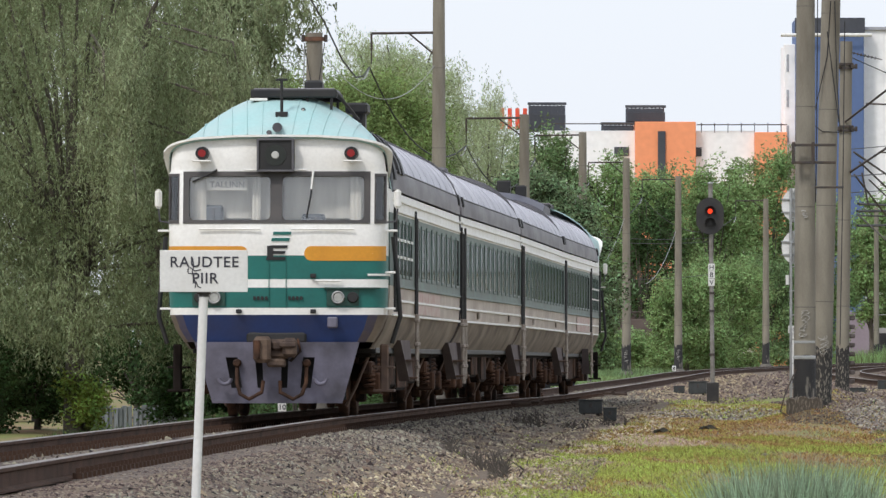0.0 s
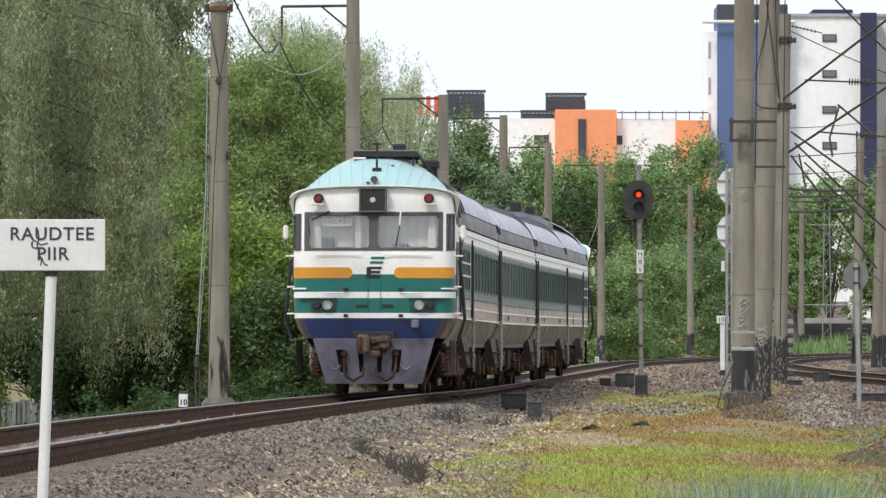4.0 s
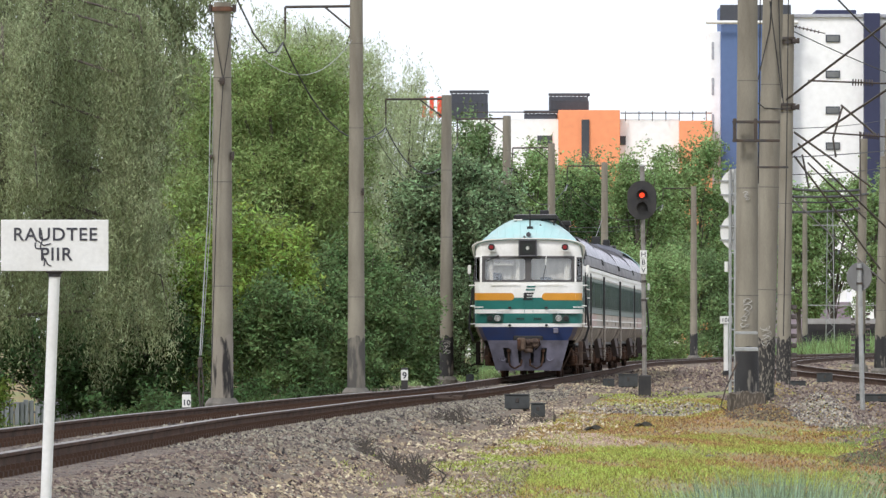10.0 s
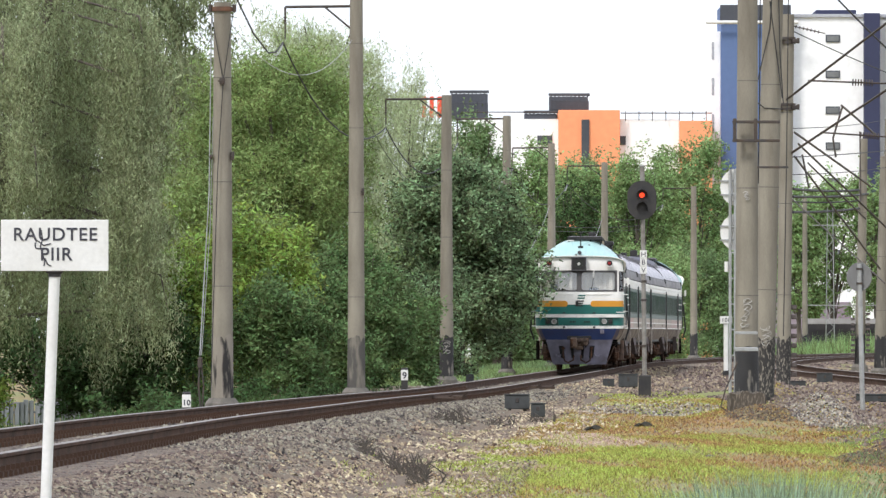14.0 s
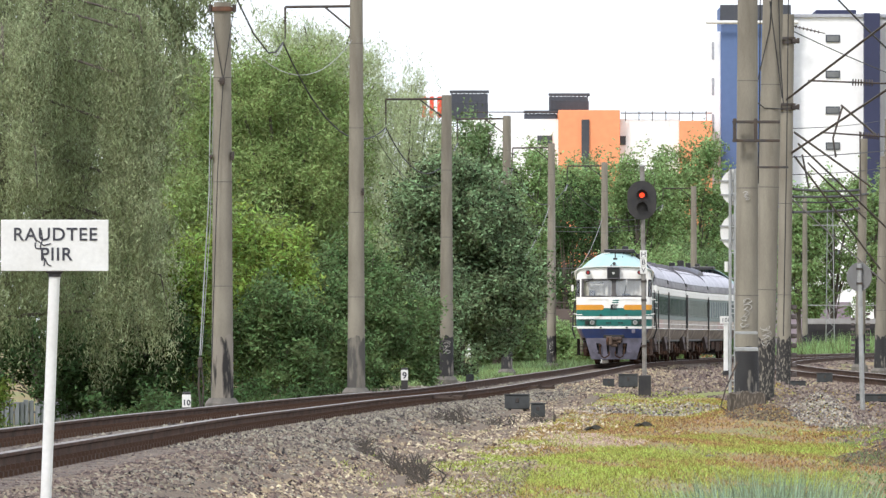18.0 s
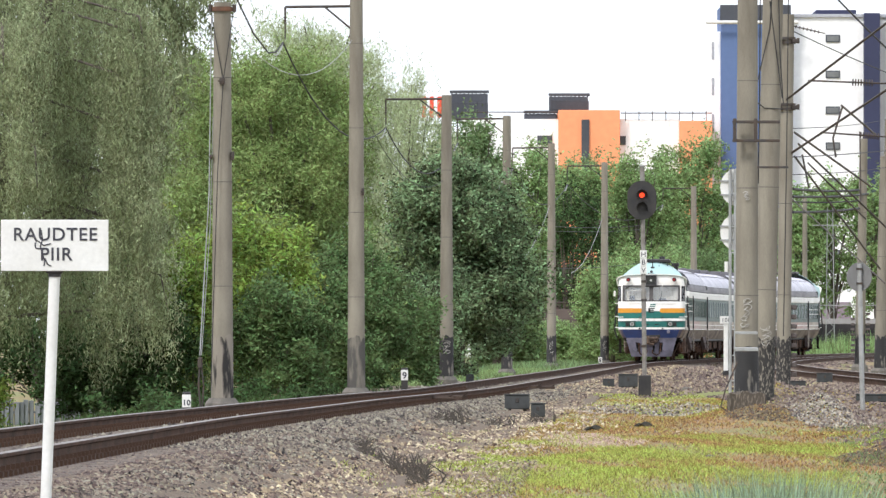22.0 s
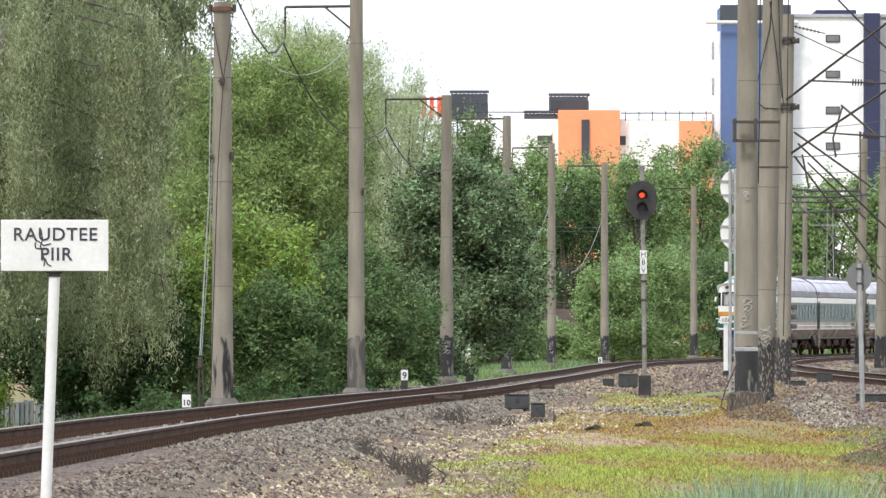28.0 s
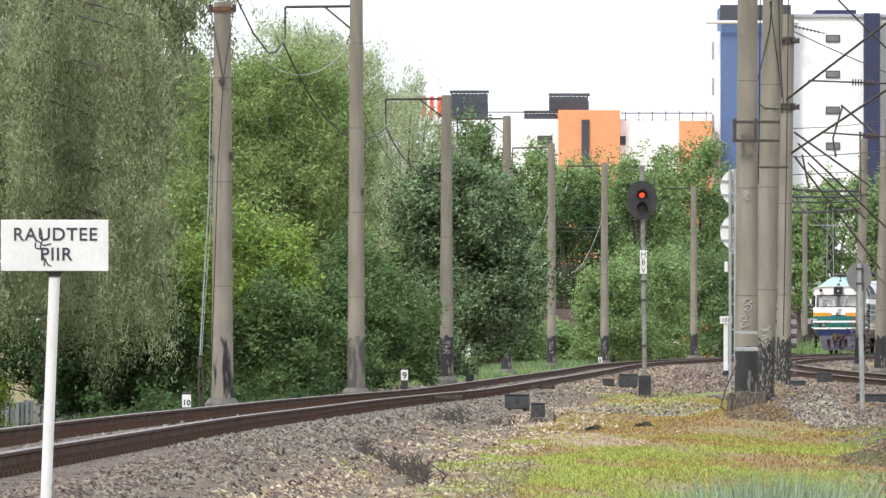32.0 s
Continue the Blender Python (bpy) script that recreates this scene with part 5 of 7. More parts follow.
stones("sand_patch", "bare pinkish sand and grit", 2.15 + .95 * r * np.cos(a), 142 + 9 * r * np.sin(a), rng.uniform(.008, .02, 5000), SAND)

# grass: lush near, thinner and drier beyond
X, Y = spread(300000, -1.2, 9.0, 82, 148, 1.1)
keep = (X - main_x(Y) > 3.5 + .5 * patchy(X, Y, .9, .2) + np.clip((112 - Y) / 30, 0, 1) * .5) & (patchy(X, Y, 1.1, .16) > -.17 + .01 * np.maximum(0, Y - 118) + .28 * rng.normal(size=len(X))) & (sandy(X, Y) > rng.random(len(X))) & (((X - 5.75) / .75) ** 2 + ((Y - 121) / 9) ** 2 > rng.random(len(X)) * 1.3) & ((X - .036 * Y < .45 + .45 * rng.random(len(X)) + .1 * patchy(X, Y, 2, .3)) | (Y > 130)) & ((np.abs(Y - 120 - 2 * patchy(X, Y, 1.5, .2)) > 4.5) | (X < 3.2) | (rng.random(len(X)) < .3))
X, Y = X[keep], Y[keep]
blades("grass", "short yellow-green grass beside the ballast", X, Y, rng.uniform(.02, .065, len(X)) * np.where(rng.random(len(X)) < .05, 1.6, 1), rng.uniform(.007, .017, len(X)), GRASS, .8)
X, Y = spread(46000, 1.0, 10, 140, 260, .9)
keep = (X - main_x(Y) > 3.2) & (patchy(X, Y, .8, .09, 1) > .0 + .2 * rng.normal(size=len(X))) & (sandy(X, Y) > rng.random(len(X)))
X, Y = X[keep], Y[keep]
blades("grass", "sparse yellowish grass in tufts", X, Y, rng.uniform(.02, .06, len(X)), rng.uniform(.009, .021, len(X)), GRASS, .9)
X, Y = rng.uniform(3.6, 6.0, 6000), rng.uniform(176, 236, 6000)
keep = patchy(X, Y, 1.9, .2, 3) > -.1 + .3 * rng.normal(size=len(X))
blades("grass", "thin straw-coloured grass on the worn earth", X[keep], Y[keep], rng.uniform(.02, .07, keep.sum()), rng.uniform(.015, .035, keep.sum()), GRASS, .9)
X, Y = spread(110000, -1, 10, 84, 215, .9)
keep = (X - main_x(Y) > 3.3) & (patchy(X, Y, .9, .1, 4) > np.where(Y < 128, .08 + .8 * patchy(X, Y, 1.1, .16), -.35) + .25 * rng.normal(size=len(X))) & (sandy(X, Y) > rng.random(len(X)))
X, Y = X[keep], Y[keep]
blades("dry_weeds", "low reddish dry weeds on bare earth", X, Y, rng.uniform(.02, .055, len(X)), rng.uniform(.012, .03, len(X)), GRASS_DRY, .9)
X, Y = spread(30000, -4.5, -1.2, 180, 420, .8)
keep = (main_x(Y) - X > 2.5) | (Y > 300)
X = np.where(Y > 250, main_x(Y) - rng.uniform(2.6, 5.0, len(Y)), X)
keep = (main_x(Y) - X > 2.4) & (Y > 255)
blades("grass", "fresh green weeds along the far shoulder", X[keep], Y[keep], rng.uniform(.06, .2, keep.sum()), rng.uniform(.02, .05, keep.sum()), LEAF_FAR, .5)
Y = rng.uniform(130, 250, 5000)
X = main_x(Y) - rng.uniform(2.7, 5.5, len(Y))
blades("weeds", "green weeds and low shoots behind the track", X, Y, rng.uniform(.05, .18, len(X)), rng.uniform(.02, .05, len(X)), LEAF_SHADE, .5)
X, Y = spread(3400, 1.5, 2.58, 58, 61)
blades("tall_grass", "tall pale blue-green grass close to the camera", X, Y, rng.uniform(.6, .88, len(X)) * (.84 + .16 * np.sin((X - 1.5) * 2.9)), rng.uniform(.012, .024, len(X)), GRASS_PALE, .3)
X, Y = rng.uniform(1.4, 7.2, 26000), rng.uniform(134, 176, 26000)
keep = (patchy(X, Y, .7, .13, 2.5) > -.15 + .25 * rng.normal(size=len(X))) & (X - main_x(Y) > 3.6) & (sandy(X, Y) > rng.random(len(X)))
blades("dry_weeds", "rust-red low dry weeds in a wide patch", X[keep], Y[keep], rng.uniform(.02, .055, keep.sum()), rng.uniform(.012, .03, keep.sum()), RUST_WEEDS, .9)
X, Y = rng.uniform(3.9, 8.2, 26000), rng.uniform(90, 160, 26000)
keep = (X - .036 * Y > .45 + .5 * rng.random(len(X))) & (patchy(X, Y, 1.6, .17, 2) > -.25 + .25 * rng.normal(size=len(X)))
X, Y = X[keep], Y[keep]
k = len(X) * 3 // 4
blades("grass", "dull olive grass on the low earth bank", X[:k], Y[:k], rng.uniform(.025, .09, k), rng.uniform(.01, .024, k), LEAF_FAR_MID, .8)
blades("dry_weeds", "brown dry weeds on the low earth bank", X[k:], Y[k:], rng.uniform(.02, .06, len(X) - k), rng.uniform(.01, .024, len(X) - k), GRASS_DRY, .9)
X, Y = rng.uniform(2.4, 5.4, 7000), rng.normal(120, 4.5, 7000)
keep = (X - main_x(Y) > 3.6) & (patchy(X, Y, 1.7, .2, 1) > -.3)
blades("dry_weeds", "rust-red dry weeds in a narrow strip", X[keep], Y[keep], rng.uniform(.02, .05, keep.sum()), rng.uniform(.008, .02, keep.sum()), RUST_WEEDS, .9)
a, r = rng.uniform(0, 6.28, 1600), np.sqrt(rng.random(1600))
stones("earth_clods", "crumbled brown earth round the pole foot", 5.6 + .7 * r * np.cos(a), 167 + 4.5 * r * np.sin(a), rng.uniform(.01, .035, 1600), DARK_EARTH)
X, Y = spread(11000, -.5, 9.5, 86, 200, .8)
keep = (X - main_x(Y) > 3.4) & (patchy(X, Y, 1.1, .16) < .15)
stones("gravel", "small reddish grit on the bare earth", X[keep], Y[keep], rng.uniform(.008, .02, keep.sum()), RED_GRIT)
Y = rng.uniform(385, 440, 7000)
X = main_x(Y) - rng.uniform(2.6, 8, len(Y))
blades("tall_grass", "tall fresh green grass beside the far line", X, Y, rng.uniform(.12, .5, len(X)), rng.uniform(.03, .06, len(X)), LEAF_FAR_MID, .35)
X, Y = spread(9000, 20.5, 29, 590, 660)
blades("tall_grass", "tall lush green grass before the bridge", X, Y, rng.uniform(.9, 2.1, len(X)), rng.uniform(.06, .13, len(X)), LEAF_FAR, .3)
X, Y = spread(44000, 19, 44, 585, 690)
blades("grass", "tall green grass on the far bank", X, Y, rng.uniform(.4, 1.3, len(X)) * (1 + .35 * patchy(X, Y, .6, .1)), rng.uniform(.05, .12, len(X)), LEAF_FAR, .45)


# ---- sleepers: single parts along the near stretch, the far ones joined ----
_sl = Build().box(-1.35, 1.35, -.13, .13, -.3, -.175, .02).mesh("sleeper", SLEEPER)
_ch = Build()
for s in (-1, 1):
    for o in (-.11, .11):
        _ch.box(s * .795 + o - .04, s * .795 + o + .04, -.09, .09, -.18, -.125).box(s * .795 + o - .018, s * .795 + o + .018, -.02, .02, -.13, -.085)
_ch = _ch.mesh("rail_fastening", RAIL_SIDE)
far = Build()
y, k = 66.0, 0
while y < 330:
    m = pose(float(main_x(y)), y, float(main_z(y)), 0, 0, -math.degrees(math.atan(float(slope(main_x, y)))))
    if k < 290:
        o = part("sleeper", _sl, None, main_track, m=m)
        part("rail_fastening", _ch, None, o)
    else:
        far.box(-1.35, 1.35, -.13, .13, -.3, -.175, .02, m)
    y += .6
    k += 1
tagged(part("far_sleepers", far, SLEEPER, main_track), kind="stuff")


# ---- the train: two motor cars with cabs and a middle car ----
T_WHITE = material("train_white", (.91, .9, .865), .45, 0, (.76, .735, .675), 1.6, 22, .04, .42)
T_TEAL = material("train_teal", (.014, .165, .14), .45, 0, (.012, .12, .105), 1.4, 22, .04, .6)
T_TEAL_SIDE = material("train_teal_side", (.1, .165, .142), .5, 0, (.125, .15, .135), 1.2, 22, .05, .7)
T_ORANGE = material("train_orange", (.72, .32, .03), .45, 0, (.6, .26, .03), 2, 30, .03)
T_BLUE = material("train_blue", (.026, .053, .17), .5, 0, (.036, .046, .11), 1.5, 20, .05, .6)
T_PLOUGH = material("plough_grey", (.165, .157, .21), .65, 0, (.085, .08, .1), 2.5, 25, .1, .7)
T_CYAN = material("roof_cyan", (.36, .58, .572), .5, 0, (.43, .57, .558), 1.5, 22, .05, .6)
T_CREAM = material("train_cream", (.56, .49, .42), .6, 0, (.4, .33, .28), 1.0, 18, .06, .7, stretch=(1, .5, 2))
T_BELLY = material("train_belly_grime", (.29, .235, .185), .75, 0, (.13, .1, .08), 1.2, 14, .1, .7, stretch=(1, .5, 1.5))
T_STEP = material("step_mauve", (.15, .12, .115), .8, 0, (.085, .065, .065), 2, 20, .1, .6)
T_ROOF = material("roof_silver", (.6, .585, .645), .45, .1, (.44, .43, .485), .8, 14, .06, .6, stretch=(1.5, .6, 1))
T_EAVE = material("eave_grey", (.07, .07, .085), .55, .1, (.16, .155, .16), 1, 14, .08)
T_GUTTER = material("roof_edge_grey", (.27, .26, .275), .6, .1, (.18, .17, .185), 1, 14, .08, .6, stretch=(1, .4, 2))
T_HATCH = material("roof_hatch_navy", (.06, .06, .09), .5, .1, (.12, .12, .14), 1, 14, .08)
T_RUST = material("bogie_rust", (.125, .066, .042), .95, .1, (.028, .02, .017), 3, 30, .4, .8, spec=.15)
# near-black: the shade under the cars is put into this colour
T_UNDER = material("underframe_soot", (.016, .013, .012), .95, 0, (.032, .024, .02), 2, 20, .3, .6, spec=.08)
T_STEPS = material("rusty_step_brown", (.19, .12, .085), .85, 0, (.085, .058, .048), 3, 24, .2, .7)
T_RAILPALE = material("worn_handrail", (.4, .35, .3), .6, .1, (.24, .19, .155), 6, 40, .1, .6)
T_SKIRT_DIRT = material("dirty_blue_skirt", (.06, .064, .135), .65, 0, (.13, .1, .09), 2, 18, .08, .8)
T_COUPLER = material("coupler_brown", (.17, .115, .08), .8, .15, (.06, .04, .033), 5, 30, .4, .7)
T_BLACK = material("train_black", (.012, .012, .014), .55, 0, (.03, .028, .026), 3, 30, .05)
T_RIM = material("lamp_rim_green", (.02, .07, .055), .5, 0, (.015, .05, .04), 4, 40, .03)
T_FRAME = material("screen_frame_grey", (.055, .05, .05), .5, 0, (.09, .08, .075), 3, 30, .03)
T_CURTAIN = material("cab_wall_pale", (.93, .92, .885), .8, 0, (.72, .705, .67), 1.6, 30, .03, .6, stretch=(3, 3, .25))
T_SEAT = material("cab_seat", (.13, .16, .21), .8)
T_REDPANEL = material("faded_red_panel", (.45, .25, .22), .6, 0, (.55, .45, .4), 5, 26, .05, .9)
GLASS = pane_material("train_glass", (.78, .775, .755), .96, 2.0)
LENS = material("headlamp_glass", (.5, .5, .47), .12, .5, (.34, .34, .32), 8, 40, 0)
TAIL = glow("tail_lamp_red", (.26, .008, .01), .07)
LAMP_BOWL = material("lamp_reflector", (.05, .055, .05), .3, .6)
LAMPLIT = glow("lamp_bulb", (.5, .5, .47), .05)
SIDE_GLASS = pane_material("side_glass", (.42, .5, .46), .75, 1.22, .4)

# plan of the cab's nose, from its middle round the corner and back along the side
_nose = [(x, .10 * (x / 1.25) ** 2) for x in np.linspace(0, 1.25, 12)]
_nose += [(1.25 + .3 * math.sin(a), .4 - .3 * math.cos(a)) for a in np.linspace(.2, math.pi / 2, 7)] + [(1.55, 1.0), (1.55, 3.0)]
_nx, _ny = np.array([p[0] for p in _nose]), np.array([p[1] for p in _nose])
_nu = np.concatenate([[0], np.cumsum(np.hypot(np.diff(_nx), np.diff(_ny)))])
_kz = [.95, 1.1, 1.25, 1.47, 1.9, 3.3, 3.6, 3.8, 4.1]
_kx = [.8, .86, .925, .975, .985, .985, .985, .975, .94]
_rz = [.95, 1.1, 1.47, 2.6, 2.8, 3.52, 3.75, 4.1]
_ry = [.22, .16, .02, 0, .02, .15, .145, .2]


def skin(u, z, off=0.0):
    """A point of the cab's outside, u metres round from the middle, pushed out by off."""
    k, r = np.interp(z, _kz, _kx), np.interp(z, _rz, _ry)
    x, y = np.interp(abs(u), _nu, _nx), np.interp(abs(u), _nu, _ny)
    e = .01
    x2, y2 = np.interp(abs(u) + e, _nu, _nx), np.interp(abs(u) + e, _nu, _ny)
    nx_, ny_ = (y2 - y), -(x2 - x)
    ln = math.hypot(nx_, ny_) or 1
    s = 1 if u >= 0 else -1
    return Vector((s * (x * k + off * nx_ / ln), y + r * max(0, 1 - y / .9) + off * ny_ / ln, z))


def brow(u):
    return float(np.interp(abs(u), [0, .6, 1.2, 1.45, 1.6, 1.8, 2.1, 3], [4.03, 4.025, 3.99, 3.925, 3.85, 3.7, 3.46, 3.3]))


def arch(a, lift=0.0):
    """The roof's cross section, a from -1 to 1."""
    x = 1.53 * math.sin(a * math.pi / 2)
    return x, 3.3 + (1.2 + lift) * max(0.0, math.cos(a * math.pi / 2)) ** .85


def patch(u0, u1, z0, z1, thick=.03, off=0.0, nu=None):
    nu = nu or max(2, int(abs(u1 - u0) / .12) + 2)
    return Build().slab(lambda u, z, o: skin(u, z, o + off), np.linspace(u0, u1, nu), np.linspace(z0, z1, max(2, int((z1 - z0) / .12) + 2)), thick)


def side_x(z):
    return float(np.interp(z, [.95, 1.1, 1.25, 1.47, 1.9, 2.9, 3.3], [1.26, 1.36, 1.45, 1.53, 1.55, 1.55, 1.53]))



def strip(y0, y1, zs, s, off=0.0, thick=.03):
    return Build().slab(lambda y, z, o: Vector((s * (side_x(z) + off + o), y, z)), [y0, y1] if s > 0 else [y1, y0], zs, thick)


def bogie(t, y):
    b = part("bogie", Build().box(-1.2, 1.2, -.25 + y, .25 + y, .5, .75, .05), T_RUST, t, "rusty bogie with coil springs")
    for s in (-1, 1):
        part("bogie_frame", Build().box(s * 1.12 - .07, s * 1.12 + .07, y - 1.75, y + 1.75, .58, .78, .03).box(s * 1.12 - .06, s * 1.12 + .06, y - .4, y + .4, .35, .6, .03), T_RUST, b)
        for dy in (-1.2, 1.2):
            part("wheel", Build().disc((s * .78, y + dy, .475), (1, 0, 0), .475, .13, 28, .02), T_RUST, b)
            part("axle_box", Build().box(s * 1.0 - .02, s * 1.0 + .3 * s if s > 0 else s * 1.0 + .02, y + dy - .17, y + dy + .17, .32, .62, .03) if s > 0
                 else Build().box(-1.3, -.98, y + dy - .17, y + dy + .17, .32, .62, .03), T_RUST, b)
            for k in (-.28, .28):
                sp = Build()
                sp.tube([(s * 1.14 + .075 * math.cos(j * 1.26), y + dy + k + .075 * math.sin(j * 1.26), .4 + j * .0125) for j in range(26)], .02, 5)
                part("spring", sp, T_RUST, b)
        part("damper", Build().tube([(s * 1.2, y - .55, .9), (s * 1.22, y - .85, .42)], .04, 7), T_UNDER, b)
        part("brake_hanger", Build().tube([(s * 1.08, y + .62, .95), (s * 1.1, y + .6, .55), (s * 1.08, y + .45, .3)], .03, 6).box(s * .95 - .08, s * .95 + .08, y + .38, y + .5, .2, .6, .03), T_RUST, b)
        part("bolster_spring", Build().tube([(s * 1.16 + .11 * math.cos(j * 1.0), y + .11 * math.sin(j * 1.0), .42 + j * .011) for j in range(40)], .026, 5), T_RUST, b)
        part("sand_pipe", Build().tube([(s * 1.18, y - 1.75, .9), (s * 1.0, y - 1.8, .45), (s * .85, y - 1.72, .15)], .022, 6), T_STEPS, b)
    for dy in (-1.2, 1.2):
        part("axle", Build().tube([(-.8, y + dy, .475), (.8, y + dy, .475)], .08, 10), T_RUST, b)
    return b


def rail_bar(t, y, s=1, step=True, side=-1):
    """A pair of tall door handrails, dark above and worn bare below, with the tapered step box beside them."""
    for dy in (0, -side * .42):
        part("handrail", Build().box(s * 1.59 - .018, s * 1.59 + .018, y + dy - .032, y + dy + .032, 1.52, 3.08 if dy == 0 else 2.98, .01), T_BLACK, t)
        if step:
            b = Build().box(s * 1.6 - .02, s * 1.6 + .02, y + dy - .03, y + dy + .03, .5 if dy == 0 else .42, 1.52, .01)
            for z in (.72, 1.06, 1.42):
                b.box(s * 1.6 - .035, s * 1.6 + .035, y + dy - .055, y + dy + .055, z - .03, z + .03, .012)
            part("handrail_foot", b, T_RAILPALE, t, "worn bare lower handrail with clamps")
    if step:
        o = part("step_box", Build().add([(s * x, y + side * d, z) for k in (0, 1) for d, x, z in (((.05, 1.36, 1.12), (.05, 1.5, 1.12), (.05, 1.56, .5), (.05, 1.36, .5)) if k == 0 else
                                                                                              ((1.25, 1.3, 1.12), (1.25, 1.42, 1.12), (.5, 1.52, .5), (.5, 1.36, .5)))],
                                         [(0, 1, 2, 3), (7, 6, 5, 4), (0, 4, 5, 1), (1, 5, 6, 2), (2, 6, 7, 3), (3, 7, 4, 0)]), T_STEP, t, "mauve-brown tapered entrance step box")
        for z, d in ((.54, .5), (.8, .8)):
            part("step", Build().box(min(s * 1.4, s * 1.64), max(s * 1.4, s * 1.64), y + min(side * .06, side * d), y + max(side * .06, side * d), z, z + .03, .008), T_STEPS, o)


_wins = {}


def side_window(t, y, w, s, bars=0):
    key = (round(w, 3), s, bars)
    z0, z1 = 2.08, 2.84
    if key not in _wins:
        x = 1.552
        fr = Build()
        for a, b_, c, d in ((-w / 2 - .05, -w / 2, z0 - .05, z1 + .05), (w / 2, w / 2 + .05, z0 - .05, z1 + .05), (-w / 2, w / 2, z0 - .05, z0), (-w / 2, w / 2, z1, z1 + .05)):
            fr.box(min(s * x, s * (x + .014)), max(s * x, s * (x + .014)), a, b_, c, d, .004)
        pn = Build().box(min(s * (x + .003), s * (x + .008)), max(s * (x + .003), s * (x + .008)), -w / 2, w / 2, z0, z1)
        bk = Build().box(min(s * (x + .001), s * (x + .002)), max(s * (x + .001), s * (x + .002)), -w / 2, w / 2, z0, z1)
        bar = Build().box(min(s * (x + .012), s * (x + .03)), max(s * (x + .012), s * (x + .03)), -w / 2, w / 2, -.02, .02)
        _wins[key] = (fr.mesh("window", T_TEAL_SIDE), pn.mesh("pane", SIDE_GLASS), bk.mesh("blind", WIN_BACK), bar.mesh("white_bar", T_WHITE))
    fr, pn, bk, bar = _wins[key]
    o = part("window", fr, None, t, m=pose(0, y, 0))
    part("blind", bk, None, o)
    part("pane", pn, None, o)
    for k in range(bars):
        part("white_bar", bar, None, o, m=pose(0, 0, z0 + (z1 - z0) * (k + 1) / (bars + 1)))


WIN_BACK = material("train_inside_dark", (.17, .19, .18), .6, 0, (.3, .32, .31), 1.2, 6, 0, .7)


def car_sides(t, y0, y1, roof_lift=0.0):
    """The long sides and roof between y0 and y1."""
    for s in (-1, 1):
        part("window_band", strip(y0, y1, [1.9, 2.96], s), T_TEAL_SIDE, t)
        part("cream_panel", strip(y0, y1, [1.47, 1.9], s), T_CREAM, t)
        part("belly_panel", strip(y0, y1, [.98, 1.1, 1.25, 1.47], s), T_BELLY, t, "grimy grey lower panel")
        part("cornice_panel", strip(y0, y1, [2.96, 3.27], s), T_WHITE, t)
        for z, mat in ((1.48, T_WHITE), (1.69, T_WHITE), (1.9, T_TEAL_SIDE), (3.0, T_WHITE), (3.16, T_WHITE)):
            part("moulding", Build().box(min(s * (side_x(z)), s * (side_x(z) + .03)), max(s * side_x(z), s * (side_x(z) + .03)), y0, y1, z - .018, z + .018, .006), mat, t)
        part("eave", Build().slab(lambda y, a, o: Vector((s * (arch(a, roof_lift)[0] + .02 + o), y, arch(a, roof_lift)[1])), [y0, y1] if s > 0 else [y1, y0], np.linspace(.87, 1.0, 6)[::-1], .03), T_GUTTER, t)
        for y in (y0 + .15, y1 - .55):
            part("roof_grille", Build().slab(lambda yy, a, o: Vector((s * (arch(a, roof_lift)[0] + .05 + o), yy, arch(a, roof_lift)[1] + .02)), [y, y + .4] if s > 0 else [y + .4, y], np.linspace(.86, .95, 5)[::-1], .05), T_BLACK, t)
        for a in (.45, .87):
            x, z = arch(a, roof_lift)
            part("gutter_strip", Build().box(min(s * x, s * (x + .03)), max(s * x, s * (x + .03)), y0, y1, z + .004, z + .02, .003), T_EAVE, t)
    a0 = np.linspace(-.88, .88, 25)
    part("roof", Build().slab(lambda y, a, o: Vector((arch(a, roof_lift)[0], y, arch(a, roof_lift)[1] + o)), [y0, y1], list(a0)[::-1], .04), T_ROOF, t, "dull silver sheet roof")
    y = y0 + .9
    while y < y1:
        part("roof_seam", Build().slab(lambda yy, a, o: Vector((arch(a, roof_lift)[0] * 1.003, yy, arch(a, roof_lift)[1] + .008 + o)), [y, y + .05], list(a0)[::-1], .02), T_ROOF, t)
        y += 2.3
    # block added to keep the space below the floor dark
    part("underframe", Build().box(-.72, .72, y0 + .6, y1 - .6, .3, .93, .03), T_UNDER, t)
    part("frame_beam", Build().box(-1.22, 1.22, y0 + .3, y1 - .3, .86, .99, .03), T_UNDER, t)
    part("floor", Build().box(-1.3, 1.3, y0 + .05, y1 - .05, .92, 1.0, .01), T_BLACK, t)


def end_wall(t, y):
    b = Build()
    pts = [(arch(a)[0], arch(a)[1]) for a in np.linspace(-1, 1, 17)] + [(side_x(z), z) for z in (2.9, 1.9, 1.47, 1.1, .98)] + [(-side_x(z), z) for z in (.98, 1.1, 1.47, 1.9, 2.9)]
    n = len(pts)
    b.add([(x * .99, y, z - .01) for x, z in pts] + [(x * .99, y + .05, z - .01) for x, z in pts], [tuple(range(n)), tuple(range(2 * n - 1, n - 1, -1))] + [(i, i + n, (i + 1) % n + n, (i + 1) % n) for i in range(n)])
    part("end_wall", b, T_EAVE, t)


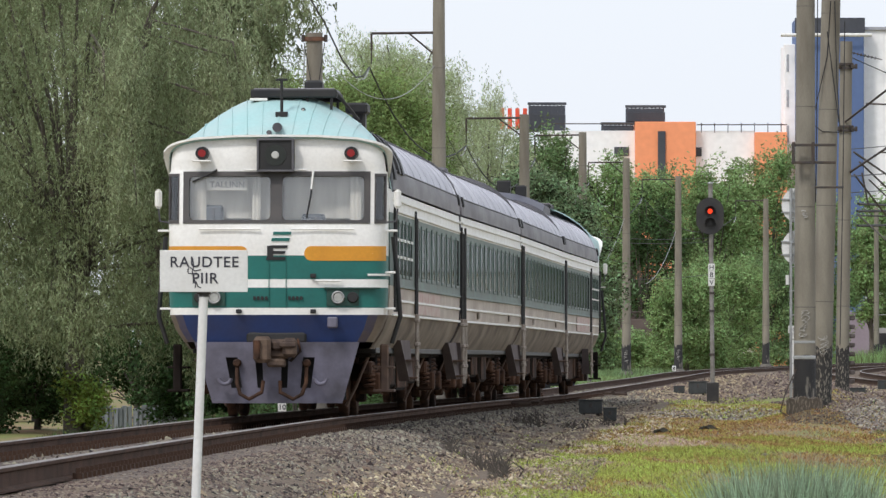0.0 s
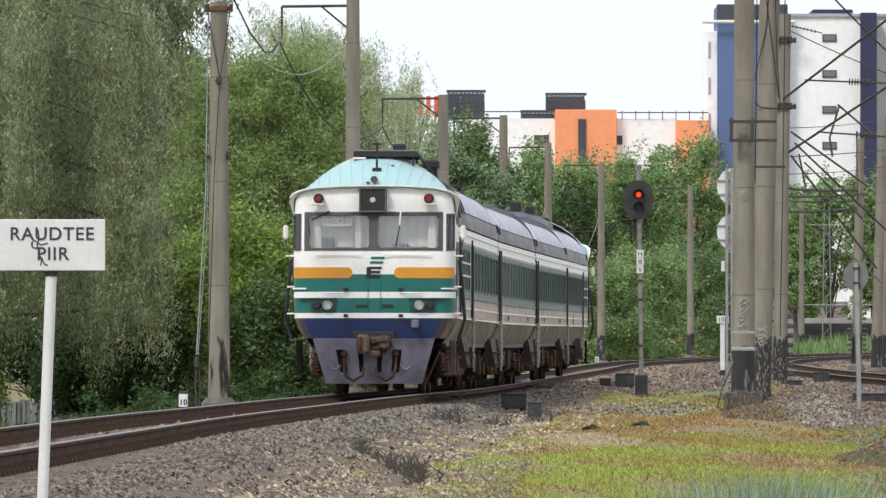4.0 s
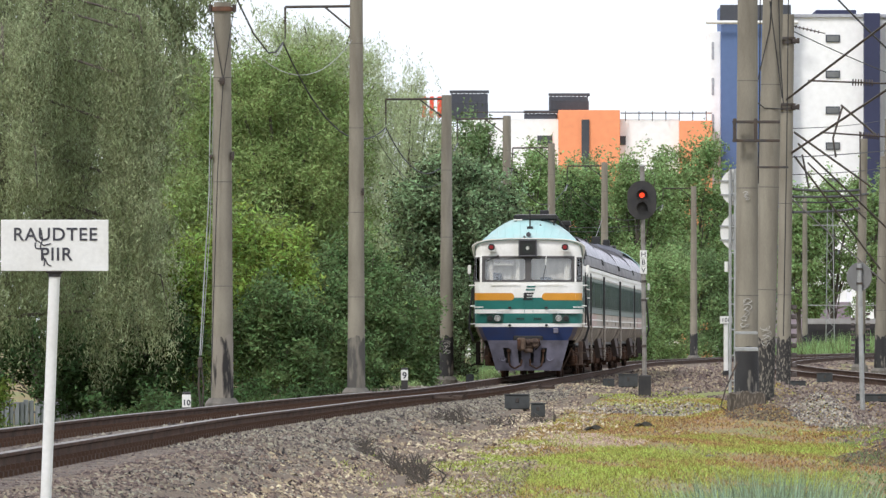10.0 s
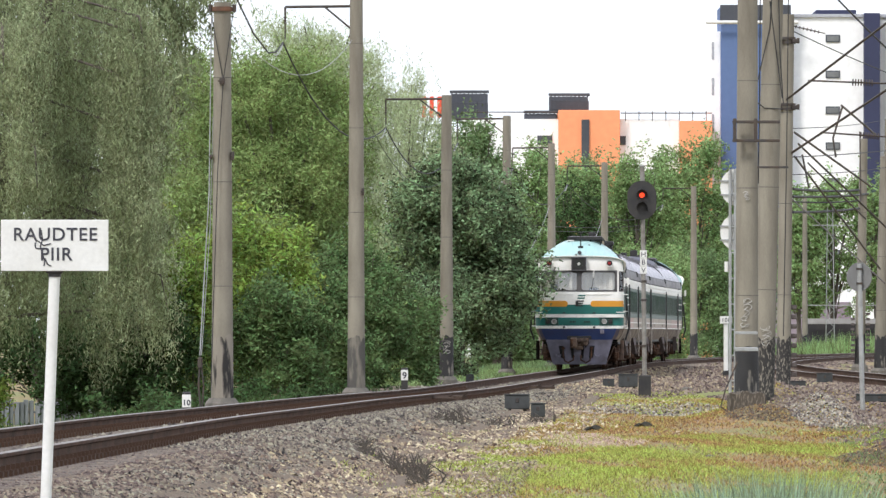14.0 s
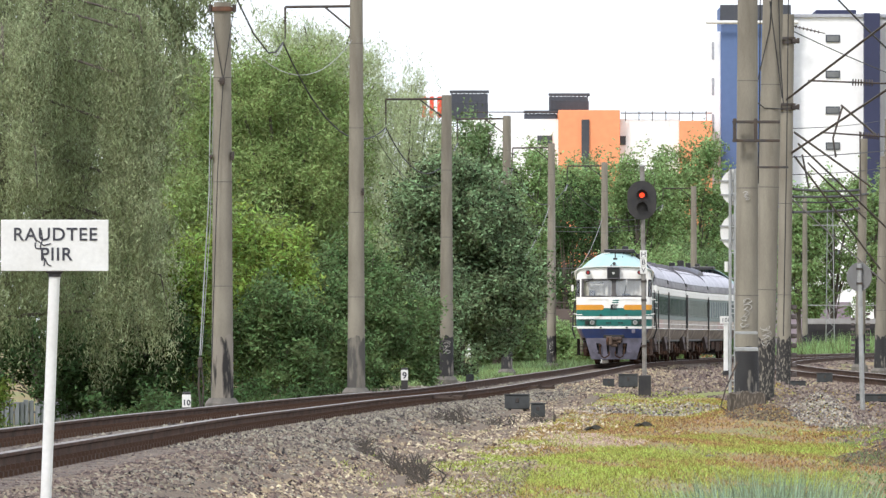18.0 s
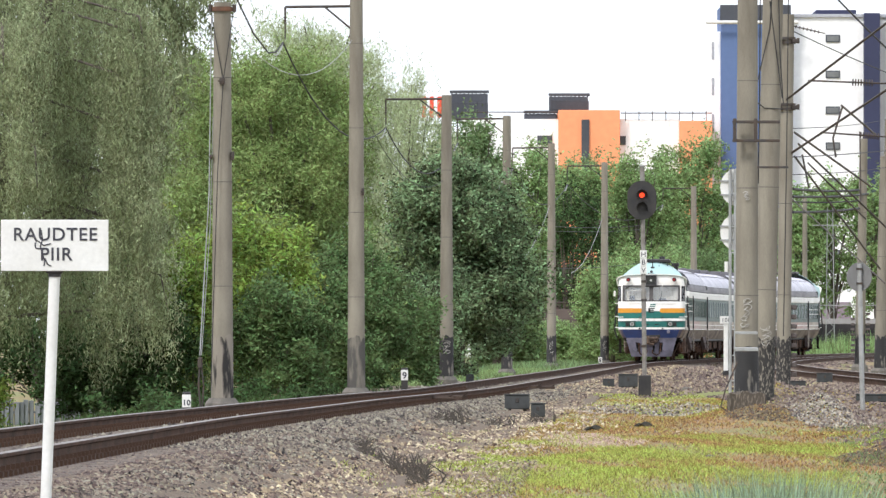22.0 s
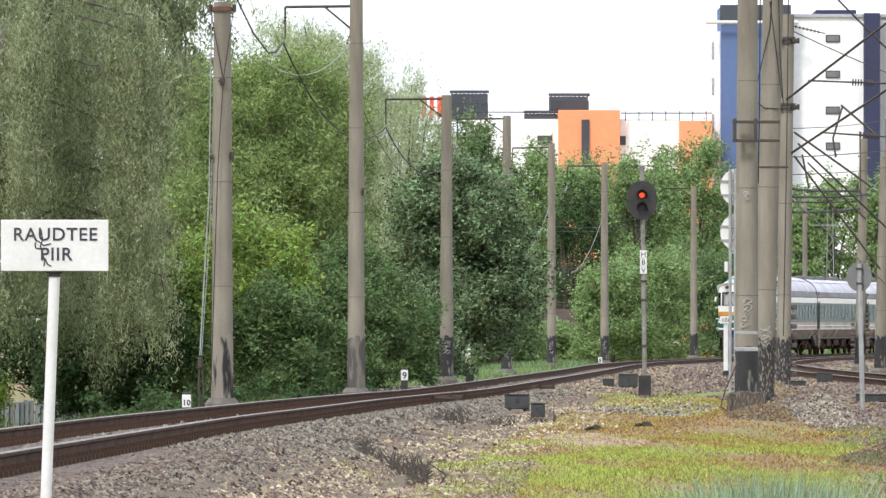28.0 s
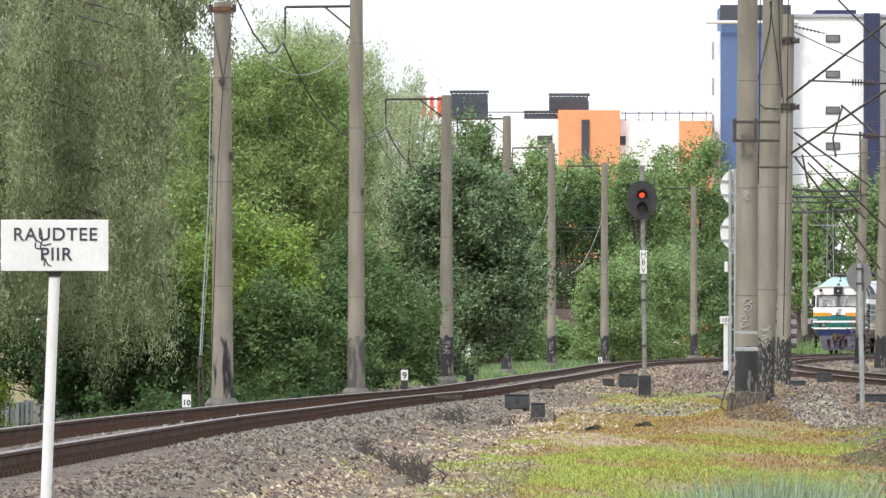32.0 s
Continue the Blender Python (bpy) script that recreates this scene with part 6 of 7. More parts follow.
def under_boxes(t, ys):
    for y, w, h in ys:
        part("equipment_box", Build().box(-1.2, 1.2, y, y + w, .95 - h, .93, .04), T_UNDER, t)
        for s in (-1, 1):
            part("box_door", Build().box(min(s * 1.2, s * 1.215), max(s * 1.2, s * 1.215), y + .08, y + w - .08, 1.0 - h, .88, .006), T_RUST, t)
        part("air_pipe", Build().tube([(1.1, y - .9, .8), (1.18, y - .7, .5), (1.18, y - .2, .42), (1.1, y, .6)], .035, 6), T_RUST, t)


def motor_car(hump, label):
    t = thing("motor_railcar", label, "train", group="train cars")
    U = float(_nu[-2])
    # bands of the nose
    for name, z0, z1, mat in (("white_band", 1.47, 1.57, T_WHITE), ("teal_band", 1.57, 1.86, T_TEAL), ("white_band", 1.86, 1.98, T_WHITE),
                              ("teal_band", 1.98, 2.32, T_TEAL), ("white_panel", 2.32, 2.78, T_WHITE)):
        part(name, patch(-U, U, z0, z1), mat, t)
    for u0, u1, mat in ((-1.36, 1.32, T_BLUE), (1.32, 1.48, T_SKIRT_DIRT), (-1.5, -1.36, T_SKIRT_DIRT), (1.48, U, T_BELLY), (-U, -1.5, T_BELLY)):
        part("skirt_band", patch(u0, u1, 1.08, 1.47), mat, t)
    # the screen band: frame pieces, then panes, with the cab behind
    for u0, u1, z0, z1 in ((-1.335, 1.335, 2.78, 2.83), (-1.335, 1.335, 3.46, 3.53), (-.085, .085, 2.83, 3.46), (-1.335, -1.25, 2.83, 3.46), (1.25, 1.335, 2.83, 3.46),
                           (1.4, 1.66, 2.78, 2.83), (1.4, 1.66, 3.46, 3.5), (1.4, 1.42, 2.83, 3.46), (1.63, 1.66, 2.83, 3.46),
                           (-1.66, -1.4, 2.78, 2.83), (-1.66, -1.4, 3.46, 3.5), (-1.42, -1.4, 2.83, 3.46), (-1.66, -1.63, 2.83, 3.46)):
        part("screen_frame", patch(u0, u1, z0, z1, .05, .012), T_FRAME, t)
    for s in (-1, 1):
        part("corner_post", patch(1.335, 1.4, 2.78, 3.53) if s > 0 else patch(-1.4, -1.335, 2.78, 3.53), T_WHITE, t)
        part("corner_head", patch(1.4, 1.66, 3.5, 3.53) if s > 0 else patch(-1.66, -1.4, 3.5, 3.53), T_WHITE, t)
        part("corner_panel", patch(1.66, U, 2.78, 3.53) if s > 0 else patch(-U, -1.66, 2.78, 3.53), T_WHITE, t)
        part("windscreen", patch(min(s * .085, s * 1.25), max(s * .085, s * 1.25), 2.83, 3.46, .012, -.008), GLASS, t, "flat windscreen pane").visible_shadow = False
        part("quarter_light", patch(min(s * 1.42, s * 1.63), max(s * 1.42, s * 1.63), 2.83, 3.46, .012, -.008), GLASS, t)
        for uc, du in ((s * .085, s), (s * 1.25, -s)):  # rounded corners of the screens
            for zc, dz in ((2.83, 1), (3.46, -1)):
                arc = [(uc, zc)] + [(uc + du * .075 * (1 - math.sin(a)), zc + dz * .075 * (1 - math.cos(a))) for a in np.linspace(0, math.pi / 2, 6)]
                n = len(arc)
                part("screen_corner", Build().add([skin(a, b, o) for o in (.01, -.03) for a, b in arc], [tuple(range(n)), tuple(range(2 * n - 1, n - 1, -1))]), T_FRAME, t)
    # white brow above the screens and its lip
    us = np.linspace(-U, U, 41)
    part("brow_panel", Build().slab(lambda u, k, o: skin(u, 3.53 + (max(brow(u), 3.535) - 3.53) * k, o - .02), us, np.linspace(0, 1, 6), .03), T_WHITE, t)
    part("visor", Build().slab(lambda u, k, o: skin(u, brow(u) + .012, .1 * k * min(1, (2.2 - abs(u)) / .5) + .004) + Vector((0, 0, o + .016)), np.linspace(-2.1, 2.1, 49)[::-1], [0, .5, 1], .032), T_WHITE, t, "white visor lip round the cab brow")
    # the cyan dome
    Y1 = 1.9

    def dome(u, k, o=0.0):
        a = u / U
        p = skin(u, brow(u), .015)
        ax = 1.53 * math.sin(min(1, abs(a) ** .9) * math.pi / 2)
        q = Vector((math.copysign(ax, a), Y1, float(np.interp(ax, [0, .35, .6, .85, 1.1, 1.3, 1.45, 1.53], [4.66, 4.65, 4.57, 4.43, 4.25, 4.04, 3.72, 3.3]))))
        m = p.lerp(q, k)
        m.z = p.z + (q.z - p.z) * math.sin(k * math.pi / 2) ** .9 + o
        return m
    part("cab_roof", Build().slab(dome, us[::-1], np.linspace(0, 1, 12), .03), T_CYAN, t, "ribbed cyan cab roof")
    for u in np.linspace(-1.32, 1.32, 13):
        part("roof_rib", Build().tube([dome(u, k, .004) for k in np.linspace(.03, .97, 10)], .008, 5), T_CYAN, t)
    # centre lamp box and lamps
    box = part("lamp_box", Build().box(-.27, .25, .0, .3, 3.52, 4.0, .02), T_BLACK, t)
    part("lamp", Build().disc((-.01, -.01, 3.76), (0, 1, 0), .055, .03, 16, .01), LAMPLIT, box)
    part("reflector", Build().disc((-.01, -.002, 3.76), (0, 1, 0), .15, .012, 24), LAMP_BOWL, box)
    for x0, x1, z0, z1 in ((-.27, .25, 3.52, 3.55), (-.27, .25, 3.97, 4.0), (-.27, -.24, 3.55, 3.97), (.22, .25, 3.55, 3.97)):
        part("lamp_frame", Build().box(x0, x1, -.03, -.002, z0, z1, .005), T_EAVE, box)
    part("wiper_rail", Build().tube([skin(-.45, 3.55, .06), skin(.42, 3.55, .06)], .014, 5), T_WHITE, t)
    for s in (-1, 1):
        lamp = part("tail_lamp", Build().tube([skin(s * 1.08, 3.79, -.05), skin(s * 1.08, 3.79, -.05) + Vector((0, -.2, 0))], [.1, .092], 20, True), T_BLACK, t)
        part("lamp_bracket", Build().box(s * 1.06 - .12, s * 1.06 + .14, .02, .16, 3.665, 3.69, .008), T_WHITE, lamp)
        c = skin(s * 1.08, 3.79, -.05) + Vector((0, -.205, 0))
        part("red_lens", Build().disc(c, (0, 1, 0), .055, .02, 20), TAIL, lamp, "dim red lens")
        c = skin(s * .9, 1.72, .02)
        ho = part("headlamp_housing", patch(s * .9 - .3 if s < 0 else .72, s * .9 + .17 if s < 0 else 1.18, 1.6, 1.84, .04, .035), T_RIM, t)
        part("headlamp", Build().disc(skin(s * .88, 1.72, .05), (0, 1, 0), .075, .05, 22, .015), LENS, ho, "clear round headlamp")
        part("headlamp_rim", Build().tube([skin(s * .88, 1.72, .05) + Vector((.08 * math.cos(a), -.025, .08 * math.sin(a))) for a in np.linspace(0, 2 * math.pi, 21)], .014, 6), GALVANISED, ho)
        part("marker_lamp", Build().disc(skin(s * 1.09, 1.72, .05), (0, 1, 0), .08, .05, 20, .015), T_BLACK, ho, "dark round marker lamp")
        # orange flash
        fl = Build()
        u0, u1 = .4, 1.66
        pts = [(u, 0) for u in (u0, u0 + .005, u0 + .015, u0 + .03, u0 + .05, u0 + .075, u0 + .1, *np.linspace(u0 + .2, u1, 10))]
        fl.slab(lambda u, k, o: skin(s * u, 2.35 + (k - .5) * .21 * math.sqrt(max(.002, 1 - max(0, (u0 + .1 - u) / .1) ** 2)), o + .006), [p[0] for p in pts][::s], [0, .25, .5, .75, 1], .01)
        part("orange_flash", fl, T_ORANGE, t, "orange paint flash")
        # mirror
        mi = part("mirror", Build().box(s * 1.68 - .05, s * 1.68 + .05, .42, .5, 3.0, 3.28, .04), T_WHITE, t)
        part("mirror_arm", Build().tube([(s * 1.52, .5, 2.8), (s * 1.66, .47, 2.82), (s * 1.68, .47, 3.0)], .014, 6), T_EAVE, mi)
        # grab rails
        part("grab_rail", Build().tube([skin(s * .22, 2.7, .05), skin(s * 1.1, 2.7, .05)], .014, 6), T_WHITE, t)
        part("corner_rail", Build().tube([(s * 1.6, .8, 2.6), (s * 1.66, .8, 2.0), (s * 1.7, .8, 1.45), (s * 1.58, .8, 1.06)], .034, 7), T_BLACK, t)
        part("cab_step", Build().box(min(s * 1.4, s * 1.52), max(s * 1.4, s * 1.52), 1.1, 1.22, .36, 1.05, .02).box(min(s * 1.3, s * 1.6), max(s * 1.3, s * 1.6), 1.1, 1.55, .36, .4, .01).box(min(s * 1.3, s * 1.6), max(s * 1.3, s * 1.6), 1.1, 1.5, .7, .73, .01), T_STEPS if s > 0 else T_UNDER, t, "plate cab step with treads")
        for z, w in ((2.68, .13), (2.08, .1), (1.56, .1)):
            part("corner_step", Build().box(min(s * 1.5, s * (1.55 + w)), max(s * 1.5, s * (1.55 + w)), .34, .5, z - .016, z + .016, .006), T_WHITE, t)
        part("lamp_ledge", patch(.68 if s > 0 else -1.45, 1.45 if s > 0 else -.7, 1.84, 1.862, .05, .06), T_RIM, t)
        part("lower_grab", Build().tube([skin(s * .55, 1.96, .05), skin(s * .92, 1.955, .05)], .013, 5), T_WHITE, t)
        part("lower_ledge", patch(1.3 if s > 0 else -U, U if s > 0 else -1.3, 2.03, 2.06, .03, .025), T_WHITE, t)
        for u, z in ((.52, 2.03), (.52, 1.52)):
            part("hinge", Build().box(s * u - .04, s * u + .04, -.04, .03, z - .03, z + .03, .01), T_BLACK, t)
        # wipers
        ends = (skin(.52, 3.55, .07), skin(.49, 3.2, .05), skin(.43, 2.86, .035)) if s > 0 else (skin(-.84, 3.55, .06), skin(-1.0, 3.47, .05), skin(-1.2, 3.38, .035))
        part("wiper", Build().tube(ends, .013, 5), T_BLACK, t)
        part("wiper_arm", Build().tube([ends[0], ends[0].lerp(ends[1], .8)], .017, 5), T_WHITE if s > 0 else T_BLACK, t)
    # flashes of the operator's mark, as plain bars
    for z, w, mat in ((2.64, .25, T_TEAL), (2.55, .25, T_TEAL), (2.445, .24, T_BLACK), (2.365, .22, T_BLACK), (2.28, .26, T_BLACK)):
        part("emblem_bar", Build().add([(x + (z - 2.4) * .25 + .02, -.012, zz) for x, zz in ((-w / 2, z - .022), (w / 2, z - .022), (w / 2 + .012, z + .022), (-w / 2 + .012, z + .022))] +
                                       [(x + (z - 2.4) * .25 + .02, .02, zz) for x, zz in ((-w / 2, z - .022), (w / 2, z - .022), (w / 2 + .012, z + .022), (-w / 2 + .012, z + .022))],
                                       [(0, 1, 2, 3), (7, 6, 5, 4), (0, 4, 5, 1), (1, 5, 6, 2), (2, 6, 7, 3), (3, 7, 4, 0)]), mat, t)
    part("emblem_bar", Build().box(-.125, -.04, -.013, .02, 2.265, 2.46), T_BLACK, t)
    for x in (-.32, -.265, -.21, -.155, .17, .225, .28, .335):
        part("number_bar", Build().box(x, x + .035, -.008, .03, 1.685, 1.735), T_BLACK, t)
    for x in (-.1, .14):
        part("panel_seam", Build().box(x - .004, x + .004, -.004, .02, 1.58, 2.3), T_TEAL, t)
    part("junction_box", Build().box(.72, .86, -.05, .1, 1.28, 1.44, .02), T_PLOUGH, t)
    # destination card, cab wall, seats and curtains behind the screens
    card = part("destination_card", Build().box(-.98, -.42, .26, .27, 3.26, 3.42), WHITE_PAINT, t, "white destination card reading TALLINN")
    cu = bpy.data.curves.new("card_text", "FONT")
    cu.body, cu.size, cu.align_x = "TALLINN", .12, "CENTER"
    cu.materials.append(T_GUTTER)
    tx = new("card_text", cu)
    tx.parent, tx.matrix_basis = card, pose(-.7, .256, 3.3, 90)
    part("cab_wall", Build().box(-1.35, 1.35, 1.0, 1.04, 2.2, 3.5, .01), T_CURTAIN, t)
    part("cab_floor", Build().box(-1.35, 1.35, .45, 1.5, 2.1, 2.14), T_EAVE, t)
    part("dash", Build().box(-1.2, 1.2, .3, .6, 2.5, 2.8, .04), T_EAVE, t)
    for x, w in ((-.66, 1.12), (.66, 1.12)):
        cb = Build()
        n = 27
        cb.slab(lambda k, z, o: Vector((x - w / 2 + w * k / (n - 1), .5 + .008 * math.sin(k * 1.3) + .02 * math.exp(-k) + o, z)), list(range(n)), [2.86, 3.46], .006)
        part("curtain", cb, T_CURTAIN, t)
    for x0, x1 in ((-1.17, -1.0), (1.02, 1.17), (-.36, -.24)):
        cb = Build().slab(lambda k, z, o: Vector((x0 + (x1 - x0) * k / 8, .36 + .012 * math.sin(k * 1.9) + o, z)), list(range(9)), [2.8, 3.46], .006)
        part("side_curtain", cb, T_CURTAIN, t, "bunched white curtain")
    for x, z in ((-.93, 3.05), (.5, 2.92)):
        se = part("seat", Build().box(x - .17, x + .17, .37, .46, 2.55, z, .04), T_SEAT, t)
        part("seat_piping", Build().box(x + .02, x + .05, .355, .375, 2.7, z - .04, .008), T_EAVE, se)
    # plough with its openings
    pl = Build()
    zs = [.2, .42, .5, .62, .78, .86, 1.08]

    def plough(x, z, o):
        k = .93 + .25 * (z - .2) / .88
        return Vector((x * k, .18 + .12 * x * x - .1 * (z - .2) + o, z))
    slots = [(-.64, -.49), (-.27, -.18), (.06, .15), (.33, .48)]
    cuts = sorted({-.98, .98, -.8, .8, *[c for s in slots for c in s]})
    nz, cells = len(zs), set()
    for i in range(len(cuts) - 1):
        mid = (cuts[i] + cuts[i + 1]) / 2
        cells |= {(i, j) for j in range(nz - 1) if not (any(a < mid < b for a, b in slots) and 1 <= j <= 4)}
    n = len(cuts) * nz
    pl.v = [tuple(plough(x, z, o)) for o in (0, .03) for x in cuts for z in zs]
    for i, j in cells:
        k = [i * nz + j, (i + 1) * nz + j, (i + 1) * nz + j + 1, i * nz + j + 1]
        pl.f += [tuple(k), tuple(v + n for v in k[::-1])]
        for (di, dj), (p, q) in (((0, -1), (0, 1)), ((1, 0), (1, 2)), ((0, 1), (2, 3)), ((-1, 0), (3, 0))):
            if (i + di, j + dj) not in cells:
                pl.f.append((k[q], k[p], k[p] + n, k[q] + n))
    part("plough", pl, T_PLOUGH, t, "lilac-grey slotted snow plough")
    for x in (-.72, .62):
        part("tow_hook", Build().tube([(x + .085 * math.cos(a), .06, .56 + .085 * math.sin(a)) for a in np.linspace(math.pi, 2 * math.pi, 9)], .03, 7), T_PLOUGH, t)
    part("plough_back", Build().box(-.95, .95, .6, .65, .25, 1.05), T_BLACK, t)
    # coupler and hoses
    co = part("coupler", Build().box(-.18, .18, -.1, .5, .84, 1.12, .04).box(-.3, -.06, -.3, .02, .78, 1.16, .05).box(.1, .3, -.26, .05, .86, 1.14, .05).box(-.06, .1, -.16, .05, .96, 1.1, .03).box(-.12, .14, -.2, .1, .72, .84, .03).box(.06, .3, -.3, -.1, 1.0, 1.08, .02), T_COUPLER, t, "brown cast automatic coupler")
    part("coupler_jaw", Build().tube([(-.25, -.33, .84), (-.25, -.33, 1.1)], .05, 10), T_RUST, co)
    # solid black block in place of the shaded recess above the coupler
    part("coupler_recess", Build().box(-.42, .42, .1, .3, 1.06, 1.22, .03), T_BLACK, t)
    part("coupler_chain", Build().tube([(.3, .1, 1.12), (.34, 0, .95), (.2, -.02, .8)], .02, 6), T_RUST, co)
    for x0, x1 in ((-.55, -.2), (.42, .06)):
        part("brake_hose", Build().tube([(x0, .12, .75), (x0 * 1.0, .02, .5), (x0 * .85 + x1 * .15, -.02, .33), ((x0 + x1) / 2, -.02, .26), (x1, .0, .36), (x1 * .9, .05, .52)], .028, 8), T_RUST, t)
        part("hose_cock", Build().disc((x0, .1, .78), (0, 1, 0), .06, .12, 10, .02), T_RUST, t)
    # roof rack, aerial, horns and stack on the dome
    rack = part("roof_rack", Build().box(-.44, .78, 1.3, 1.42, 4.62, 4.745, .02).box(-.42, .76, 2.95, 3.05, 4.6, 4.7, .02).box(-.44, -.38, 1.42, 2.95, 4.63, 4.72, .02).box(.72, .78, 1.42, 2.95, 4.63, 4.72, .02), T_BLACK, t, "black frame of the roof platform")
    part("platform_sheet", Build().box(-.4, .74, 1.36, 3.0, 4.72, 4.76, .01), T_GUTTER, rack)
    for x in (-.38, .0, .36, .7):
        part("rack_foot", Build().tube([(x, 1.36, 4.3), (x, 1.36, 4.66)], .02, 6), T_BLACK, rack)
        part("rack_foot", Build().tube([(x, 3.0, 4.2), (x, 3.0, 4.66)], .02, 6), T_BLACK, rack)
    part("rack_strut", Build().tube([(.76, 1.45, 4.7), (1.0, 2.9, 4.35)], .025, 6).tube([(.76, 2.2, 4.7), (.96, 3.4, 4.35)], .02, 6), T_BLACK, rack)
    part("step_plate", Build().box(-.45, -.2, 1.28, 1.45, 4.575, 4.615, .008), T_WHITE, rack)
    eye = part("roof_lamp", Build().disc((.325, .95, 4.43), (0, 1, 0), .035, .05, 14, .008), T_BLACK, t)
    part("lens", Build().disc((.325, .92, 4.43), (0, 1, 0), .018, .03, 12), LENS, eye)
    ae = part("aerial", Build().tube([(.035, .75, 4.34), (.035, .75, 4.875)], .022, 6), T_BLACK, t)
    part("aerial_arm", Build().tube([(-.05, .75, 4.865), (.12, .75, 4.865)], .02, 6), T_BLACK, ae)
    part("aerial_foot", Build().box(-.05, .12, .66, .84, 4.32, 4.4, .01), T_BLACK, ae)
    part("horn", Build().tube([(.01, .5, 4.2), (.01, .12, 4.16)], [.035, .07], 12), T_EAVE, t)
    part("horn", Build().tube([(-.1, .45, 4.1), (-.11, .16, 4.09)], [.02, .035], 10), T_EAVE, t)
    part("roof_vent", Build().box(.27, .52, 2.2, 2.7, 4.74, 4.9, .03), T_BLACK, t)
    part("exhaust_box", Build().box(.9, 1.08, 3.2, 3.7, 3.9, 4.48, .03).box(.8, 1.12, 3.1, 3.9, 4.44, 4.6, .03), T_BLACK, t)
    for y in (2.05, 3.6, 4.6):
        part("roof_louvre", Build().slab(lambda yy, a, o: Vector((arch(a)[0] + .05 + o, yy, arch(a)[1] + .02)), [y, y + .55], np.linspace(.55, .9, 7)[::-1], .06), T_BLACK, t, "black louvred roof intake")
    car_sides(t, 1.9, 24.8, -.06)
    for s in (-1, 1):  # cab flank between the nose and the long side
        for zz, mat in (([.98, 1.1, 1.25, 1.47], T_BELLY), ([1.47, 1.9], T_CREAM), ([1.9, 2.96], T_TEAL_SIDE), ([2.96, 3.3], T_WHITE)):
            part("cab_flank", strip(.98, 1.9, zz, s), mat, t)
        for y in (2.6, 3.7, 4.8, 5.9, 7.0):
            side_window(t, y, .62, s, 2)
        for k in range(9):
            side_window(t, 9.3 + k * 1.78, 1.0, s)
        rail_bar(t, 8.0, s)
        rail_bar(t, 24.55, s)
        rail_bar(t, 1.55, s, False)
        part("red_notice", Build().box(min(s * 1.553, s * 1.56), max(s * 1.553, s * 1.56), 8.6, 17, 1.52, 1.86), T_REDPANEL, t)
    if hump:
        hatch = part("roof_hatch", Build().slab(lambda y, a, o: Vector((arch(a)[0], y, arch(a)[1] + .2 * math.sin(min(1, (y - 20.2) / .9, (24.85 - y) / .5) * math.pi / 2) - .06 + o)), np.linspace(20.2, 24.75, 9), list(np.linspace(-.5, .5, 11))[::-1], .2), T_HATCH, t, "dark bulging roof hatch")
        for x, y, w, h in ((-.15, 22.9, .3, .3), (.3, 22.4, .26, .2), (-.55, 23.4, .24, .18)):
            part("exhaust_outlet", Build().box(x - w / 2, x + w / 2, y, y + .45, 4.5, 4.62 + h, .03), T_BLACK, hatch)
    end_wall(t, 24.75)
    bogie(t, 4.2)
    bogie(t, 21.6)
    under_boxes(t, [(7.2, 2.2, .55), (10, 3.2, .6), (14, 2.5, .5)])
    return t


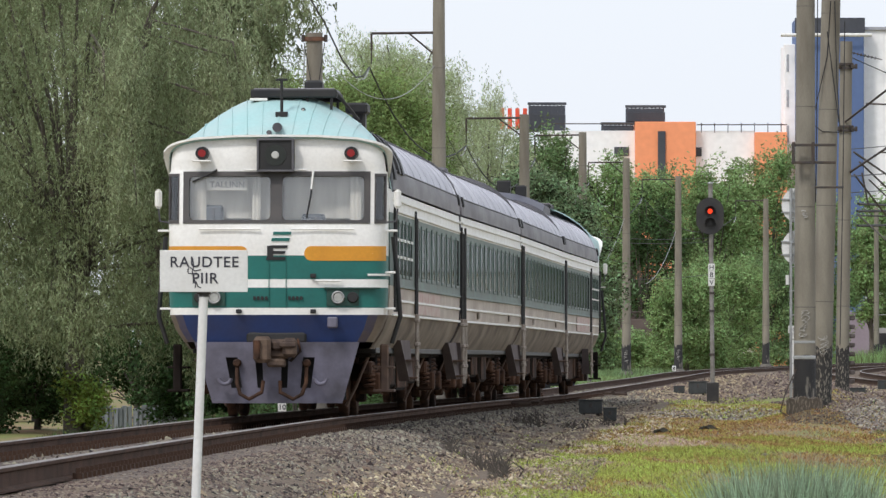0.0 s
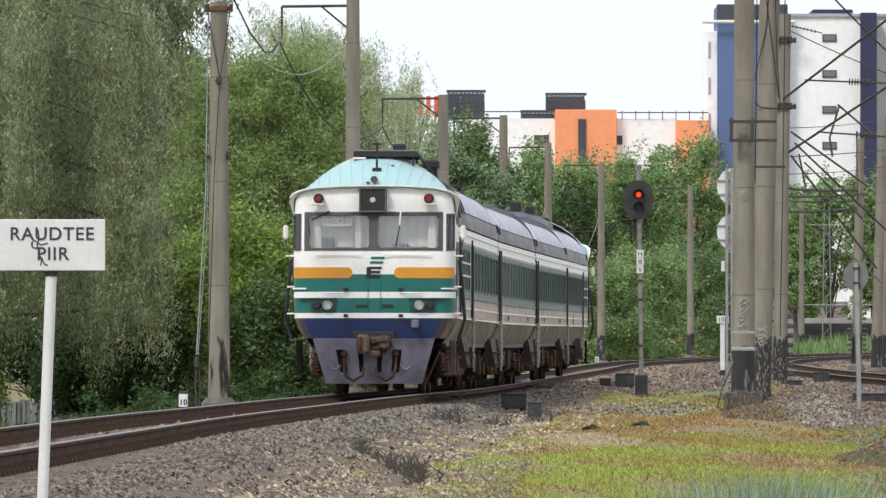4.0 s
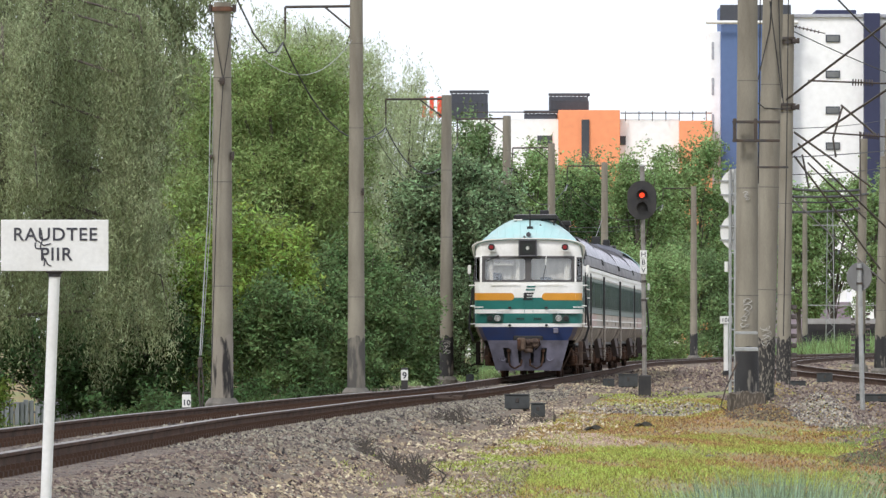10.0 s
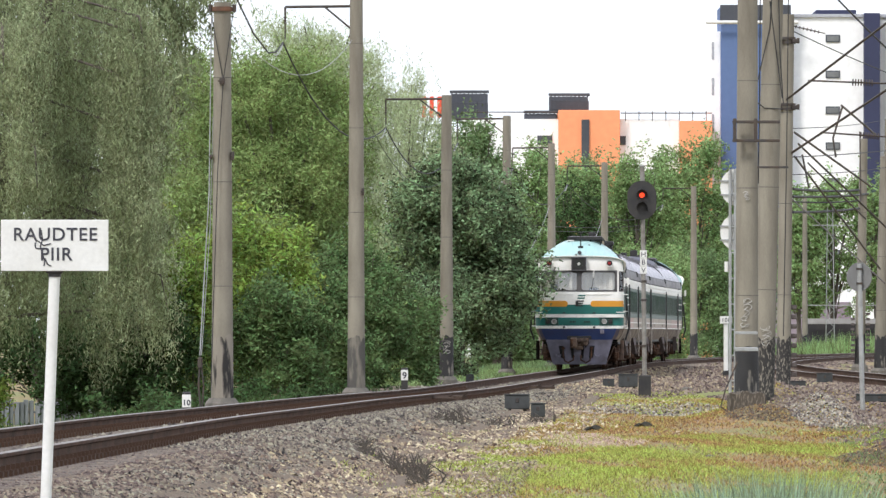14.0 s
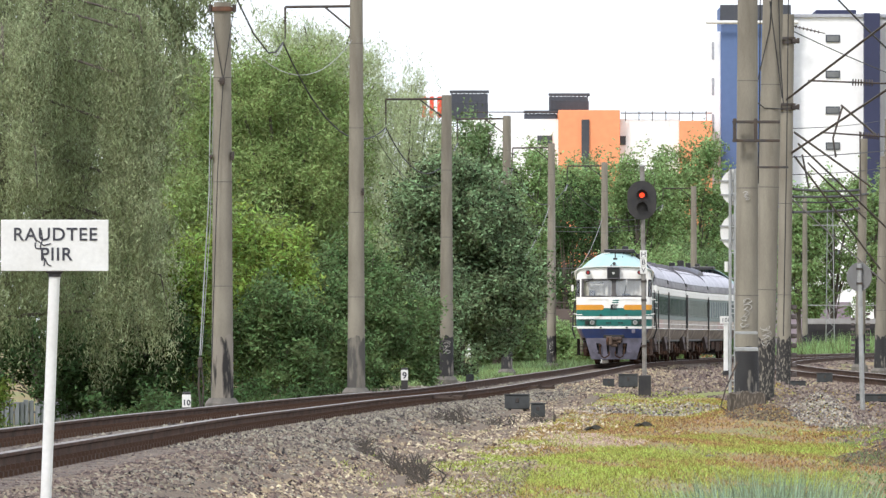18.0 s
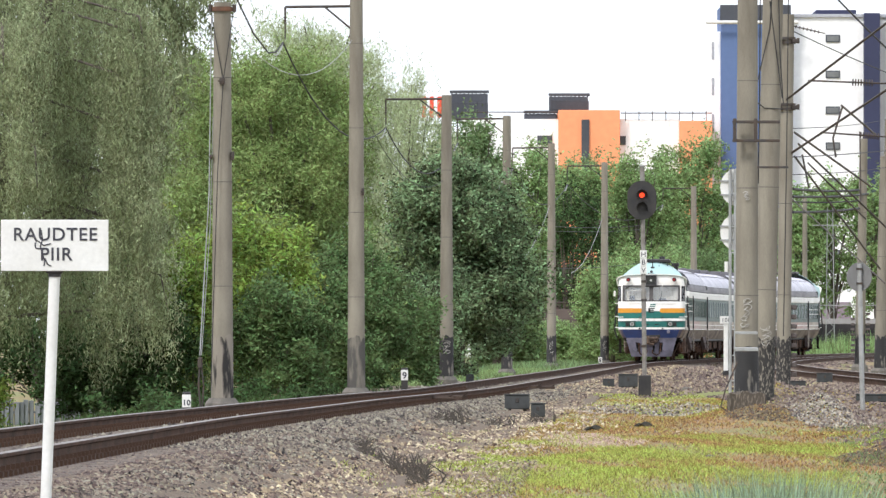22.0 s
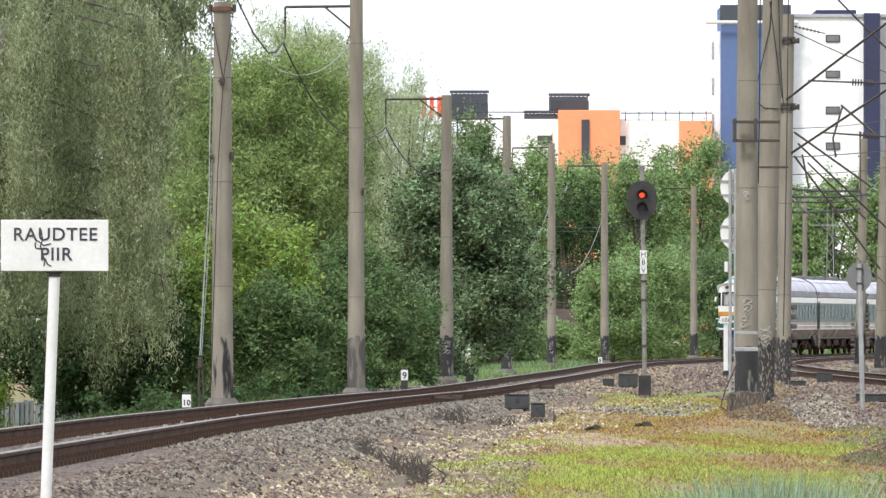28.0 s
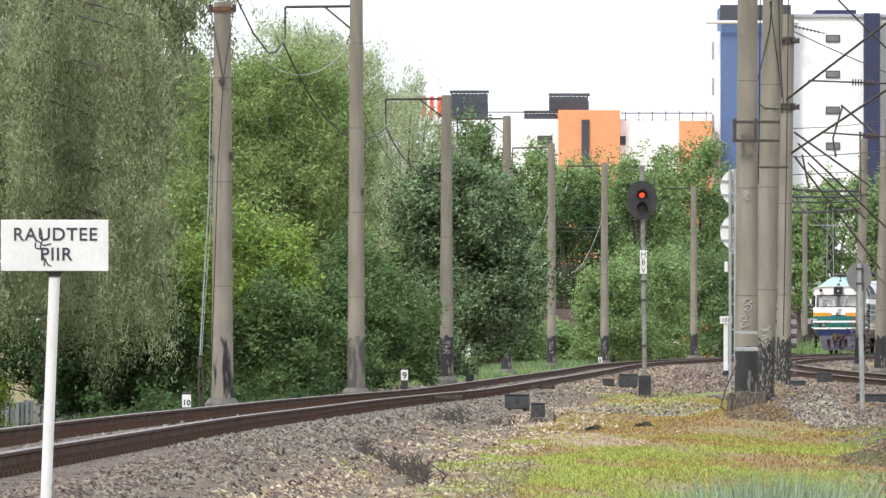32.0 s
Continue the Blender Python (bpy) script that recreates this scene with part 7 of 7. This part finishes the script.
def middle_car():
    t = thing("trailer_railcar", "cream and teal middle railcar with a silver roof", "train", group="train cars")
    car_sides(t, .12, 24.8, -.14)
    for s in (-1, 1):
        for k in range(13):
            side_window(t, 2.0 + k * 1.79, 1.0, s)
        for y, st in ((.4, 1), (24.5, -1)):
            rail_bar(t, y, s, st != 0, st or 1)
        for y in (6, 19):
            part("notice_plate", Build().box(min(s * 1.553, s * 1.56), max(s * 1.553, s * 1.56), y, y + .7, 1.55, 1.66), T_BELLY, t)
    end_wall(t, .1)
    end_wall(t, 24.75)
    for y in (4, 9, 15, 21):
        part("roof_vent", Build().box(-.3, .3, y, y + .6, 4.35, 4.55, .04), T_EAVE, t)
    part("gangway", Build().box(-.6, .6, -.35, .1, 1.2, 3.3, .03), T_BLACK, t)
    part("gangway", Build().box(-.6, .6, 24.8, 25.2, 1.2, 3.3, .03), T_BLACK, t)
    bogie(t, 3.9)
    bogie(t, 21.6)
    under_boxes(t, [(7.5, 2, .5), (11, 2.5, .45), (15, 2.2, .55)])
    return t


done = set()


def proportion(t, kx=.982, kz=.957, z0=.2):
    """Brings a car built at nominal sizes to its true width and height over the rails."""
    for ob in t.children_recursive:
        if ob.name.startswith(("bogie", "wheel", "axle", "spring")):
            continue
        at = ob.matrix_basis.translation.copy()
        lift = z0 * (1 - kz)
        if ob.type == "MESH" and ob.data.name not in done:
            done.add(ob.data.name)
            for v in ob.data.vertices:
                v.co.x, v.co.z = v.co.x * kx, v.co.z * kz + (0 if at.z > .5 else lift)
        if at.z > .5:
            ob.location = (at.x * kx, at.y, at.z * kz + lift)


first = motor_car(False, "white and teal diesel railcar with orange flashes and cyan cab roof")
last = motor_car(True, "cream and teal diesel railcar at the far end, cab facing away")
second = middle_car()
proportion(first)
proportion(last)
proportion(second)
cars = [first, second, copy_thing(second, pose(0, 0, 0)), last]


# ---- the train's run along the main track ----
CAR = 25.3
_y = np.arange(40, 780, .5)
_s = np.concatenate([[0], np.cumsum(np.hypot(np.diff(_y), np.diff(main_x(_y))))])
RUN = spline([(0, 119.8), (1, 133), (3, 162.5), (6, 209.6), (9, 252.6), (11, 282), (13, 311.3), (15, 340), (17, 367.3), (19, 392.5), (21, 417), (23, 441), (25.5, 470.6), (28, 502), (31, 538.8), (32, 551)], 1)


def place(s):
    y = float(np.interp(s, _s, _y))
    return Vector((float(main_x(y)), y, float(main_z(y))))


def motions():
    for k, car in enumerate(cars):
        rows = []
        for t in np.arange(0, 32.01, .5):
            s0 = float(np.interp(RUN(t), _y, _s)) + k * CAR - (.5 if k == 3 else 0)
            a, b = place(s0 + 3.5), place(s0 + 21.5)
            d = (b - a).normalized()
            o = a - d * 3.5
            m = pose(o.x, o.y, o.z, math.degrees(math.asin(d.z)), 0, -math.degrees(math.atan2(d.x, d.y)))
            if k == 3:  # the last car runs cab outward
                m = m @ pose(0, 24.8, 0, 0, 0, 180)
            rows.append((float(t), m))
        walk(car, rows)


motions()
